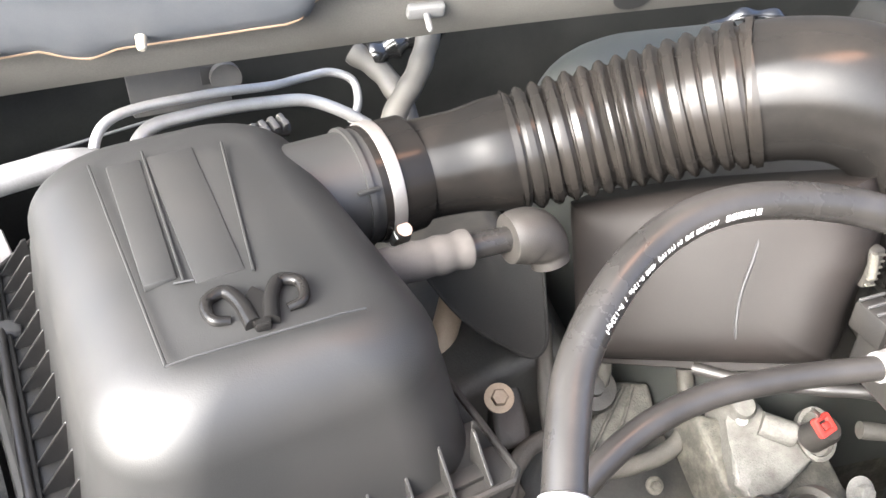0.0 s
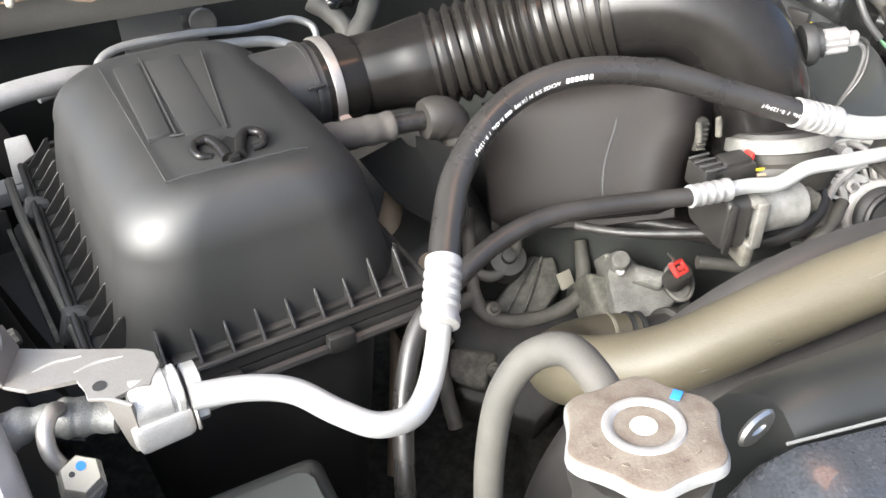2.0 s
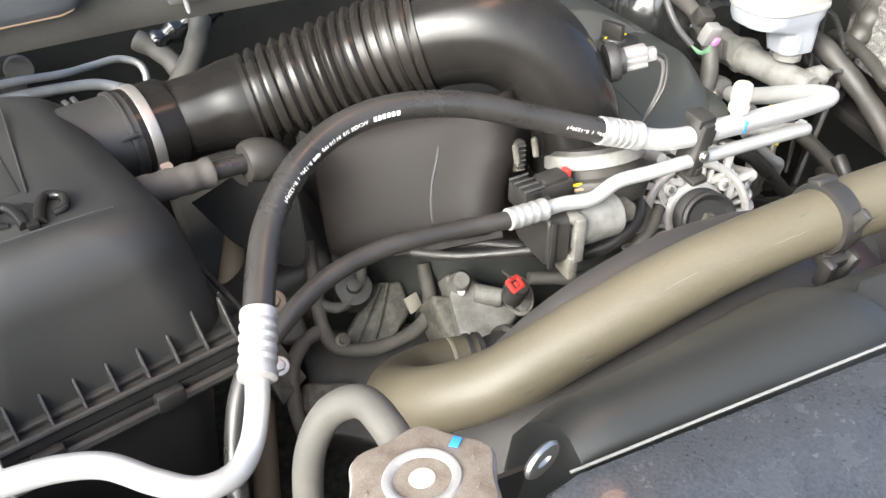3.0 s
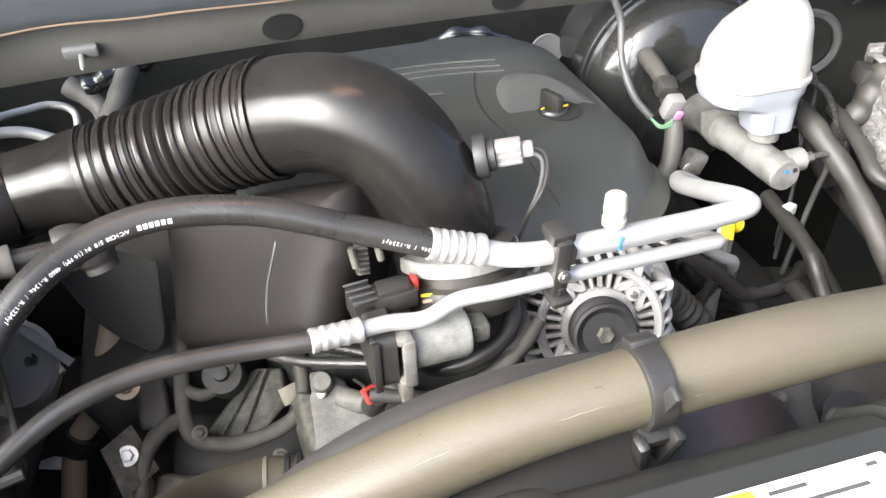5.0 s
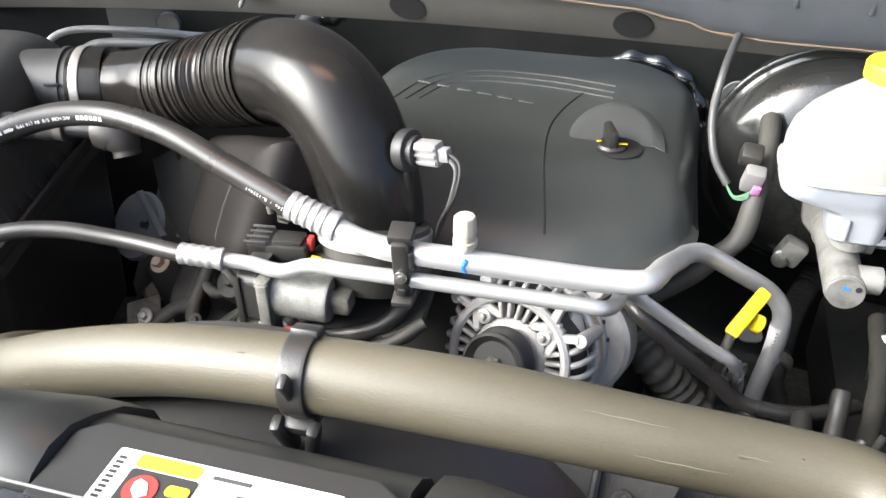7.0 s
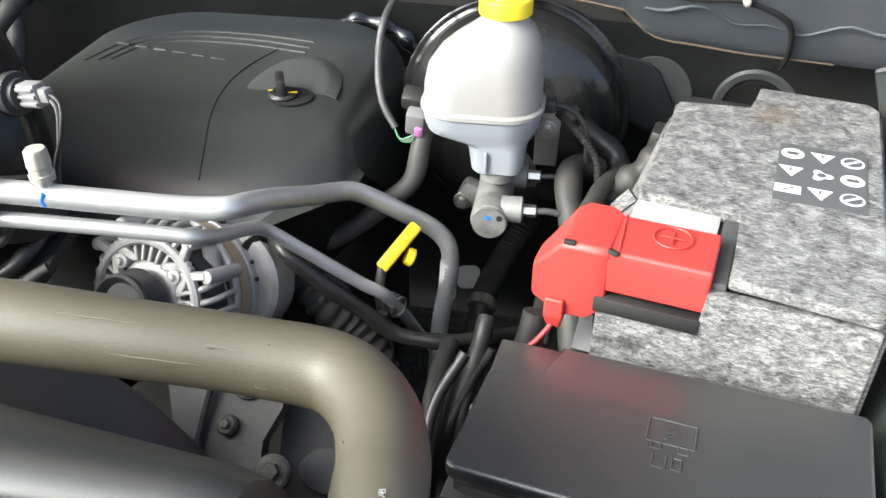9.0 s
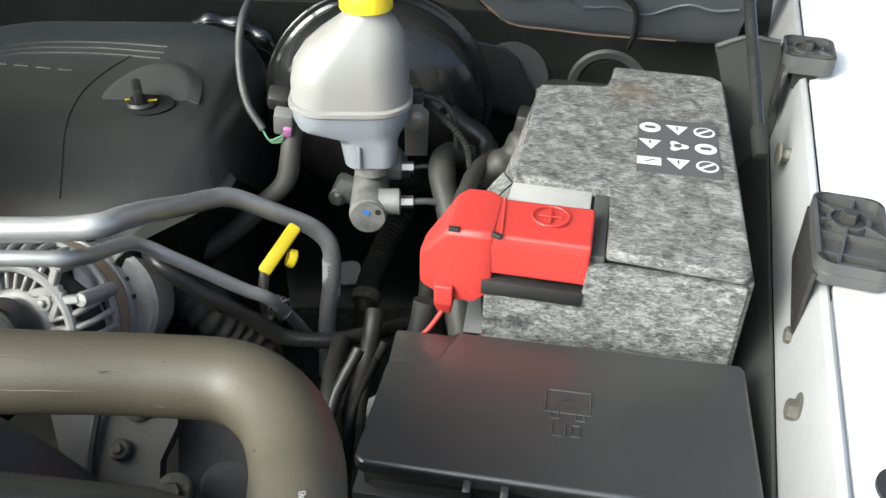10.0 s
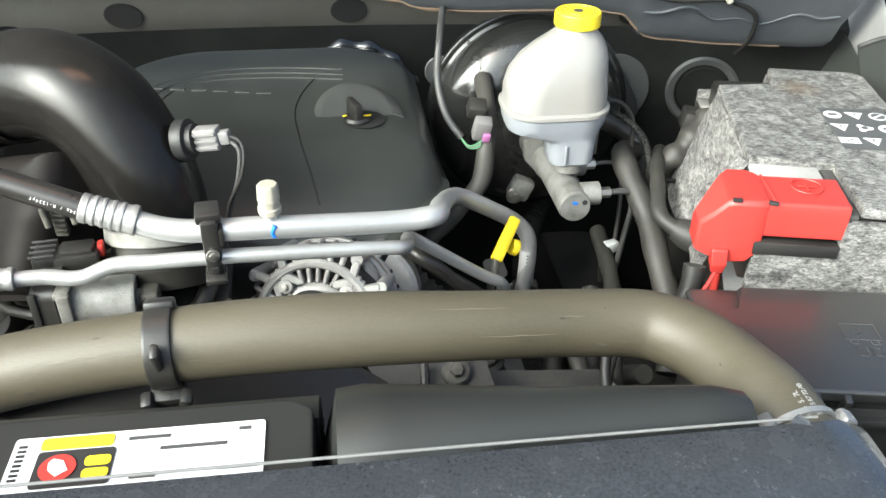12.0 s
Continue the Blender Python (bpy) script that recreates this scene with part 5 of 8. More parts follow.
part("front_clamp_ear", box((0.010, 0.012, 0.010), pose(0.858, 0.040, 1.208, 0, -30), 0.003), M_DULLALU, radhose)
redp = thing("red_wire", "short red wire beside the radiator hose", "cable")
part("wire", tube([(0.850, 0.10, 1.12), (0.853, 0.094, 1.16), (0.857, 0.090, 1.195)], 0.0042, 8, 10), M_RED, redp)


def rad_text(text, s0, step, size, ang):
    n = len(rhl) - 1
    s = s0
    for ch in text:
        f = s * n
        k = min(int(f), n - 1)
        p, t = rhl[k].lerp(rhl[k + 1], f - k), (rhl[k + 1] - rhl[k]).normalized()
        side = t.cross(V(0, 0, 1)).normalized()
        nrm = (math.cos(radians(ang)) * side + math.sin(radians(ang)) * V(0, 0, 1))
        nrm = (nrm - t * nrm.dot(t)).normalized()
        if ch != " ":
            x = -t
            m = Matrix.Translation(p + nrm * 0.0240) @ Matrix((x, nrm.cross(x), nrm)).transposed().to_4x4()
            writing(ch, size, m, M_PALE, rtxt, "letter", 0.0001)
        s -= step


rtxt = thing("hose_marking", "white printed code on the radiator hose", "lettering")
rad_text("RAD 5.7L", 0.9690, 0.0027, 0.0046, 86)
rad_text("55056772AB", 0.9690, 0.0027, 0.0046, 100)

def rad_mark(s0, s1, ang, r, mat, name="scuff"):
    n = len(rhl) - 1
    pts = []
    for k in range(9):
        f = (s0 + (s1 - s0) * k / 8) * n
        i = min(int(f), n - 1)
        p, t = rhl[i].lerp(rhl[i + 1], f - i), (rhl[i + 1] - rhl[i]).normalized()
        side = t.cross(V(0, 0, 1)).normalized()
        a = radians(ang + 0.5 * math.sin(2 * k))
        nrm = math.cos(a) * side + math.sin(a) * V(0, 0, 1)
        nrm = (nrm - t * nrm.dot(t)).normalized()
        pts.append(p + nrm * (0.0236 + 0.0006 * math.sin(23 * f / n)))
    part(name, sweep(pts, lambda q: r * max(0.1, math.sin(math.pi * q)), 6), mat, radhose)


rnd = random.Random(4)
for s0, s1, ang in ((0.60, 0.625, 64), (0.62, 0.65, 20), (0.66, 0.668, 48), (0.40, 0.42, 50), (0.46, 0.47, 36)):
    rad_mark(s0, s1 + 0.010, ang, 0.0003, M_SCUFF)
for k in range(14):
    s0 = rnd.uniform(0.32, 0.78)
    rad_mark(s0, s0 + rnd.uniform(0.004, 0.012), rnd.uniform(-8, 22), 0.00035, rnd.choice((M_DARK, M_DIRTY)), "fleck")
for k in range(8):
    s0 = rnd.uniform(0.30, 0.92)
    rad_mark(s0, s0 + rnd.uniform(0.002, 0.005), rnd.uniform(35, 120), 0.00045, M_DARK, "fleck")

strap = thing("hose_strap", "black plastic strap clipping the radiator hose", "strap", (0.515, 0.147, 1.209), 2)
tdir = V(1, 0.0, 0.03)
part("band", lathe([(0.0240, -0.008), (0.0262, -0.008), (0.0268, -0.006), (0.0268, 0.006), (0.0262, 0.008), (0.0240, 0.008)], 40, aim((0, 0, 0), tdir)), M_PLASTIC, strap)
part("buckle", box((0.018, 0.012, 0.006), pose(0, 0.010, 0.0250, -20), 0.002), M_PLASTIC, strap)
part("rib", box((0.005, 0.010, 0.030), pose(0, -0.024, 0.008, 25), 0.002), M_PLASTIC, strap)
bm = box((0.022, 0.018, 0.012), pose(0, -0.014, -0.026, 20), 0.004)
box((0.008, 0.012, 0.030), pose(-0.009, -0.020, -0.034, 15, -14), 0.003, 2, bm)
box((0.008, 0.012, 0.030), pose(0.009, -0.020, -0.034, 15, 14), 0.003, 2, bm)
part("foot", bm, M_PLASTIC, strap)

# ---- engine ----
cover = thing("engine_cover", "dull black moulded plastic engine cover", "engine cover")


def cover_point(x, y, z):
    """The front slopes down; its right-hand corner is cut away in an arch over the hoses."""
    z -= 0.035 * max(0, (0.56 - y) / 0.15) * (z > 1.0)
    q = (x - 0.715) / 0.055
    if y < 0.60 and abs(q) < 1:
        z = max(z, 1.068 + 0.030 * math.sqrt(1 - q * q))
    return x, y, z



rings = []
for i, z in [(-0.012, 0.90), (-0.010, 1.00), (0.0, 1.06)] + [(0.075 * (1 - math.cos(math.pi / 2 * k / 9)), 1.065 + 0.072 * math.sin(math.pi / 2 * k / 9)) for k in range(1, 10)] + [(0.12, 1.142), (0.16, 1.144)]:
    rings.append([cover_point(x, y, z) for x, y in round_rect(0.430 - 1.42 * i, 0.50 - 2 * i, max(0.02, 0.13 - 0.50 * i), 16, 0.530 + 0.29 * i, 0.675)])
shell = loft(rings)
shell_tris = np.array([[tuple(v.co) for v in t] for t in ([l.vert for l in tri] for tri in shell.calc_loop_triangles())])
part("shell", shell, M_COVER, cover)


def on_cover(points, lift=0.0, steps=8):
    """A line drawn on the cover's upper side."""
    out = []
    for p in spline([(x, y, 0) for x, y in points], steps):
        a, b, c = shell_tris[:, 0], shell_tris[:, 1], shell_tris[:, 2]
        den = (b[:, 1] - c[:, 1]) * (a[:, 0] - c[:, 0]) + (c[:, 0] - b[:, 0]) * (a[:, 1] - c[:, 1])
        den = np.where(np.abs(den) < 1e-12, 1e9, den)
        u = ((b[:, 1] - c[:, 1]) * (p.x - c[:, 0]) + (c[:, 0] - b[:, 0]) * (p.y - c[:, 1])) / den
        v = ((c[:, 1] - a[:, 1]) * (p.x - c[:, 0]) + (a[:, 0] - c[:, 0]) * (p.y - c[:, 1])) / den
        inside = (u >= -1e-6) & (v >= -1e-6) & (u + v <= 1 + 1e-6)
        if inside.any():
            z = (u * a[:, 2] + v * b[:, 2] + (1 - u - v) * c[:, 2])[inside].max()
            out.append(V(p.x, p.y, float(z) + lift))
    return out


part("seam", sweep(on_cover([(0.605, 0.735), (0.590, 0.690), (0.582, 0.640), (0.588, 0.570), (0.600, 0.510), (0.607, 0.475)]), 0.0011, 8), M_BLACKINK, cover)
for d in (0.0, 0.018, 0.034):
    part("ridge", sweep(on_cover([(0.385 + d, 0.680), (0.410 + 0.9 * d, 0.738 - 0.5 * d), (0.470, 0.772 - d), (0.560, 0.776 - d), (0.640, 0.762 - d)]), 0.0016, 8), M_COVER, cover)
arc = [math.pi * (0.01 + 0.98 * k / 24) for k in range(25)]
# facet made paler than the cover: its reflection is in the colour
sheet([[(0.652 + 0.041 * math.cos(a), 0.6185, 1.1440) for a in arc], [(0.652 + 0.041 * math.cos(a), 0.618 + 0.036 * math.sin(a), 1.1442 + 0.0055 * math.sin(a)) for a in arc], [(0.652 + 0.041 * math.cos(a), 0.618 + 0.070 * math.sin(a), 1.1442 + 0.0090 * math.sin(a)) for a in arc], [(0.652 + 0.045 * math.cos(a), 0.616 + 0.080 * math.sin(a), 1.1435 + 0.0085 * math.sin(a)) for a in arc], [(0.652 + 0.054 * math.cos(a), 0.612 + 0.115 * math.sin(a), 1.1415) for a in arc]], 0.0012, M_RECESS, "recess_wall", "", "", parent=cover)
part("recess_dish", lathe([(0.022, 0.0), (0.024, 0.002), (0.020, 0.003), (0.016, 0.002)], 32, pose(0.660, 0.606, 1.143)), M_BLACKINK, cover)
for k in range(6):
    part("slot", box((0.018, 0.004, 0.003), pose(0.415 + 0.026 * k, 0.722 - 0.0055 * k, 1.1435, 0, 0, -10), 0.001), M_MIDGREY, cover)
for x, y, w in ((0.50, 0.665, 0.018), (0.545, 0.66, 0.02), (0.64, 0.555, 0.02), (0.48, 0.66, 0.014)):
    part("scuff", box((w, 0.002, 0.002), pose(x, y, 1.1425 if y > 0.6 else 1.131), 0.0006), M_MIDGREY, cover)
oil = thing("oil_filler_cap", "black oil filler cap with yellow symbol", "oil cap", (0.652, 0.606, 1.144))
part("cap", lathe([(0.015, 0), (0.016, 0.003), (0.014, 0.006), (0.006, 0.007)], 32), M_PLASTIC, oil)
part("grip", box((0.009, 0.030, 0.020), pose(-0.002, 0, 0.014, 0, 0, 20), 0.003), M_PLASTIC, oil)
part("symbol", box((0.009, 0.0026, 0.0012), pose(0.012, -0.003, 0.0072, 0, 0, 10), 0.0003), M_YELLOW, oil, "yellow oil symbol")
part("symbol", box((0.005, 0.0022, 0.0012), pose(-0.013, -0.002, 0.0072, 0, 0, 30), 0.0003), M_YELLOW, oil)

block = thing("engine_block", "dusty cast engine front with brackets and bolts", "engine")
part("core", pillow(0.40, 0.46, 0.36, 0.03, 0.02, pose(0.52, 0.70, 0.62)), M_DARK, block)
part("timing_cover", pillow(0.36, 0.08, 0.30, 0.03, 0.02, pose(0.47, 0.475, 0.62), slope=0.01), M_DIRTY, block)
part("manifold", pillow(0.22, 0.10, 0.06, 0.03, 0.02, pose(0.46, 0.47, 1.03), slope=0.01), M_DARK, block)
part("head", pillow(0.16, 0.34, 0.14, 0.02, 0.015, pose(0.235, 0.66, 0.870, 0, -24), slope=0.01), M_DARK, block)
part("coolant_housing", casting([(0.339, 0.414, 1.028), (0.366, 0.403, 1.023), (0.375, 0.387, 1.012), (0.382, 0.371, 1.001), (0.402, 0.362, 0.997), (0.369, 0.348, 0.985), (0.339, 0.342, 0.977), (0.331, 0.359, 0.986), (0.335, 0.379, 1.001), (0.342, 0.395, 1.014)], 0.045), M_GRIMY, block, "grey cast aluminium housing")
part("housing_boss", lathe([(0.0095, 0), (0.0098, 0.024), (0.0080, 0.027), (0.0030, 0.0275)], 20, aim((0.362, 0.388, 1.014), (0.75, -0.55, -0.10))), M_GRIMY, block)
part("housing_boss", lathe([(0.0120, -0.01), (0.0105, 0.010), (0.0080, 0.013)], 20, aim((0.350, 0.402, 1.020), (-0.1, -0.6, 0.8))), M_GRIMY, block)
part("housing_plug", lathe([(0.0042, 0.0), (0.0042, 0.004), (0.003, 0.005)], 14, aim((0.347, 0.392, 1.0165), (-0.1, -0.6, 0.8))), M_PALE, block)
part("housing_rim", lathe([(0.0150, -0.006), (0.0155, 0.003), (0.0130, 0.004), (0.0125, -0.002)], 28, aim((0.402, 0.374, 1.006), (-0.1, -0.6, 0.8)) @ Matrix.Diagonal((1.0, 1.35, 1, 1))), M_GRIMY, block)
part("housing_base", casting([(0.325, 0.42, 1.00), (0.42, 0.39, 0.985), (0.43, 0.34, 0.955), (0.33, 0.32, 0.95)], 0.05), M_DIRTY, block)
part("hose_neck", lathe([(0.019, 0), (0.0195, 0.034), (0.024, 0.036), (0.024, 0.042)], 28, aim((0.312, 0.286, 1.029), (1, 0.25, -0.25))), M_DARK, block)
bolt((0.398, 0.315, 1.010), (0.1, -0.7, 0.6), 0.007, 0.008, True, M_CAST, block)
# cast rocker front with ribs, wedge and white tab
part("front_casting", casting([(0.290, 0.486, 0.979), (0.317, 0.480, 0.978), (0.316, 0.454, 0.958), (0.295, 0.438, 0.943), (0.256, 0.437, 0.938), (0.236, 0.449, 0.945)], 0.03, 0.0012, 0.004), M_DIRTY, block, "dusty olive casting")
for k in range(2):
    part("front_rib", sweep(spline([V(0.250 + 0.020 * k, 0.440 - 0.001 * k, 0.945), V(0.270 + 0.016 * k, 0.458, 0.962), V(0.294 + 0.008 * k, 0.480, 0.980)], 6), 0.0016, 6), M_DIRTY, block)
part("round_boss", lathe([(0.020, -0.02), (0.021, 0.004), (0.019, 0.012), (0.008, 0.014), (0.007, 0.022), (0.002, 0.023)], 28, aim((0.262, 0.478, 0.985), (-0.1, -0.6, 0.8))), M_DARK, block)
part("tab", box((0.018, 0.003, 0.018), pose(0.320, 0.454, 0.965, -35, 0, 20), 0.001), M_BEIGE, block, "pale paper tag")
part("plug", lathe([(0.009, 0), (0.010, 0.003), (0.010, 0.014), (0.007, 0.018), (0.004, 0.019)], 24, aim((0.326, 0.442, 0.953), (0.1, -0.7, 0.7))), M_BLACKINK, block)
part("lower_casting", casting([(0.185, 0.431, 0.924), (0.233, 0.415, 0.918), (0.212, 0.387, 0.895), (0.172, 0.408, 0.906)], 0.05), M_DIRTY, block)
part("deep_casting", casting([(0.20, 0.50, 0.93), (0.34, 0.46, 0.93), (0.35, 0.40, 0.89), (0.26, 0.36, 0.86), (0.19, 0.40, 0.88)], 0.05, 0.003), M_DARK, block)
part("side_casting", casting([(0.176, 0.50, 0.985), (0.205, 0.50, 0.985), (0.205, 0.455, 0.955), (0.176, 0.46, 0.955)], 0.06, 0.002), M_DARK, block)
bolt((0.176, 0.466, 1.008), (-0.1, -0.6, 0.8), 0.007, 0.008, True, M_BROWN, block)
for x, y, z in ((0.232, 0.430, 0.965), (0.300, 0.415, 0.925), (0.222, 0.395, 0.915)):
    bolt((x, y, z), (0.0, -0.7, 0.7), 0.0045, 0.005, True, M_DIRTY, block)
rtag = thing("red_lock_clip", "red plastic lock clip with wire pin on a black plug", "clip", (0.383, 0.358, 1.036), 20)
bm = bmesh.new()
for bx, by2, sx, sy in ((-0.0062, 0, 0.0045, 0.014), (0.0062, 0, 0.0045, 0.014), (0, 0.0056, 0.016, 0.004), (0, -0.0056, 0.016, 0.004)):
    box((sx, sy, 0.005), pose(0.003, -0.004, 0.004, 35) @ pose(bx, by2, 0), 0.0015, 2, bm)
part("clip", bm, M_RED, rtag, "square red frame")
part("clip_arm", box((0.0055, 0.005, 0.004), pose(0.004, -0.005, 0.004, 35), 0.001), M_RED, rtag)
part("pin", tube([(-0.001, 0.001, 0.009), (-0.004, -0.001, 0.016), (-0.010, 0.002, 0.024)], 0.0012, 6, 8), M_STEEL, rtag)
part("plug", lathe([(0.011, -0.02), (0.011, 0.0), (0.009, 0.003)], 20, pose(0.006, -0.006, 0.0, 25)), M_PLASTIC, rtag)


def harness(points, r, mat, label, name="cable_harness", ribs=0):
    ln = spline(points, 24 if ribs else 8)
    rad = (lambda s: r * (1 + 0.10 * math.sin(2 * math.pi * ribs * s))) if ribs else (lambda s: r * (1 + 0.05 * math.sin(37 * s)))
    if ribs:
        dense = [ln[int(k * (len(ln) - 1) / (ribs * 5))].lerp(ln[min(len(ln) - 1, int(k * (len(ln) - 1) / (ribs * 5)) + 1)], (k * (len(ln) - 1) / (ribs * 5)) % 1) for k in range(ribs * 5 + 1)]
        ln = dense
    return tagged(part(name, sweep(ln, rad, 12), mat), label, "cable")


harness([(0.230, 0.52, 1.03), (0.222, 0.477, 0.988), (0.219, 0.452, 0.969), (0.225, 0.434, 0.956), (0.247, 0.423, 0.951), (0.285, 0.419, 0.952), (0.319, 0.425, 0.961), (0.332, 0.437, 0.975), (0.335, 0.46, 1.01)], 0.0075, M_TAPE, "dusty taped cable bundle looping over the engine front")
harness([(0.219, 0.452, 0.967), (0.197, 0.448, 0.961), (0.177, 0.431, 0.946), (0.170, 0.403, 0.920), (0.175, 0.37, 0.87)], 0.008, M_TAPE, "dusty taped cable branch on the engine front")
harness([(0.220, 0.474, 0.985), (0.242, 0.463, 0.980), (0.267, 0.472, 0.992), (0.280, 0.50, 1.03)], 0.006, M_TAPE, "dark cable branch on the engine front")
harness([(0.320, 0.420, 1.060), (0.36, 0.385, 1.078), (0.42, 0.340, 1.078), (0.455, 0.322, 1.083), (0.50, 0.33, 1.100), (0.515, 0.37, 1.12)], 0.0075, M_PLASTIC, "black cable loom below the throttle motor")
harness([(0.30, 0.40, 1.075), (0.33, 0.37, 1.082), (0.37, 0.345, 1.090), (0.40, 0.33, 1.095)], 0.0045, M_PLASTIC, "thin black cable below the resonator")
harness([(0.38, 0.32, 1.075), (0.44, 0.305, 1.070), (0.50, 0.315, 1.085), (0.53, 0.335, 1.10)], 0.006, M_DARK, "dark cable running under the throttle motor")
clutch = thing("fan_clutch", "dusty finned fan clutch behind the fan", "fan clutch")
part("dish", lathe([(0.075, -0.02), (0.085, 0.0), (0.085, 0.022), (0.075, 0.034), (0.050, 0.048), (0.030, 0.062)], 48, aim((0.464, 0.260, 0.898), (0, -1, 0.0))), M_DIRTY, clutch)
part("hub", lathe([(0.026, -0.085), (0.026, 0.062), (0.010, 0.065)], 28, aim((0.464, 0.260, 0.898), (0, -1, 0.0))), M_DIRTY, clutch)

# ---- alternator ----
alt = thing("alternator", "bare aluminium alternator with slotted casing", "alternator", (0.600, 0.362, 1.056))
am = aim((0, 0, 0), (-0.28, -1, 0.46))
part("casing", lathe([(0.058, -0.055), (0.062, -0.05), (0.062, -0.012), (0.056, -0.004)], 48, am), M_DARK, alt, "dark inner windings")
part("rear_case", lathe([(0.060, -0.042), (0.0660, -0.041), (0.0665, -0.033), (0.064, -0.031)], 48, am), M_ALT, alt)
part("hub_dish", lathe([(0.036, -0.012), (0.035, 0.003), (0.032, 0.006), (0.028, 0.007), (0.020, 0.006)], 48, am), M_ALT, alt)
bm = bmesh.new()
sweep([am @ V(0.0535 * math.cos(a), 0.0535 * math.sin(a), 0.006) for a in (2 * math.pi * k / 72 for k in range(73))], 0.0046, 8, bm)
part("arc_ring", bm, M_ALT, alt)
bm = bmesh.new()
sweep([am @ V(0.0675 * math.cos(a), 0.0675 * math.sin(a), -0.032) for a in (2 * math.pi * k / 72 for k in range(73))], 0.0040, 8, bm)
part("rear_ring", bm, M_ALT, alt)
finm = bpy.data.meshes.new("fin")
fb = box((0.019, 0.0038, 0.009), pose(0.0440, 0, 0.003, 0, 10), 0.001, 1)
fb.to_mesh(finm)
fb.free()
finm.materials.append(M_ALT)
sfin = bpy.data.meshes.new("side_fin")
fb = sweep(spline([(0.0545, 0.0, 0.005), (0.0610, 0.0012, 0.002), (0.0660, 0.003, -0.007), (0.0680, 0.005, -0.016), (0.0680, 0.006, -0.031)], 3), 0.0030, 6)
fb.to_mesh(sfin)
fb.free()
sfin.shade_smooth()
sfin.materials.append(M_ALT)
for k in range(32):
    a = 2 * math.pi * k / 32
    spoke = abs((math.degrees(a) + 45) % 90 - 45 - 0) > 33
    if not spoke:
        for nm, me in (("fin", finm), ("side_fin", sfin)):
            ob = new(nm, me)
            ob.parent = alt
            ob.matrix_local = am @ Matrix.Rotation(a, 4, "Z")
for k in range(4):
    a = 45 + 90 * k
    for da, r0, r1 in ((-13, 0.040, 0.070), (13, 0.040, 0.070), (-22, 0.058, 0.037), (22, 0.058, 0.037)):
        p = V(r0 * math.cos(radians(a)), r0 * math.sin(radians(a)), 0)
        q = V(r1 * math.cos(radians(a + da)), r1 * math.sin(radians(a + da)), 0)
        n2 = (q - p).cross(V(0, 0, 1)).normalized()
        part("cast_arm", prism([(p - n2 * 0.0042).to_2d(), (q - n2 * 0.0036).to_2d(), (q + n2 * 0.0036).to_2d(), (p + n2 * 0.0042).to_2d()], 0.001, 0.0085, am, 0.0012, 1), M_ALT, alt)
    for da in (-14, 14):
        lug = V(0.070 * math.cos(radians(a + da)), 0.070 * math.sin(radians(a + da)), 0)
        part("lug", lathe([(0.0062, -0.036), (0.0066, 0.003), (0.0056, 0.007), (0.002, 0.0075)], 20, am @ Matrix.Translation(lug)), M_ALT, alt)
    bp2 = V(0.041 * math.cos(radians(a)), 0.041 * math.sin(radians(a)), 0.006)
    part("boss", lathe([(0.0068, -0.008), (0.0066, 0.004), (0.005, 0.005)], 20, am @ Matrix.Translation(bp2)), M_ALT, alt)
    bolt(am @ (bp2 + V(0, 0, 0.004)), (-0.28, -1, 0.46), 0.0034, 0.003, False, M_STEEL, alt)
part("pulley", lathe([(0.030, 0.016), (0.0285, 0.018), (0.0262, 0.020), (0.0285, 0.022), (0.0262, 0.024), (0.0285, 0.026), (0.0262, 0.028), (0.0285, 0.030), (0.0262, 0.032), (0.0285, 0.034), (0.0285, 0.038), (0.026, 0.040), (0.020, 0.034), (0.012, 0.034)], 40, am), M_BLACKINK, alt, "black grooved pulley")
part("shaft_nut", lathe([(0.0080, 0.030), (0.0080, 0.037), (0.006, 0.039), (0.002, 0.038)], 6, am), M_DIRTY, alt)
part("outlet_pipe", lathe([(0.0165, -0.080), (0.0165, -0.004), (0.0150, 0.0), (0.008, 0.002)], 28, aim((0.076, 0.070, -0.026), (0.05, 0.10, 1))), M_ALT, alt, "grey cast pipe stub beside the alternator")
part("mount_ear", casting([(0.046, 0.020, 0.050), (0.058, 0.022, 0.036), (0.070, 0.010, -0.010), (0.092, -0.002, -0.045), (0.060, -0.004, -0.050), (0.052, 0.004, -0.010)], 0.014, 0.0008, 0.003), M_ALT, alt)
part("rear_band", lathe([(0.0625, -0.056), (0.0668, -0.054), (0.0668, -0.042), (0.0625, -0.040)], 48, am), M_BROWN, alt, "brown rear band")
part("end_case", lathe([(0.010, -0.126), (0.034, -0.124), (0.052, -0.114), (0.0625, -0.096), (0.0675, -0.074), (0.0680, -0.058), (0.0650, -0.056)], 48, am), M_ALT, alt, "dusty cast end case")
part("end_lobe", lathe([(0.020, -0.112), (0.040, -0.106), (0.052, -0.090), (0.054, -0.060), (0.050, -0.056)], 40, Matrix.Translation((0.034, 0.004, 0.006)) @ am), M_ALT, alt)
for k in range(5):
    part("vent_slot", box((0.010, 0.004, 0.004), am @ Matrix.Rotation(radians(20 + 14 * k), 4, "Z") @ pose(0.0672, 0, -0.066, 0, 90), 0.001), M_BLACKINK, alt)

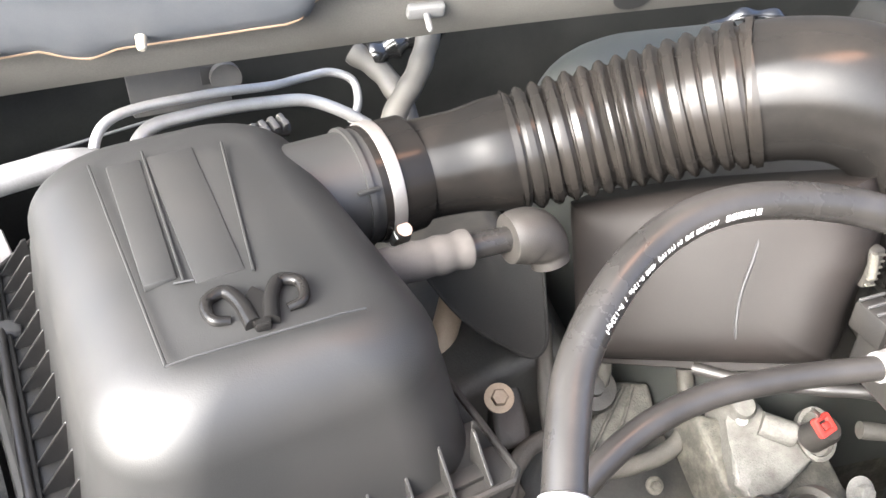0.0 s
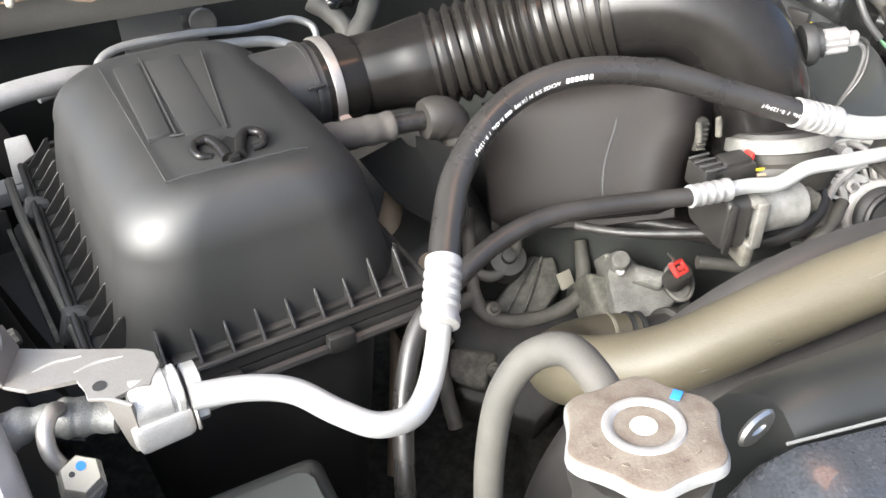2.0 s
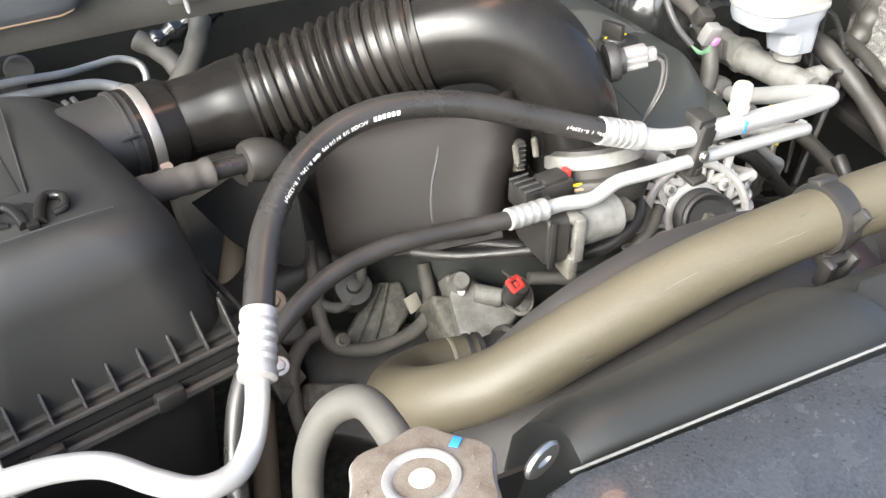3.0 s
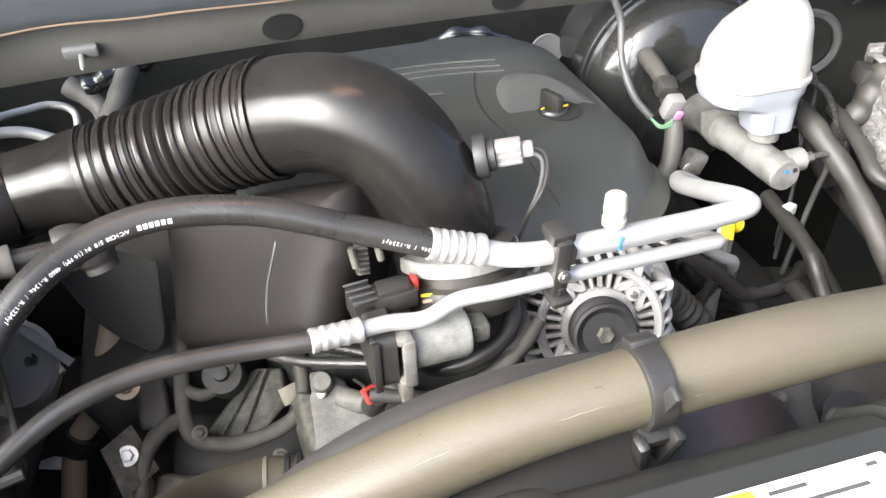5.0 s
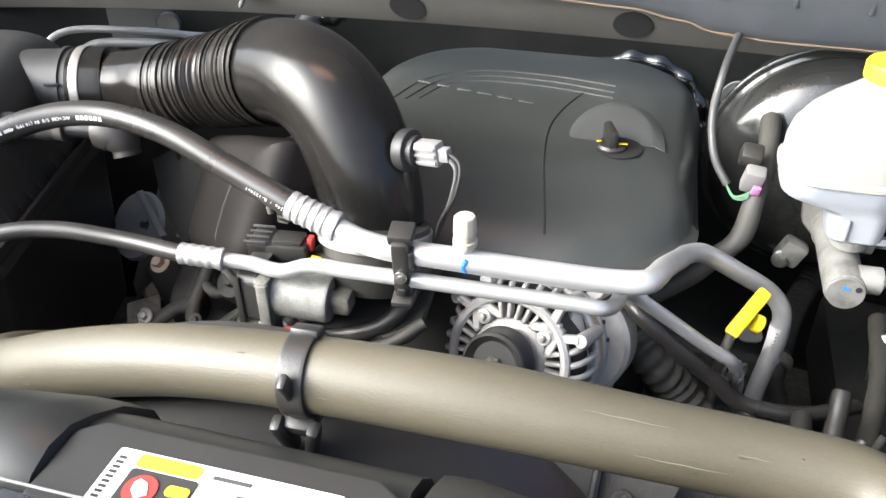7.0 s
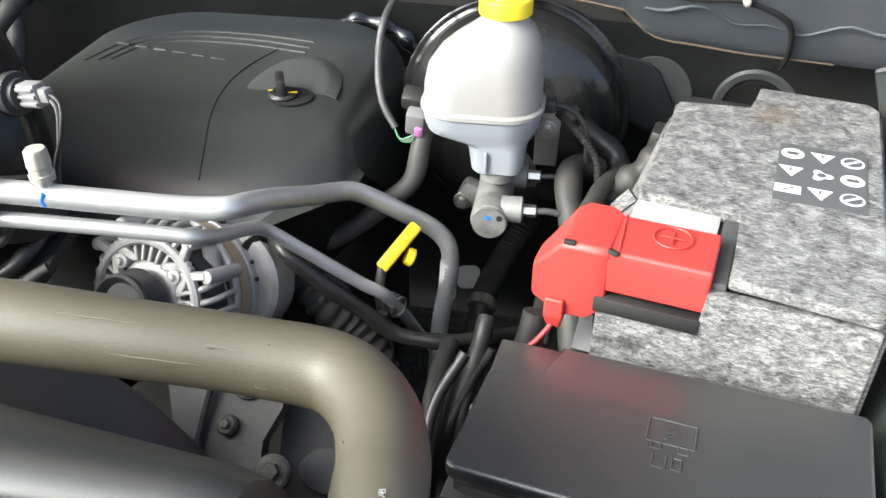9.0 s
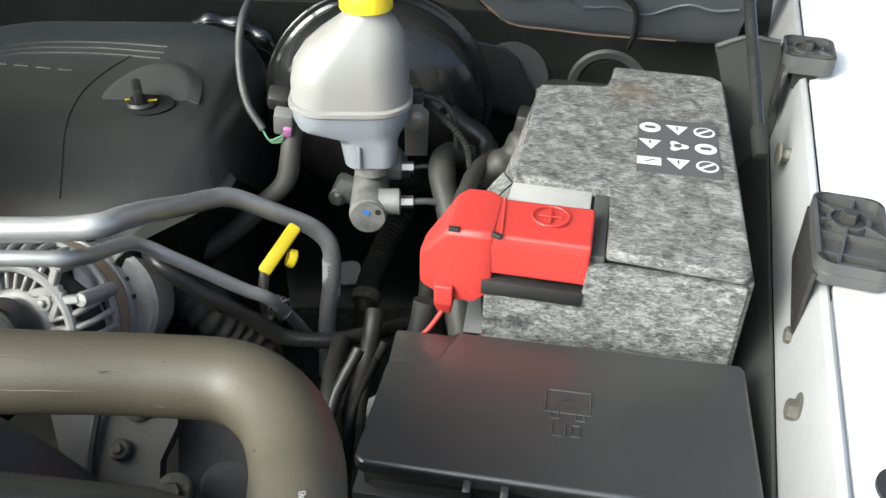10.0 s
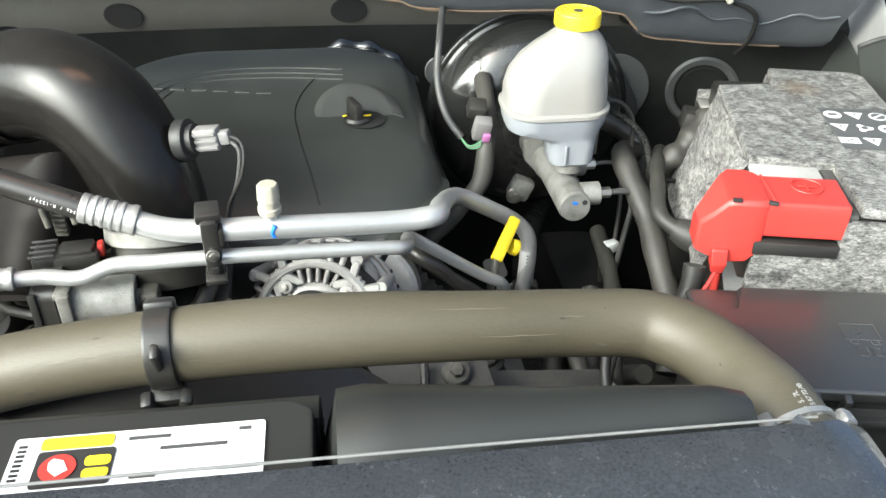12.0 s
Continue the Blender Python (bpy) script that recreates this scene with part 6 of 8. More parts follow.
# lower front accessories seen below the radiator hose
acc = thing("accessory_bracket", "dusty cast accessory bracket with bolts and a black plate", "bracket")
part("casting", loft([[(0.640, 0.300 + g, 1.055 - g), (0.700, 0.300 + g, 1.058 - g), (0.748, 0.288 + g, 1.052 - g), (0.752, 0.262 + g, 1.045 - g), (0.742, 0.240 + g, 1.030 - g), (0.744, 0.205 + g, 1.000 - g), (0.700, 0.200 + g, 1.000 - g), (0.672, 0.235 + g, 1.020 - g)] for g in (0, 0.012)]), M_DARK, acc, "dark dusty casting")
part("black_plate", loft([[(0.742, 0.300 + g, 1.030 - g), (0.86, 0.300 + g, 1.020 - g), (0.86, 0.215 + g, 0.960 - g), (0.752, 0.205 + g, 0.966 - g)] for g in (0, 0.005)]), M_DARK, acc)
part("plate_edge", sweep(spline([(0.752, 0.204, 0.968), (0.80, 0.209, 0.966), (0.86, 0.214, 0.962)], 6), 0.0022, 8), M_DIRTY, acc)
part("plate_hole", lathe([(0.020, 0), (0.021, 0.001), (0.019, 0.002)], 28, aim((0.790, 0.245, 0.998), (0, -0.6, 0.8)) @ Matrix.Diagonal((1.15, 0.85, 1, 1))), M_BLACKINK, acc)
part("rib", sweep(spline([(0.692, 0.283, 1.060), (0.690, 0.245, 1.034), (0.692, 0.210, 1.008)], 6), 0.004, 8), M_DARK, acc)
for x, y, z, r in ((0.720, 0.277, 1.052, 0.0065), (0.712, 0.246, 1.036, 0.0042), (0.756, 0.218, 1.022, 0.0070)):
    part("boss", lathe([(r * 2.0, -0.006), (r * 2.0, 0.001), (r * 1.7, 0.002)], 24, aim((x, y, z), (0, -0.6, 0.8))), M_DARK, acc)
    bolt((x, y - 0.001, z + 0.0015), (0, -0.6, 0.8), r, 0.006, True, M_DIRTY, acc)
part("lower_shell", pillow(0.34, 0.20, 0.20, 0.04, 0.02, pose(0.70, 0.32, 0.72)), M_DARK, acc)

# ---- brakes ----
booster = thing("brake_booster", "large glossy black brake booster", "brake booster")
bmx = aim((0.885, 0.745, 1.080), (0.0, -1, 0.06))
part("shell", lathe([(0.110, -0.07), (0.124, -0.06), (0.128, -0.02), (0.134, -0.015), (0.134, -0.006), (0.127, -0.002), (0.124, 0.012), (0.112, 0.030), (0.090, 0.042), (0.060, 0.048), (0.045, 0.052), (0.040, 0.062), (0.015, 0.063)], 64, bmx), M_BOOST, booster)
part("rim", lathe([(0.134, -0.014), (0.137, -0.012), (0.137, -0.006), (0.134, -0.004)], 64, bmx), M_BOOST, booster)
part("mounting_stem", lathe([(0.07, -0.24), (0.07, -0.07)], 24, bmx), M_BOOST, booster)
mc = thing("master_cylinder", "bare cast aluminium brake master cylinder", "master cylinder")
mx = aim((0.884, 0.502, 1.078), (0.0, 1, -0.035))
part("barrel", lathe([(0.012, -0.002), (0.0175, 0.0), (0.0185, 0.003), (0.0185, 0.10), (0.021, 0.105), (0.021, 0.16), (0.024, 0.17), (0.024, 0.186)], 32, mx), M_CAST, mc)
part("end_plug", lathe([(0.0165, -0.004), (0.0165, 0.0), (0.010, 0.0005)], 28, mx), M_CAST, mc)
part("end_hole", lathe([(0.003, -0.0046), (0.003, -0.0038)], 14, mx @ pose(-0.010, 0.006, 0)), M_BLACKINK, mc)
part("ink_mark", box((0.006, 0.0035, 0.0008), mx @ pose(0.001, 0.006, -0.0046, 0, 0, 15), 0.0002), M_BLUE, mc, "blue ink mark")
part("flange", prism([(-0.040, -0.024), (-0.020, -0.026), (0.010, -0.022), (0.030, 0.0), (0.034, 0.028), (0.018, 0.030), (-0.020, 0.020), (-0.036, 0.0)], 0.120, 0.132, mx, 0.003), M_CAST, mc, "cast mounting flange")
part("ear", box((0.028, 0.020, 0.030), pose(0.852, 0.626, 1.034, 0, 25), 0.006), M_CAST, mc)
bolt((0.843, 0.618, 1.028), (0, -1, 0.1), 0.006, 0.008, True, M_STEEL, mc)
bolt((0.930, 0.618, 1.122), (0, -1, 0.1), 0.006, 0.008, True, M_STEEL, mc)
part("bracket", prism([(-0.012, -0.03), (0.012, -0.03), (0.014, 0.03), (-0.012, 0.034)], 0, 0.003, aim((0.930, 0.622, 1.110), (0, -1, 0.05)), 0.001), M_ZINC, mc)
for y, z in ((0.579, 1.0880), (0.516, 1.0850)):
    part("outlet", lathe([(0.013, 0), (0.013, 0.020), (0.011, 0.021), (0.0085, 0.0215)], 24, aim((0.894, y, z), (1, 0.02, 0))), M_CAST, mc)
    part("line_nut", lathe([(0.0062, 0), (0.0062, 0.012), (0.0045, 0.013)], 6, aim((0.9155, y, z), (1, 0.02, 0))), M_STEEL, mc)
part("brake_line", tube([(0.926, 0.579, 1.088), (0.945, 0.579, 1.089), (0.958, 0.579, 1.085), (0.963, 0.579, 1.068), (0.965, 0.575, 1.02), (0.96, 0.57, 0.90)], 0.0026, 10, 10), M_MIDGREY, mc)
part("brake_line", tube([(0.926, 0.516, 1.085), (0.942, 0.517, 1.085), (0.954, 0.519, 1.080), (0.958, 0.522, 1.062), (0.958, 0.53, 1.02), (0.95, 0.54, 0.90)], 0.0034, 10, 10), M_MIDGREY, mc)

res = thing("brake_reservoir", "milky plastic brake fluid reservoir with yellow cap", "reservoir", (0.868, 0.568, 1.172))
def tank_ring(w, d, r, z, cx=0.0, cy=0.0):
    return [(x, y, z) for x, y in round_rect(w, d, r, 7, cx, cy)]


part("upper_shell", loft([tank_ring(0.112, 0.086, 0.034, 0.004), tank_ring(0.112, 0.086, 0.036, 0.022), tank_ring(0.108, 0.082, 0.038, 0.038, 0.001), tank_ring(0.096, 0.076, 0.036, 0.054, 0.006), tank_ring(0.080, 0.064, 0.031, 0.066, 0.0115), tank_ring(0.058, 0.050, 0.024, 0.077, 0.0165), tank_ring(0.044, 0.043, 0.0210, 0.083, 0.0175), tank_ring(0.0395, 0.0395, 0.0196, 0.092, 0.0175)]), M_TANK, res)
part("seam_band", loft([tank_ring(0.114, 0.088, 0.035, -0.002), tank_ring(0.119, 0.093, 0.037, -0.001), tank_ring(0.119, 0.093, 0.037, 0.003), tank_ring(0.114, 0.088, 0.035, 0.005)]), M_TANK, res)
part("lower_shell", loft([tank_ring(0.046, 0.040, 0.012, -0.060, 0.018, -0.016), tank_ring(0.050, 0.044, 0.014, -0.058, 0.018, -0.016), tank_ring(0.056, 0.050, 0.016, -0.034, 0.017, -0.013), tank_ring(0.066, 0.058, 0.022, -0.029, 0.014, -0.010), tank_ring(0.106, 0.080, 0.032, -0.022), tank_ring(0.112, 0.086, 0.034, -0.014), tank_ring(0.114, 0.088, 0.035, -0.003)]), M_FLUID, res, "lower half tinted by brake fluid")
part("rib", box((0.003, 0.003, 0.022), pose(0.008, -0.040, -0.045), 0.001), M_FLUID, res)
capm = pose(0.0175, 0, 0.088) @ Matrix.Diagonal((0.90, 0.90, 1, 1))
yc = part("cap", lathe([(0.0255, 0), (0.0268, 0.001), (0.0268, 0.013), (0.0255, 0.0150), (0.0225, 0.0150), (0.0220, 0.0142), (0.0150, 0.0142), (0.0145, 0.0150), (0.008, 0.0150)], 72, capm, wave=lambda a: 1 + 0.012 * (math.sin(24 * a) > 0)), M_YELLOW, res, "bright yellow screw cap")
for k in range(14):
    part("print_bar", box((0.0030, 0.0016, 0.0003), capm @ Matrix.Rotation(2 * math.pi * k / 14, 4, "Z") @ pose(0.0188, 0, 0.0144, 0, 0, 90), 0), M_MIDGREY, yc, flat=True)
part("symbol_ring", lathe([(0.0058, 0.0151), (0.0058, 0.0154), (0.0045, 0.0154)], 24, capm), M_MIDGREY, yc, flat=True)
part("level_plug", box((0.016, 0.014, 0.014), pose(0.062, 0.016, -0.006), 0.003), M_BLACKINK, res, "black level sensor plug")
part("level_wire", tube([(0.068, 0.018, -0.006), (0.085, 0.02, -0.012), (0.100, 0.018, -0.030), (0.104, 0.015, -0.08)], 0.0028, 10, 8), M_PLASTIC, res)
part("neck_stub", lathe([(0.017, -0.072), (0.017, -0.058)], 24, pose(0.018, -0.016, 0)), M_CAST, res)

# plug with its lead hanging from the hood
lead = thing("hood_lead", "grey lead hanging from the hood to a plug", "cable")
part("sleeve", tube([hood_point(0.767, 0.048, 0.016), (0.752, 0.660, 1.215), (0.748, 0.640, 1.175), (0.756, 0.618, 1.140), (0.772, 0.604, 1.118)], 0.0042, 10, 10), M_MIDGREY, lead)
for k, mt in enumerate((M_GREEN, M_GREYCONN, M_GREEN)):
    part("wire", tube([(0.771, 0.604, 1.118), (0.780, 0.596 - 0.002 * k, 1.108 + 0.002 * k), (0.792, 0.592, 1.111 + 0.003 * k), (0.794, 0.594, 1.118)], 0.0011, 6, 6), mt, lead)
part("plug", box((0.020, 0.016, 0.028), pose(0.795, 0.600, 1.130, 20, 8), 0.003), M_GREYCONN, lead, "grey plug housing")
part("seal", box((0.009, 0.005, 0.012), pose(0.799, 0.591, 1.122, 20, 8), 0.002), M_PURPLE, lead, "purple seals")
part("socket", box((0.022, 0.020, 0.020), pose(0.790, 0.612, 1.150, 30, 8), 0.004), M_PLASTIC, lead)
harness([(0.812, 0.70, 1.15), (0.808, 0.640, 1.135), (0.801, 0.602, 1.110), (0.793, 0.585, 1.068), (0.771, 0.570, 1.050), (0.744, 0.552, 1.030), (0.710, 0.537, 1.014), (0.672, 0.532, 1.020), (0.648, 0.532, 1.046), (0.63, 0.54, 1.07)], 0.0108, M_GREYHOSE, "dusty grey rubber vacuum hose to the brake booster", "vacuum_hose")

# dipstick
dip = thing("dipstick", "yellow plastic dipstick handle on a thin tube", "dipstick")
dtop, dlow = V(0.814, 0.489, 1.072), V(0.789, 0.453, 1.048)
dm = aim((dtop + dlow) / 2, dtop - dlow, 35)
part("handle", box((0.013, 0.009, 0.056), dm, 0.003), M_YELLOW, dip)
part("handle_boss", lathe([(0.008, 0), (0.009, 0.003), (0.009, 0.007), (0.005, 0.009)], 20, aim((0.808, 0.472, 1.050), (0.8, 0.1, -0.4))), M_YELLOW, dip)
part("tube", tube([(0.789, 0.453, 1.048), (0.786, 0.450, 1.030), (0.784, 0.455, 1.005), (0.786, 0.47, 0.95), (0.784, 0.50, 0.85)], 0.0048, 8, 12), M_STEEL, dip)
for k in range(4):
    part("print_bar", box((0.0016, 0.0005, 0.005), dm @ pose(0, -0.0046, 0.016 - 0.009 * k), 0), M_BROWN, dip, flat=True)

# hoses and looms between engine and booster
harness([(0.668, 0.475, 1.075), (0.699, 0.428, 1.078), (0.712, 0.420, 1.072), (0.744, 0.418, 1.044), (0.779, 0.424, 1.013), (0.805, 0.427, 0.989), (0.850, 0.430, 0.982), (0.890, 0.450, 0.975), (0.92, 0.48, 0.96)], 0.0078, M_RUBBER, "black rubber hose running under the aluminium pipes", "rubber_hose")
harness([(0.672, 0.530, 1.020), (0.703, 0.474, 1.004), (0.728, 0.462, 0.984), (0.750, 0.464, 0.960), (0.778, 0.455, 0.924), (0.79, 0.45, 0.88)], 0.0185, M_GREYHOSE, "dusty grey ribbed duct beside the alternator", "ribbed_duct", 18)
harness([(0.660, 0.560, 1.00), (0.715, 0.520, 0.965), (0.735, 0.500, 0.93), (0.75, 0.49, 0.88)], 0.016, M_GREYHOSE, "dusty grey hose behind the alternator", "rubber_hose")
harness([(0.935, 0.80, 0.93), (0.900, 0.74, 0.905), (0.880, 0.685, 0.890), (0.872, 0.650, 0.885), (0.868, 0.630, 0.880)], 0.0150, M_MATTE, "black corrugated plastic cable conduit", "corrugated_conduit", 26)
part_conduit = thing("conduit_clamp", "black clamp round the conduit", "clamp")
part("band", lathe([(0.017, 0), (0.0185, 0.002), (0.0185, 0.012), (0.017, 0.014)], 24, aim((0.869, 0.632, 0.881), (-0.15, -0.9, -0.35))), M_DIRTY, part_conduit)
harness([(0.868, 0.632, 0.880), (0.866, 0.600, 0.868), (0.868, 0.545, 0.880), (0.872, 0.49, 0.90), (0.862, 0.44, 0.88), (0.85, 0.38, 0.83)], 0.013, M_PLASTIC, "thick black cable below the conduit")
# made-up plates standing in for pale patches deep between the parts
for x, y, z, w, d in ((0.842, 0.70, 0.86, 0.03, 0.035), (0.835, 0.54, 0.82, 0.03, 0.04), (0.885, 0.47, 0.82, 0.03, 0.05)):
    tagged(part("pale_patch_plate", prism(round_rect(w, d, 0.008), 0, 0.003, pose(x, y, z, 20, 0, 10), 0.001), M_PALE), "added pale plate filling a light patch deep beside the engine", "heat shield")
harness([(0.95, 0.60, 0.98), (0.94, 0.50, 0.97), (0.92, 0.42, 0.96), (0.90, 0.36, 0.96), (0.91, 0.31, 1.00)], 0.010, M_DARK, "dusty black cable loom beside the battery")
harness([(0.985, 0.61, 1.085), (0.960, 0.580, 1.100), (0.957, 0.545, 1.093), (0.968, 0.498, 1.062), (0.969, 0.446, 1.030), (0.975, 0.40, 0.985), (0.96, 0.36, 0.95)], 0.0135, M_DARK, "thick dusty hose running down beside the battery", "dusty_hose")
harness([(1.015, 0.60, 1.09), (0.992, 0.550, 1.102), (0.974, 0.495, 1.098), (0.966, 0.458, 1.086), (0.982, 0.438, 1.078), (1.000, 0.428, 1.072)], 0.0085, M_DARK, "dusty cable bundle bending towards the battery")
cab = thing("cable_boot", "flared dusty rubber boot on a battery cable", "cable boot")
part("boot", sweep(spline([(0.976, 0.443, 1.080), (0.992, 0.432, 1.075), (1.008, 0.424, 1.070), (1.020, 0.418, 1.064)], 6), lambda q: 0.0095 + 0.0075 * math.sin(math.pi * min(1, 0.1 + q)), 16), M_DARK, cab)
part("wire", tube([(1.016, 0.420, 1.066), (1.008, 0.395, 1.062), (0.990, 0.360, 1.050), (0.972, 0.325, 1.03)], 0.0042, 8, 10), M_RED, cab, "red battery wire")
tb = thing("terminal_boot", "crumpled dusty black boot under the negative terminal", "cable boot")
part("boot", sweep(spline([(1.062, 0.580, 1.140), (1.046, 0.570, 1.130), (1.026, 0.562, 1.112), (1.005, 0.556, 1.095), (0.990, 0.560, 1.075)], 8), lambda q: 0.017 - 0.006 * q + 0.0022 * math.sin(23 * q), 18), M_DARK, tb)
part("wire", tube([(1.052, 0.552, 1.142), (1.056, 0.532, 1.122), (1.036, 0.524, 1.098), (1.006, 0.532, 1.086), (0.985, 0.545, 1.090)], 0.0026, 10, 8), M_MATTE, tb, "thin black wire loop")
harness([(0.940, 0.60, 1.150), (0.966, 0.571, 1.139), (0.981, 0.566, 1.120), (0.985, 0.555, 1.100), (0.989, 0.545, 1.080), (0.98, 0.53, 1.05)], 0.0036, M_MATTE, "thin spiral-wrapped wire from the brake booster", "wrapped_wire", 40)
harness([(0.965, 0.68, 1.10), (1.01, 0.66, 1.07), (1.00, 0.60, 1.04), (0.985, 0.54, 1.03)], 0.012, M_RUBBER, "black heater hose behind the battery", "heater_hose")
harness([(0.86, 0.42, 0.99), (0.855, 0.36, 0.99), (0.86, 0.30, 0.97), (0.85, 0.24, 0.93)], 0.009, M_PLASTIC, "black cable loom beside the fuse box")
harness([(0.885, 0.33, 1.06), (0.865, 0.30, 1.03), (0.86, 0.26, 1.00)], 0.005, M_PLASTIC, "thin black cable beside the fuse box")
harness([(0.892, 0.44, 1.01), (0.885, 0.40, 0.985), (0.872, 0.35, 0.965), (0.868, 0.31, 0.95), (0.872, 0.27, 0.93)], 0.0090, M_PLASTIC, "black cable loom dropping beside the fuse box")
harness([(0.905, 0.35, 1.05), (0.890, 0.33, 1.02), (0.884, 0.30, 0.99), (0.880, 0.26, 0.95)], 0.0035, M_MATTE, "thin black wire beside the fuse box")
harness([(0.898, 0.34, 1.04), (0.878, 0.315, 1.00), (0.872, 0.285, 0.96)], 0.0030, M_MATTE, "thin black wire beside the fuse box")
for x, y, z, w, h, r in ((0.900, 0.335, 0.955, 0.030, 0.075, 12), (0.870, 0.305, 0.930, 0.022, 0.060, -8), (0.845, 0.360, 0.930, 0.020, 0.050, 20)):
    tagged(part("body_bracket", prism([(-w / 2, -h / 2), (w / 2, -h / 2 + 0.008), (w / 2 - 0.004, h / 2), (-w / 2 + 0.006, h / 2 - 0.006)], 0, 0.003, pose(x, y, z, 38, 0, r), 0.001), M_LIGHTGREY), "pale grey steel bracket seen between the cables", "bracket")
wc = thing("white_plug", "small white wiring plug", "wiring plug", (0.956, 0.563, 0.980), 20)
part("body", box((0.018, 0.012, 0.014), None, 0.002), M_WHITE, wc)
part("wire", tube([(-0.006, 0, -0.006), (-0.012, 0, -0.02), (-0.01, 0.0, -0.05)], 0.002, 6, 8), M_PLASTIC, wc)

# added panel, unseen itself: keeps the lit floor from showing through gaps
tagged(part("underside_blocker", box((1.96, 1.36, 0.01), pose(CX, 0.29, 0.58), 0.002), M_DIRTY), "added dark panel hiding the bright floor under the engine bay", "panel", kind="structure")

def sheet_mesh(rows, thick):
    """A thick skin through a grid of points, as a bmesh."""
    bm = bmesh.new()
    vs = [[bm.verts.new(p) for p in row] for row in rows]
    for a, b in zip(vs, vs[1:]):
        for k in range(len(a) - 1):
            bm.faces.new((a[k], a[k + 1], b[k + 1], b[k]))
    bmesh.ops.recalc_face_normals(bm, faces=bm.faces)
    bmesh.ops.solidify(bm, geom=bm.faces[:], thickness=thick)
    return bm


# ---- battery ----
BX, BY, BZ = 1.155, 0.259, 1.194
bat = thing("battery", "car battery in a grey felt jacket", "battery", (BX, BY, BZ), -13)
bw, bl = 0.178, 0.318
case = part("case", box((bw - 0.022, bl - 0.016, 0.185), pose(-bw / 2, bl / 2, -0.105), 0.006), M_PLASTIC, bat, "black battery case")
part("case_top", box((0.062, 0.050, 0.004), pose(-0.141, 0.062, -0.009), 0.001), M_PALE, bat, "pale grey top of the battery")
part("case_rim", box((0.012, 0.085, 0.010), pose(-0.102, 0.044, -0.013), 0.002), M_MIDGREY, bat, "dark raised rim")
part("case_ledge", box((0.072, 0.012, 0.012), pose(-0.144, -0.002, -0.041), 0.001), M_PLASTIC, bat, "dark grey ledge under the cover")
part("jacket_top", prism([(-0.096, 0.000), (-0.004, -0.008), (0.0, -0.002), (-0.001, bl - 0.012), (-0.010, bl), (-0.104, bl + 0.002), (-0.106, 0.268), (-0.170, 0.262), (-0.172, 0.086), (-0.095, 0.084)], -0.010, 0.0, None, 0.0025), M_FELT, bat, "grey felt top panel")
part("jacket_front", prism([(-bw, -0.20), (0.0, -0.20), (0.0, -0.014), (-0.107, -0.013), (-0.109, -0.048), (-bw, -0.040)], -0.004, 0.006, pose(0, 0, 0, 90), 0.002), M_FELT, bat, "grey felt front panel")
part("jacket_side", prism([(0.0, -0.20), (bl, -0.20), (bl, -0.010), (0.0, -0.012)], -0.006, 0.004, pose(0, 0, 0) @ Matrix.Rotation(math.pi / 2, 4, "Z") @ Matrix.Rotation(math.pi / 2, 4, "X"), 0.002), M_FELT, bat, "grey felt side panel")
part("jacket_left", sheet_mesh([[(-0.170 - 0.030 * u - 0.006 * u * u + 0.004 * math.sin(2.2 * v * math.pi), 0.088 + (0.174 + 0.012 * u) * v - 0.010 * u * (1 - v), -0.004 - 0.120 * u) for v in (k / 12 for k in range(13))] for u in (j / 8 for j in range(9))], 0.008), M_FELT, bat, "grey felt side panel, bent outwards")
part("jacket_curl", sweep(spline([(-0.176, 0.090, -0.006), (-0.188, 0.084, -0.020), (-0.196, 0.084, -0.040), (-0.190, 0.092, -0.056)], 6), lambda q: 0.008 - 0.003 * q, 10, squash=0.6), M_FELT, bat, "curled felt edge")
part("jacket_back", prism([(-bw, -0.20), (0.0, -0.20), (0.0, -0.008), (-0.105, -0.008), (-0.105, -0.03), (-bw, -0.03)], -0.004, 0.006, pose(0, bl, 0, 90), 0.002), M_FELT, bat)
stick = part("sticker", prism(round_rect(0.066, 0.096, 0.002, 3, -0.046, 0.161), 0.0004, 0.0010, None, 0), M_LABELGREY, bat, "dark sticker with white safety symbols")
kinds = ("disc", "wedge", "ring", "wedge", "flower", "disc", "cell", "wedge", "ring")
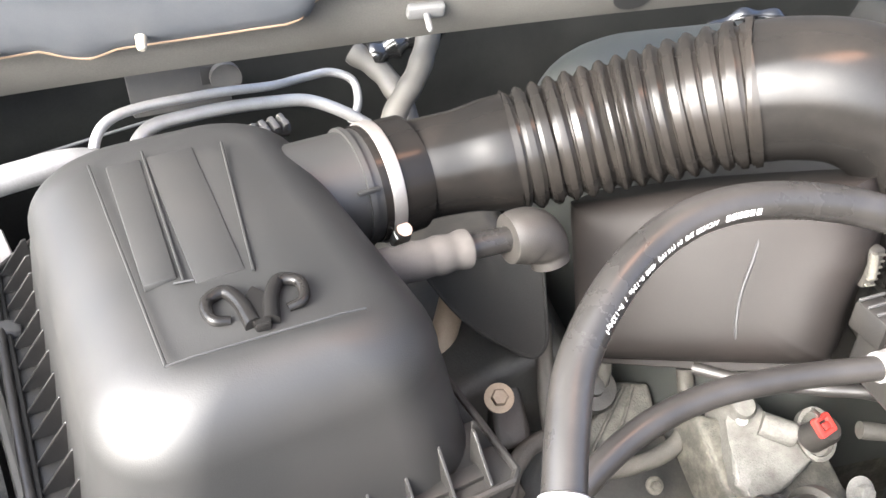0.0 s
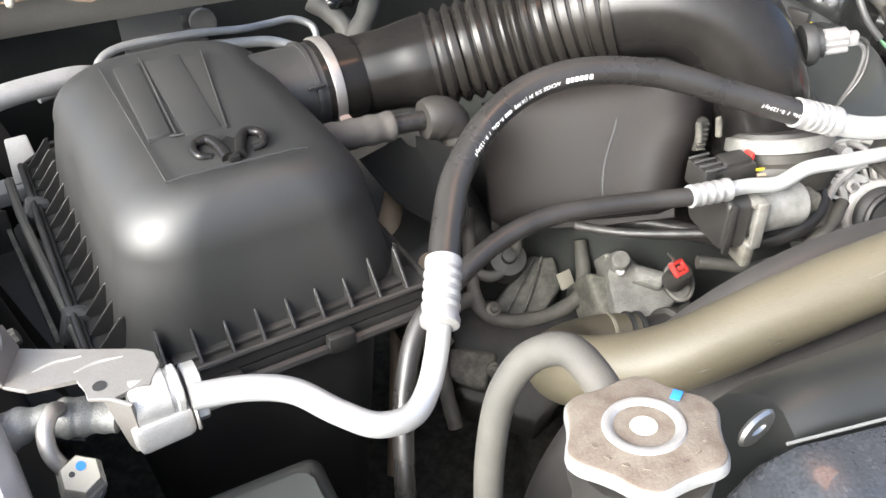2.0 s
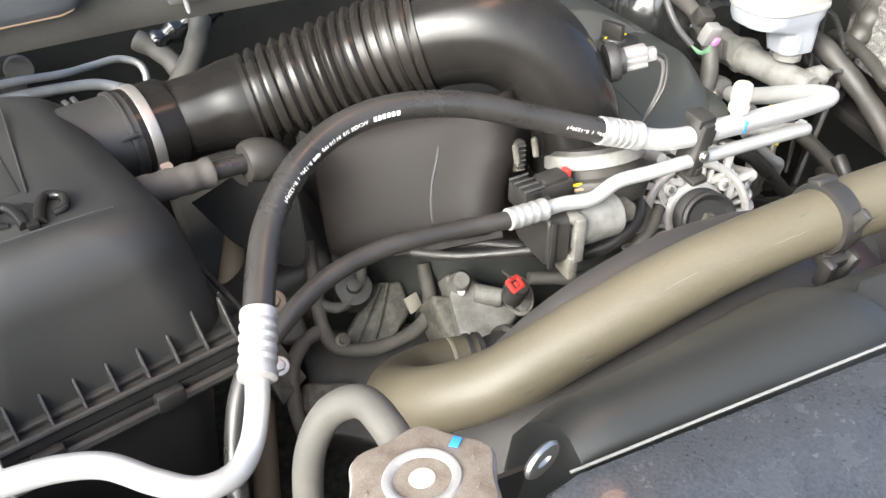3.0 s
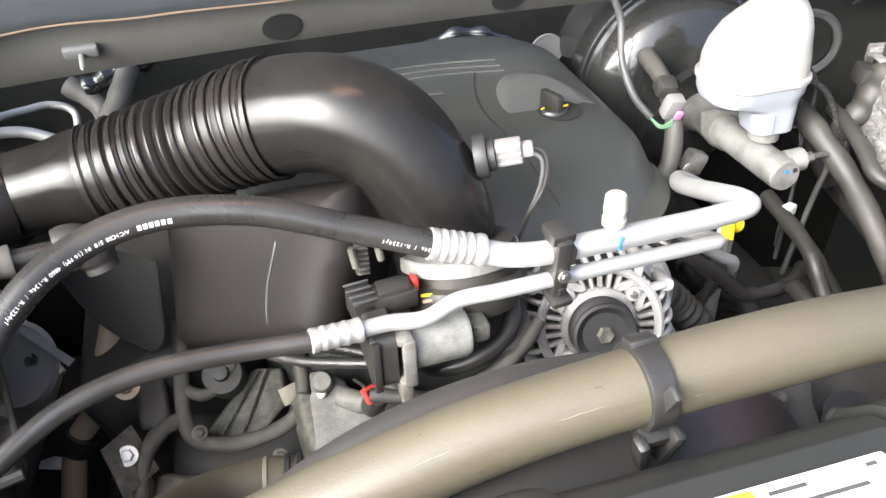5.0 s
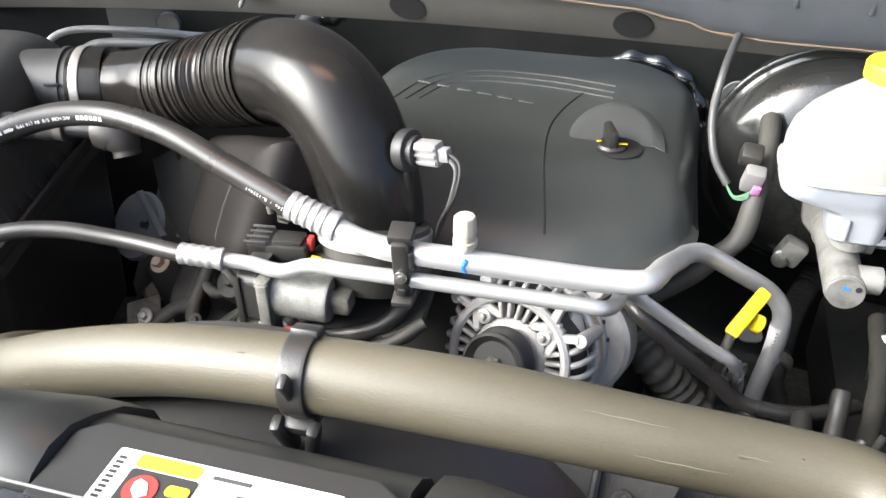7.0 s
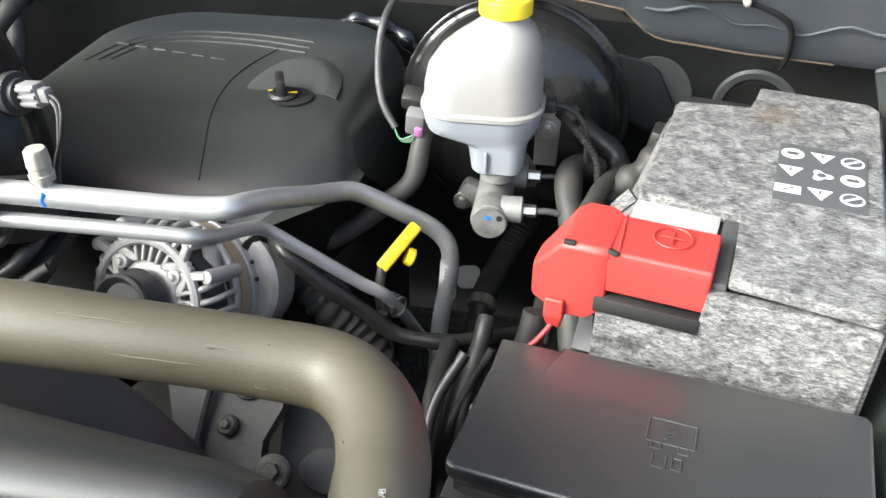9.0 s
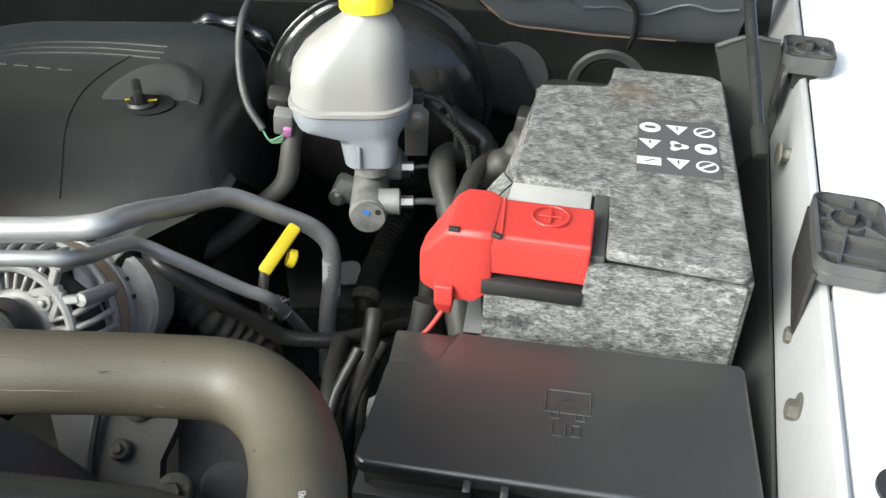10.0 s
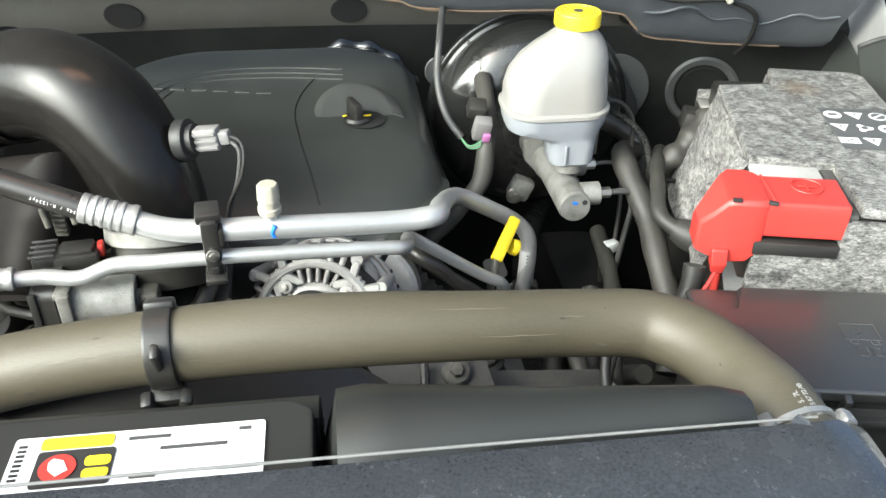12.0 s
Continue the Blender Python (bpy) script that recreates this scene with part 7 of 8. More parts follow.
for k, kind in enumerate(kinds):
    x, y = -0.0685 + 0.0225 * (k % 3), 0.191 - 0.030 * (k // 3)
    if kind == "disc":
        sy = lathe([(0.0088, 0.0011), (0.0088, 0.0014)], 28, pose(x, y, 0))
        core = prism(round_rect(0.009, 0.005, 0.001, 2, x, y), 0.0015, 0.0017, None, 0)
    elif kind == "ring":
        sy = lathe([(0.0088, 0.0011), (0.0088, 0.0014)], 28, pose(x, y, 0))
        core = lathe([(0.0070, 0.0015), (0.0070, 0.0017)], 28, pose(x, y, 0))
        part("symbol_slash", box((0.014, 0.0022, 0.0002), pose(x, y, 0.0019, 0, 0, 40), 0), M_WHITE, stick, flat=True)
    elif kind == "wedge":
        sy = prism([(x + 0.001, y - 0.009), (x + 0.009, y + 0.007), (x - 0.009, y + 0.007)], 0.0011, 0.0014, None, 0)
        core = prism(round_rect(0.0016, 0.006, 0.0005, 2, x, y + 0.002), 0.0015, 0.0017, None, 0)
    elif kind == "flower":
        sy = prism([(x + 0.009 * math.cos(a) * (0.75 + 0.25 * math.cos(3 * a)), y + 0.009 * math.sin(a) * (0.75 + 0.25 * math.cos(3 * a))) for a in (2 * math.pi * i / 24 for i in range(24))], 0.0011, 0.0014, None, 0)
        core = lathe([(0.0035, 0.0015), (0.0035, 0.0017)], 12, pose(x, y, 0))
    else:
        sy = prism([(x - 0.010, y - 0.006), (x + 0.009, y - 0.006), (x + 0.009, y + 0.006), (x - 0.010, y + 0.006)], 0.0011, 0.0014, None, 0)
        core = box((0.010, 0.0016, 0.0002), pose(x, y, 0.0016, 0, 0, 35), 0)
    part("symbol", sy, M_WHITE, stick, flat=True)
    part("symbol_core", core, M_LABELGREY, stick, flat=True)
term = thing("battery_terminal", "steel negative terminal clamp with bolt", "terminal", (1.077, 0.588, 1.160), -13)
part("clamp", lathe([(0.013, -0.02), (0.014, -0.004), (0.012, 0.002), (0.008, 0.003)], 24), M_CAST, term)
bolt((0.0, 0.0, 0.002), (0, 0, 1), 0.0075, 0.009, True, M_CAST, term)
part("strap", box((0.034, 0.024, 0.005), pose(-0.012, -0.004, -0.008, 0, 12), 0.002), M_CAST, term)
part("clamp_jaw", box((0.020, 0.012, 0.014), pose(-0.018, 0.012, -0.012, 0, 10, 20), 0.003), M_PLASTIC, term)
part("sensor", box((0.022, 0.030, 0.024), pose(-0.034, -0.004, -0.026, 0, 10), 0.004), M_PLASTIC, term)
part("wire", tube([(-0.036, -0.02, -0.03), (-0.040, -0.035, -0.04), (-0.042, -0.045, -0.055)], 0.0014, 8, 8), M_RED, term)
part("cable", tube([(-0.034, -0.01, -0.03), (-0.05, -0.03, -0.06), (-0.07, -0.06, -0.12)], 0.007, 8, 12), M_PLASTIC, term)

def softened(ob, width=0.006):
    """Rounds the sharper edges of a moulded part."""
    b = ob.modifiers.new("rounding", "BEVEL")
    b.width, b.segments, b.limit_method, b.angle_limit = width, 3, "ANGLE", radians(24)
    ob.modifiers.move(len(ob.modifiers) - 1, 0)
    return ob


redc = thing("terminal_cover", "red plastic cover over the positive terminal", "terminal cover", (BX, BY, BZ), -13)
softened(part("tongue", loft([[(x, y, z) for y, z in ((-0.004, -0.031), (-0.005, -0.006), (-0.003, 0.002), (0.044, 0.003), (0.047, 0.0), (0.047, -0.031))] for x in (-0.106, -0.130, -0.163, -0.168, -0.180)]), M_RED, redc), 0.0025)
rings = []
for x, y0, y1, zl, zh in ((-0.1730, -0.0045, 0.047, -0.040, 0.0030), (-0.1775, -0.0060, 0.0520, -0.050, 0.0036), (-0.1840, -0.0070, 0.0555, -0.056, 0.0040), (-0.2000, -0.0062, 0.0560, -0.058, 0.0035), (-0.2070, -0.0042, 0.0490, -0.0565, 0.0015), (-0.2165, -0.0015, 0.0400, -0.055, -0.0110), (-0.2255, 0.0010, 0.0300, -0.052, -0.0215), (-0.2275, 0.0040, 0.0280, -0.050, -0.0245)):
    rings.append([(x, y0, zl), (x, y0, zh - 0.004), (x, y0 + 0.003, zh), (x, y1 - 0.004, zh), (x, y1, zh - 0.005), (x, y1, zl)])
softened(part("cover", loft(rings), M_RED, redc), 0.0022)
part("crease", sweep(spline([(-0.168, -0.0045, 0.0015), (-0.169, 0.010, 0.0026), (-0.172, 0.045, 0.0026)], 6), 0.0011, 8), M_RED, redc)
softened(part("latch", loft([[(-0.214, -0.010, -0.044), (-0.200, -0.010, -0.044), (-0.200, 0.0, -0.044), (-0.214, 0.0, -0.044)], [(-0.2135, -0.013, -0.058), (-0.1995, -0.013, -0.058), (-0.1995, 0.0, -0.058), (-0.2135, 0.0, -0.058)], [(-0.211, -0.010, -0.068), (-0.201, -0.010, -0.068), (-0.201, -0.002, -0.068), (-0.211, -0.002, -0.068)]]), M_RED, redc), 0.0015)
part("slot", box((0.008, 0.004, 0.003), pose(-0.201, -0.0045, 0.0035), 0.0005), M_BLACKINK, redc)
part("slot", box((0.008, 0.004, 0.003), pose(-0.171, -0.0040, 0.0022, 0, 0, -25), 0.0005), M_BLACKINK, redc)
bm = bmesh.new()
sweep([V(-0.137 + 0.013 * math.cos(a), 0.026 + 0.013 * math.sin(a), 0.0042) for a in (2 * math.pi * k / 32 for k in range(33))], 0.0007, 6, bm)
box((0.016, 0.0016, 0.0012), pose(-0.137, 0.026, 0.0042), 0.0002, 1, bm)
box((0.0016, 0.016, 0.0012), pose(-0.137, 0.026, 0.0042), 0.0002, 1, bm)
part("plus_sign", bm, M_RED, redc, "moulded plus sign in a circle")
part("cable", tube([(-0.222, 0.004, -0.070), (-0.224, -0.004, -0.090), (-0.232, -0.012, -0.115), (-0.24, -0.03, -0.14)], 0.010, 8, 14), M_PLASTIC, redc, "black battery cable")
for k in range(1):
    part("wire", tube([(-0.204, -0.004, -0.062), (-0.216 - 0.01 * k, -0.020, -0.078), (-0.225 - 0.008 * k, -0.026, -0.085), (-0.240, -0.022, -0.10)], 0.0019, 8, 8), M_RED, redc, "red wire")

# ---- fuse box ----
fuse = thing("fuse_box", "black plastic fuse box with moulded lid", "fuse box", (0.917, 0.278, 1.130), -10.5)
part("body", box((0.236, 0.118, 0.10), pose(0.124, -0.062, -0.072), 0.006), M_FUSE, fuse)
lidp = part("lid", prism([(0.0435, 0.001), (0.240, 0.001), (0.243, -0.004), (0.240, -0.122), (0.234, -0.127), (0.006, -0.127), (0.0, -0.122), (0.002, -0.037), (0.040, -0.035)], -0.012, 0.0, None, 0.0035, 3), M_FUSE, fuse, "satin black lid with a stepped corner")
part("lid_corner", prism([(0.0, 0.001), (0.046, 0.002), (0.046, -0.040), (0.002, -0.040)], -0.012, -0.0045, None, 0.003, 3), M_FUSE, lidp)
part("lid_skirt", box((0.246, 0.130, 0.010), pose(0.121, -0.062, -0.034), 0.003), M_FUSE, fuse)
bm = bmesh.new()
for a, b in (((0, 0), (0, 0.022)), ((0, 0), (0.032, 0)), ((0.032, 0), (0.032, 0.022)), ((0, 0.022), (0.032, 0.022)), ((0.004, -0.006), (0.010, -0.006)), ((0.004, 0), (0.004, -0.006)), ((0.010, 0), (0.010, -0.006)), ((0.022, -0.006), (0.028, -0.006)), ((0.022, 0), (0.022, -0.006)), ((0.028, 0), (0.028, -0.006)), ((0.019, 0.018), (0.012, 0.010)), ((0.012, 0.010), (0.021, 0.013)), ((0.021, 0.013), (0.012, 0.004)), ((0.006, -0.011), (0.006, -0.022)), ((0.006, -0.022), (0.013, -0.022)), ((0.015, -0.011), (0.015, -0.022)), ((0.019, -0.011), (0.025, -0.011)), ((0.025, -0.011), (0.025, -0.021)), ((0.019, -0.021), (0.025, -0.021)), ((0.019, -0.011), (0.019, -0.021))):
    sweep([V(a[0], a[1], 0), V((a[0] + b[0]) / 2, (a[1] + b[1]) / 2, 0), V(b[0], b[1], 0)], 0.0008, 6, bm)
bm.transform(pose(0.111, -0.066, 0.0001) @ Matrix.Diagonal((0.9, 0.9, 1, 1)))
part("moulded_sign", bm, M_FUSE, lidp)
part("neck", box((0.234, 0.114, 0.026), pose(0.121, -0.062, -0.020), 0.003), M_MATTE, fuse)
for x in (0.081, 0.167):
    b2 = box((0.005, 0.008, 0.020), pose(x - 0.011, -0.130, -0.012, 12), 0.001)
    box((0.005, 0.008, 0.020), pose(x + 0.011, -0.130, -0.012, 12), 0.001, 2, b2)
    box((0.027, 0.010, 0.005), pose(x, -0.131, -0.022, 12), 0.001, 2, b2)
    latch = part("latch", b2, M_FUSE, fuse)
    part("catch", box((0.014, 0.004, 0.004), pose(x, -0.135, -0.0185), 0.001), M_GREYCONN, latch, "worn pale catch")
    part("latch_foot", box((0.022, 0.010, 0.030), pose(x, -0.126, -0.050), 0.002), M_MATTE, fuse)
brk = thing("steel_bracket", "small bare steel bracket behind the fuse box", "bracket", (0.975, 0.292, 1.12), -12)
part("plate", prism([(0, 0), (0.022, 0), (0.022, 0.012), (0.012, 0.014), (0.010, 0.030), (0.0, 0.030)], 0, 0.002, pose(-0.010, 0.010, -0.020, 30), 0.0005), M_LIGHTGREY, brk)

# ---- fender fittings ----
def hood_stop(at, rz, size, shift):
    """A black plastic fender bracket: a ribbed tray with a bolt in a ring, and a tongue down the inner flange."""
    ob = thing("fender_bracket", "black ribbed plastic bracket bolted to the fender", "bracket", at, rz, "fender brackets")
    w, d = size
    by = shift / 1000.0
    part("tray", prism(round_rect(w, d, 0.010), -0.010, -0.007, None, 0.001), M_MIDGREY, ob)
    wall = [V(x, y, 0) for x, y in round_rect(w - 0.003, d - 0.003, 0.009)]
    rimb = bmesh.new()
    for a, b in zip(wall, wall[1:] + wall[:1]):
        q = (a + b) / 2
        box(((b - a).length + 0.0012, 0.0026, 0.016), Matrix.Translation((q.x, q.y, -0.007)) @ Matrix.Rotation(math.atan2(b.y - a.y, b.x - a.x), 4, "Z"), 0, 1, rimb)
    part("rim", rimb, M_MIDGREY, ob)
    for k in range(6):
        a = 2 * math.pi * k / 6 + 0.35
        c, sn = abs(math.cos(a)), abs(math.sin(a))
        far = min((w / 2 - 0.002) / max(c, 1e-3), (d / 2 - by - 0.002 if math.sin(a) > 0 else d / 2 + by - 0.002) / max(sn, 1e-3))
        part("rib", box((far - 0.012, 0.0018, 0.007), Matrix.Translation((0, by, 0)) @ Matrix.Rotation(a, 4, "Z") @ pose(0.012 + (far - 0.012) / 2, 0, -0.0045), 0), M_MIDGREY, ob)
    for y in ([by - 0.022, by - 0.046] if d > 0.07 else [by - 0.020]):
        part("cross_rib", box((w - 0.005, 0.0018, 0.006), pose(0, y, -0.0045), 0), M_MIDGREY, ob)
    part("tongue", prism([(-d / 2 + 0.006, -0.060), (d / 2 - 0.006, -0.050), (d / 2 - 0.004, -0.006), (-d / 2 + 0.002, -0.006)], -0.0015, 0.0015, Matrix.Translation((-w / 2 + 0.001, 0, -0.004)) @ Matrix.Rotation(math.pi / 2, 4, "Z") @ Matrix.Rotation(math.pi / 2, 4, "X"), 0.0008), M_PLASTIC, ob)
    part("boss", lathe([(0.0140, -0.011), (0.0140, -0.002), (0.0115, -0.002), (0.0115, -0.006)], 28, pose(0, by, 0)), M_MIDGREY, ob)
    bolt((0, by, -0.006), (0, 0, 1), 0.0062, 0.008, True, M_DARK, ob)
    part("foot", box((w * 0.5, d * 0.7, 0.022), pose(0, 0, -0.024), 0.004), M_MATTE, ob)
    return ob


hood_stop((1.214, 0.262, 1.222), -19, (0.046, 0.090), 18)
hood_stop((1.295, 0.553, 1.2305), -18, (0.045, 0.058), 8)
sidep = thing("side_bulkhead", "dark grey plastic bulkhead beside the rear fender bracket", "bulkhead")
part("panel", loft([[(1.212, 0.566 + g, 1.226), (1.238, 0.562 + g, 1.236), (1.268, 0.556 + g, 1.234), (1.276, 0.555 + g, 1.205), (1.286, 0.555 + g, 1.133), (1.29, 0.565 + g, 0.95), (1.24, 0.575 + g, 0.95), (1.245, 0.570 + g, 1.133), (1.226, 0.568 + g, 1.19)] for g in (0, 0.004)]), M_COVER, sidep)
part("lip", sweep(spline([(1.212, 0.566, 1.227), (1.238, 0.562, 1.237), (1.268, 0.556, 1.235)], 6), 0.0024, 8), M_MIDGREY, sidep)
fb1 = thing("fender_bolt", "zinc hex bolt in the inner fender", "bolt", (1.1615, 0.166, 1.156))
bolt((0, 0, 0), (-1, 0.3, 0.05), 0.0068, 0.007, True, M_DIRTY, fb1, "head")
fb2 = thing("fender_bolt", "zinc hex bolt in the inner fender", "bolt", (1.1845, 0.235, 1.155))
bolt((0, 0, 0), (-1, 0.3, 0.05), 0.006, 0.006, True, M_DIRTY, fb2, "head")
part("hole_liner", lathe([(0.012, 0), (0.015, 0.001), (0.015, 0.003), (0.011, 0.003)], 28), M_BLACKINK, thing("fender_hole", "round hole with dark rim in the fender top", "hole", (1.168, 0.072, 1.1965)))
side_tray = thing("side_channel", "black plastic channel between airbox and fender", "channel")
part("floor", prism([(-0.235, 0.46), (-0.205, 0.56), (-0.165, 0.50), (-0.125, 0.34), (-0.125, 0.26), (-0.150, 0.27)], 1.065, 1.070, None, 0.001), M_DARK, side_tray)
part("wall", loft([[(-0.199 + 0.004 * s0, 0.503, 1.03), (-0.199 + 0.004 * s0, 0.503, 1.10)] + [(-0.143 + 0.004 * s0, 0.336, 1.10), (-0.143 + 0.004 * s0, 0.336, 1.03)] for s0 in (0, 1)]), M_DIRTY, side_tray, "dusty edge of the channel")
part("cross_web", loft([[(-0.245, 0.50 + d, 1.05), (-0.245, 0.50 + d, 1.145), (-0.198, 0.515 + d, 1.11), (-0.198, 0.515 + d, 1.05)] for d in (0, 0.003)]), M_DARK, side_tray)
part("gusset", loft([[(-0.237, 0.485, 1.135 + d), (-0.146, 0.337, 1.085 + d), (-0.135, 0.318, 1.040 + d), (-0.19, 0.37, 1.040 + d)] for d in (0, 0.004)]), M_DARK, side_tray)
part("gusset", loft([[(-0.198, 0.400, 1.150 + d), (-0.140, 0.292, 1.115 + d), (-0.130, 0.285, 1.080 + d), (-0.185, 0.36, 1.080 + d)] for d in (0, 0.004)]), M_DARK, side_tray)
part("rail", sweep(spline([(-0.198, 0.556, 1.118), (-0.176, 0.480, 1.120), (-0.140, 0.372, 1.121), (-0.112, 0.287, 1.122)], 6), 0.0042, 8), M_GREYHOSE, side_tray, "dusty grey rail along the airbox")
for x, y, z in ((-0.150, 0.265, 1.165), (-0.196, 0.385, 1.165)):
    f = thing("fender_bolt", "dull hex bolt beside the airbox", "bolt", (x, y, z))
    bolt((0, 0, 0), (1, 0.3, 0.3), 0.006, 0.008, True, M_DIRTY, f, "head")

# ---- pipes behind the airbox ----
hp = thing("heater_pipes", "bent bare aluminium pipes behind the airbox", "pipe")
part("large_pipe", tube([(-0.300, 0.485, 1.176), (-0.250, 0.512, 1.192), (-0.200, 0.545, 1.199), (-0.150, 0.575, 1.198), (-0.110, 0.60, 1.19), (-0.06, 0.63, 1.15)], 0.0105, 10, 20), M_DULLALU, hp)
part("pipe_ring", lathe([(0.013, 0), (0.0145, 0.002), (0.0145, 0.008), (0.013, 0.010)], 28, aim((-0.205, 0.541, 1.199), (0.8, 0.6, 0.05))), M_BLACKINK, hp)
part("long_pipe", tube([(-0.098, 0.735, 1.085), (-0.098, 0.745, 1.115), (-0.085, 0.765, 1.128), (-0.04, 0.795, 1.125), (0.04, 0.84, 1.108), (0.075, 0.85, 1.100), (0.11, 0.845, 1.085), (0.14, 0.84, 1.065)], 0.0068, 10, 18), M_DULLALU, hp)
part("thin_pipe", tube([(-0.126, 0.715, 1.10), (-0.126, 0.722, 1.138), (-0.112, 0.745, 1.152), (-0.03, 0.80, 1.142), (0.04, 0.85, 1.122), (0.075, 0.885, 1.112), (0.105, 0.900, 1.108), (0.128, 0.895, 1.098), (0.130, 0.875, 1.080), (0.12, 0.865, 1.06)], 0.0048, 10, 16), M_DULLALU, hp)
part("short_pipe", tube([(-0.175, 0.66, 1.150), (-0.14, 0.68, 1.150), (-0.11, 0.70, 1.135), (-0.09, 0.71, 1.11)], 0.007, 8, 14), M_DULLALU, hp)
flg = thing("pipe_flange", "cast flange plate on the firewall pipes", "flange", (-0.09, 0.74, 1.09), 20)
part("plate", box((0.10, 0.03, 0.03), None, 0.006), M_CAST, flg)
bolt((0.02, -0.016, 0.004), (0, -1, 0.3), 0.006, 0.006, True, M_STEEL, flg)
bkt = thing("cowl_bracket", "dark grey steel bracket with square hole on the cowl", "bracket", (-0.055, 0.845, 1.135), 10)
part("plate", box((0.10, 0.006, 0.055), None, 0.003), M_MIDGREY, bkt)
part("slot", box((0.016, 0.004, 0.018), pose(0.030, -0.0025, 0.006), 0.001), M_BLACKINK, bkt)
part("loop", lathe([(0.014, 0), (0.016, 0.001), (0.016, 0.010), (0.010, 0.010)], 24, aim((0.046, -0.004, 0.004), (0, -1, 0))), M_MIDGREY, bkt)
harness([(0.13, 0.90, 1.13), (0.16, 0.88, 1.11), (0.18, 0.84, 1.07), (0.175, 0.80, 1.03)], 0.013, M_GREYHOSE, "grey rubber heater hose at the firewall", "heater_hose")
harness([(0.21, 0.86, 1.16), (0.19, 0.83, 1.13), (0.155, 0.80, 1.09), (0.14, 0.76, 1.04)], 0.013, M_GREYHOSE, "dusty olive hose behind the airbox", "heater_hose")
bm = tube([(0.15, 0.89, 1.125), (0.19, 0.895, 1.14), (0.24, 0.90, 1.155)], lambda s: 0.014 + 0.003 * math.sin(25 * s), 10, 10)
tagged(part("foil_wrap", bm, M_FOIL), "crinkled shiny black wrap behind the intake tube", "wrap")

# hood hinge beside the cowl: arm, cast foot and coil spring
hng = thing("cowl_hinge", "dusty dark steel spring hinge at the cowl", "latch")
part("arm", prism([(-0.016, -0.09), (0.012, -0.09), (0.020, 0.0), (0.010, 0.10), (-0.012, 0.10), (-0.022, 0.0)], 0, 0.005, aim((-0.235, 0.640, 1.150), (0.8, -0.5, 0.2), 15), 0.001), M_DARK, hng)
part("foot", box((0.050, 0.030, 0.016), pose(-0.225, 0.610, 1.075, 0, 0, 20), 0.003), M_PALE, hng, "pale cast foot")
bolt((-0.222, 0.622, 1.170), (0.7, -0.6, 0.2), 0.006, 0.007, True, M_DIRTY, hng)
spring = [V(-0.255 + 0.010 * math.cos(6 * a) + 0.004 * a, 0.560 + 0.010 * math.sin(6 * a) + 0.004 * a, 1.160 - 0.006 * a) for a in (math.pi * 2 * k / 60 for k in range(61))]
part("spring", sweep(spring, 0.0018, 6), M_DARK, hng, "dark coil spring")
wt = thing("washer_tab", "pale cast tab beside the aluminium pipe", "tab", (-0.192, 0.600, 1.115), 15)
part("tab", prism([(-0.014, -0.022), (0.014, -0.020), (0.010, 0.022), (-0.010, 0.022)], 0, 0.008, pose(0, 0, 0, 62), 0.002), M_PALE, wt)
thin = thing("cowl_line", "thin grey line along the cowl seam", "line")
part("line", tube([(-0.20, 0.80, 1.095), (-0.10, 0.86, 1.090), (0.02, 0.92, 1.085), (0.12, 0.95, 1.10)], 0.0016, 8, 6), M_LIGHTGREY, thin)

# ---- deep clutter between airbox and engine ----
bp = thing("brown_pipe", "brown vertical pipe with black collar below the hoses", "pipe")
part("pipe", tube([(0.176, 0.585, 1.055), (0.166, 0.580, 1.02), (0.152, 0.565, 0.985), (0.124, 0.535, 0.925), (0.099, 0.525, 0.895), (0.085, 0.50, 0.85), (0.07, 0.45, 0.77)], 0.0125, 8, 16), M_BROWN, bp)
part("pipe", tube([(0.165, 0.56, 0.90), (0.148, 0.50, 0.83), (0.125, 0.43, 0.74)], 0.015, 8, 16), M_BROWN, bp)
part("collar", lathe([(0.0140, 0), (0.0165, 0.002), (0.0165, 0.022), (0.0140, 0.024)], 24, aim((0.106, 0.528, 0.903), (-0.5, -0.2, -0.75))), M_BLACKINK, bp)
cond = thing("condenser_lines", "tan rubber lines running below the filler neck", "hose")
part("line", tube([(0.02, 0.115, 0.97), (0.07, 0.11, 0.955), (0.13, 0.10, 0.955), (0.24, 0.09, 0.965), (0.34, 0.09, 0.97)], 0.0125, 8, 14), M_BROWN, cond)
part("line", tube([(0.02, 0.085, 0.925), (0.08, 0.075, 0.915), (0.15, 0.065, 0.915), (0.24, 0.06, 0.92), (0.34, 0.06, 0.925)], 0.0125, 8, 14), M_BROWN, cond)
hc = thing("horn_disc", "dusty tan-grey steel disc with a stay beside the engine", "horn", (0.051, 0.603, 0.95), 0)
part("disc", lathe([(0.045, 0), (0.047, 0.003), (0.044, 0.010), (0.02, 0.014), (0.006, 0.014)], 36, aim((0, 0, 0), (-0.3, -0.7, 0.6))), M_PALE, hc)
part("stay", sweep(spline([(0.004, 0.008, 0.050), (0.030, -0.014, 0.036), (0.061, -0.040, 0.020)], 6), 0.0052, 10, squash=0.35), M_DULLALU, hc, "mottled bare steel stay")
bolt((0.016, -0.012, 0.012), (-0.3, -0.7, 0.6), 0.005, 0.005, True, M_DIRTY, hc)
st = thing("support_bracket", "dusty steel support bracket beside the airbox", "bracket", (0.165, 0.43, 0.95), 0)
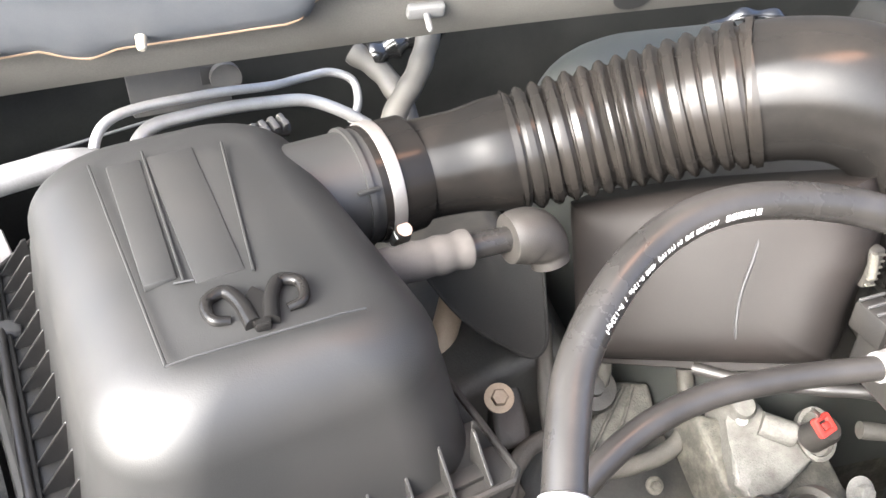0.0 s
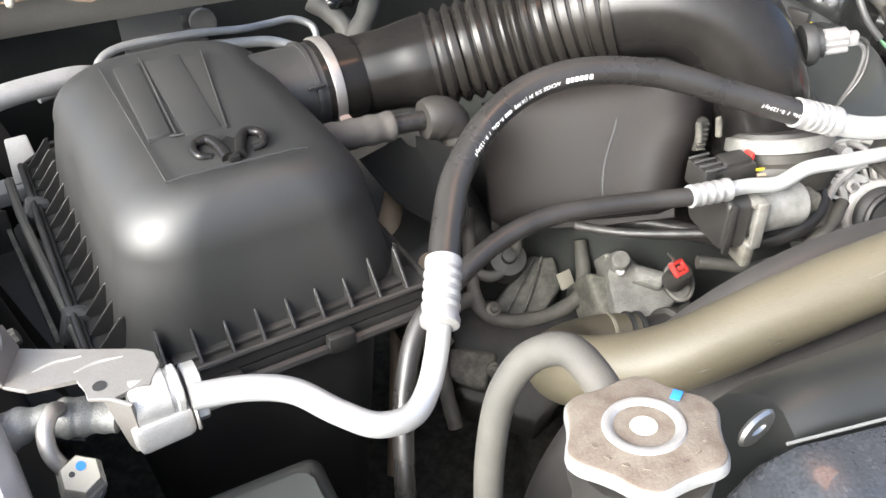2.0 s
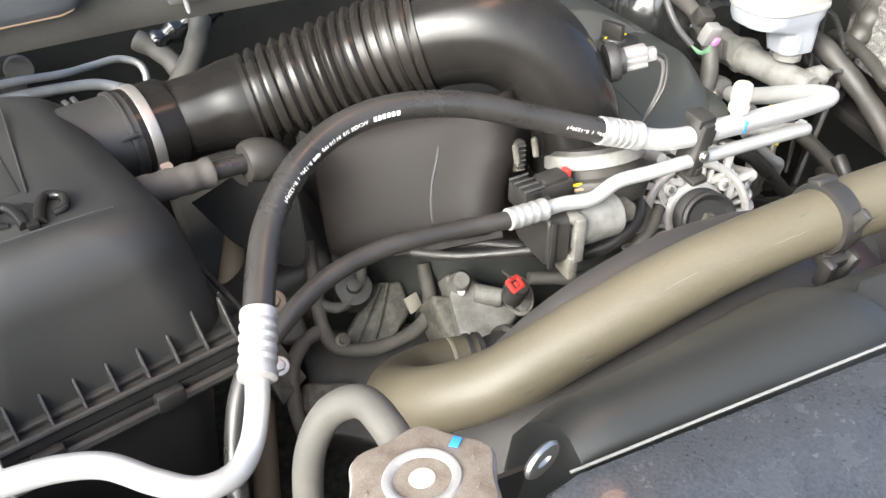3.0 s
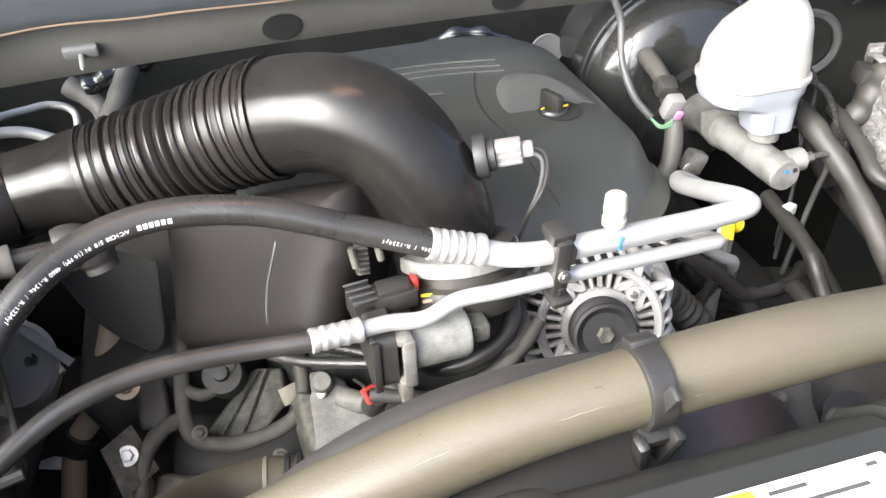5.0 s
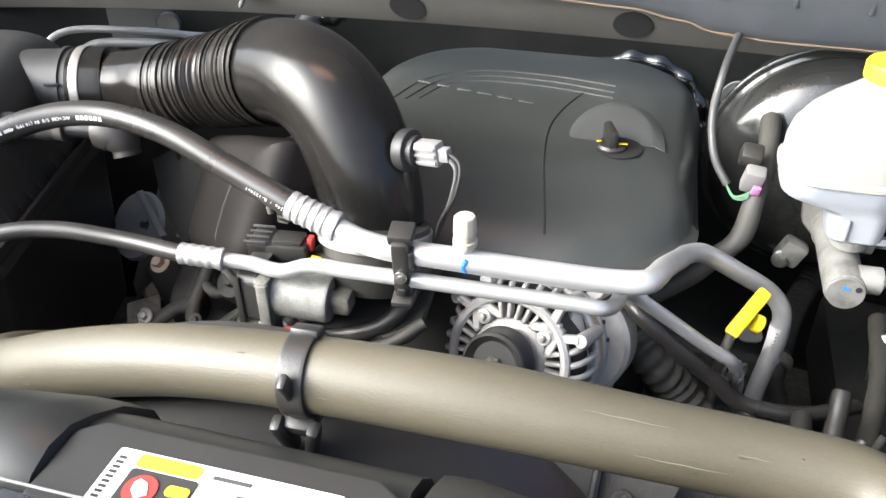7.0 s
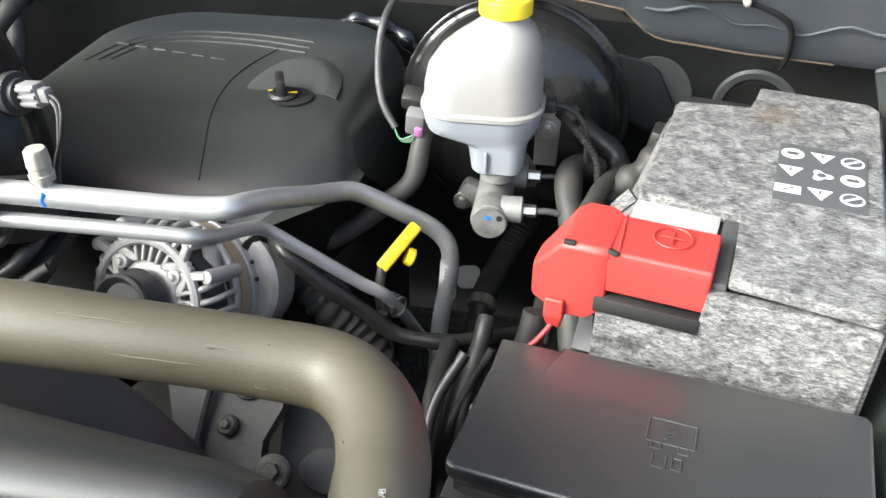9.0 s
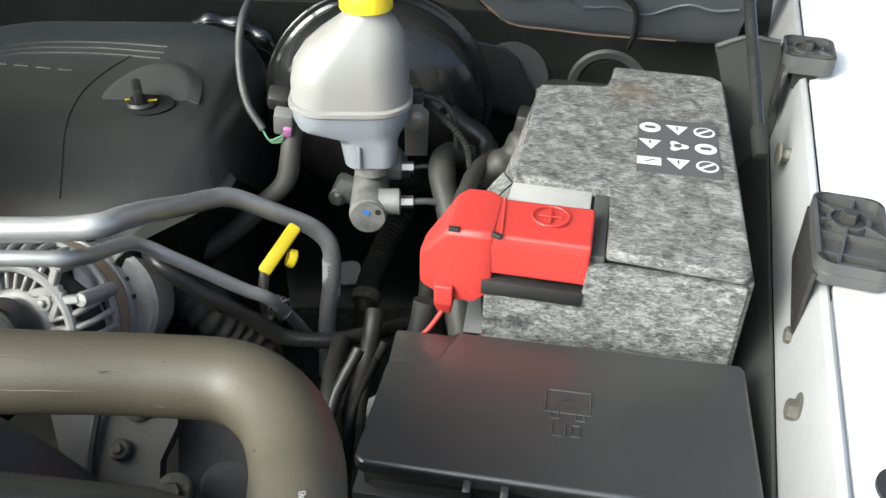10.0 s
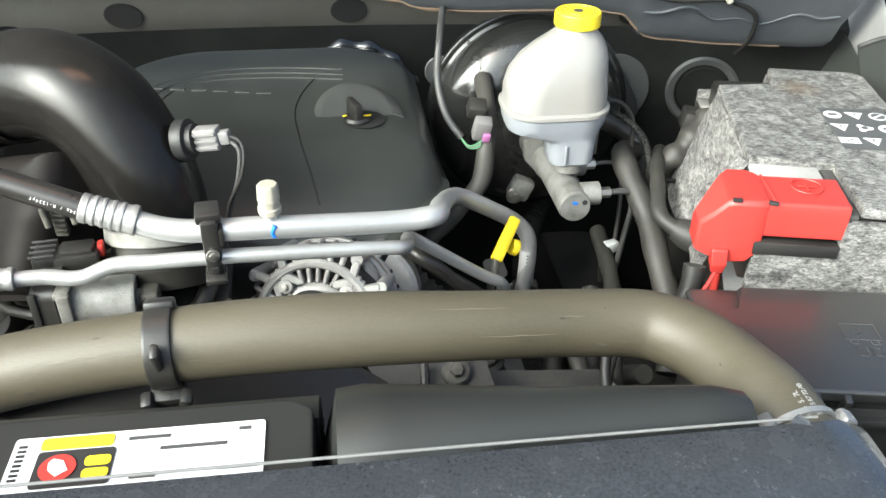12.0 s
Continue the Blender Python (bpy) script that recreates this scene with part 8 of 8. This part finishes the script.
part("plate", prism([(-0.02, -0.03), (0.02, -0.02), (0.015, 0.03), (-0.02, 0.02)], 0, 0.004, pose(0, 0, 0, 40, 10, 30), 0.001), M_DIRTY, st)
bolt((0.0, 0.0, 0.006), (0, -0.6, 0.8), 0.006, 0.006, True, M_STEEL, st)
tagged(part("frame_rail", box((0.10, 0.9, 0.12), pose(0.0, 0.5, 0.62), 0.01), M_DARK), "dark steel frame rail beside the engine", "frame rail", kind="structure")
tagged(part("frame_rail", box((0.10, 0.9, 0.12), pose(1.02, 0.5, 0.70), 0.01), M_DARK), "dark steel frame rail below the battery", "frame rail", kind="structure")
tagged(part("battery_tray", box((0.24, 0.40, 0.02), pose(1.11, 0.43, 0.99, 0, 0, -13), 0.006), M_PLASTIC), "black plastic battery tray", "tray")
# white slivers put in for lit ground glimpsed through gaps
for x, y, z, w, rz in ((0.030, 0.722, 0.752, 0.020, 40), (0.020, 0.648, 0.752, 0.034, -12)):
    tagged(part("lit_ground_sliver", prism([(-w, -0.004), (w * 0.6, -0.010), (w, 0.002), (w * 0.2, 0.008)], 0, 0.002, pose(x, y, z, 25, 0, rz), 0.0004), M_WHITE), "white sliver painted in for bright ground below the hoses", "body panel")
inner = thing("inner_panel_flap", "dark dusty splash panel with a light edge", "panel")
part("panel", loft([[(-0.10, 0.87, 0.86 + d), (-0.01, 0.82, 0.90 + d), (0.06, 0.70, 0.84 + d), (0.0, 0.62, 0.74 + d), (-0.09, 0.72, 0.74 + d)] for d in (0, 0.004)]), M_DARK, inner)
part("edge", sweep(spline([(-0.02, 0.835, 0.900), (0.02, 0.77, 0.876), (0.06, 0.70, 0.846)], 8), 0.004, 8), M_PALE, inner, "frayed light edge")
strip = thing("ribbed_seal", "black ribbed rubber seal under the aluminium pipes", "seal")
part("band", sweep(spline([(-0.070, 0.74, 1.100), (-0.02, 0.775, 1.102), (0.045, 0.815, 1.090)], 8), 0.010, 10), M_PLASTIC, strip)
for k in range(12):
    part("rib", box((0.007, 0.016, 0.020), pose(-0.065 + 0.0096 * k, 0.735 + 0.0066 * k, 1.104 - 0.0006 * k, 30, 0, 32), 0.002), M_MIDGREY, strip)
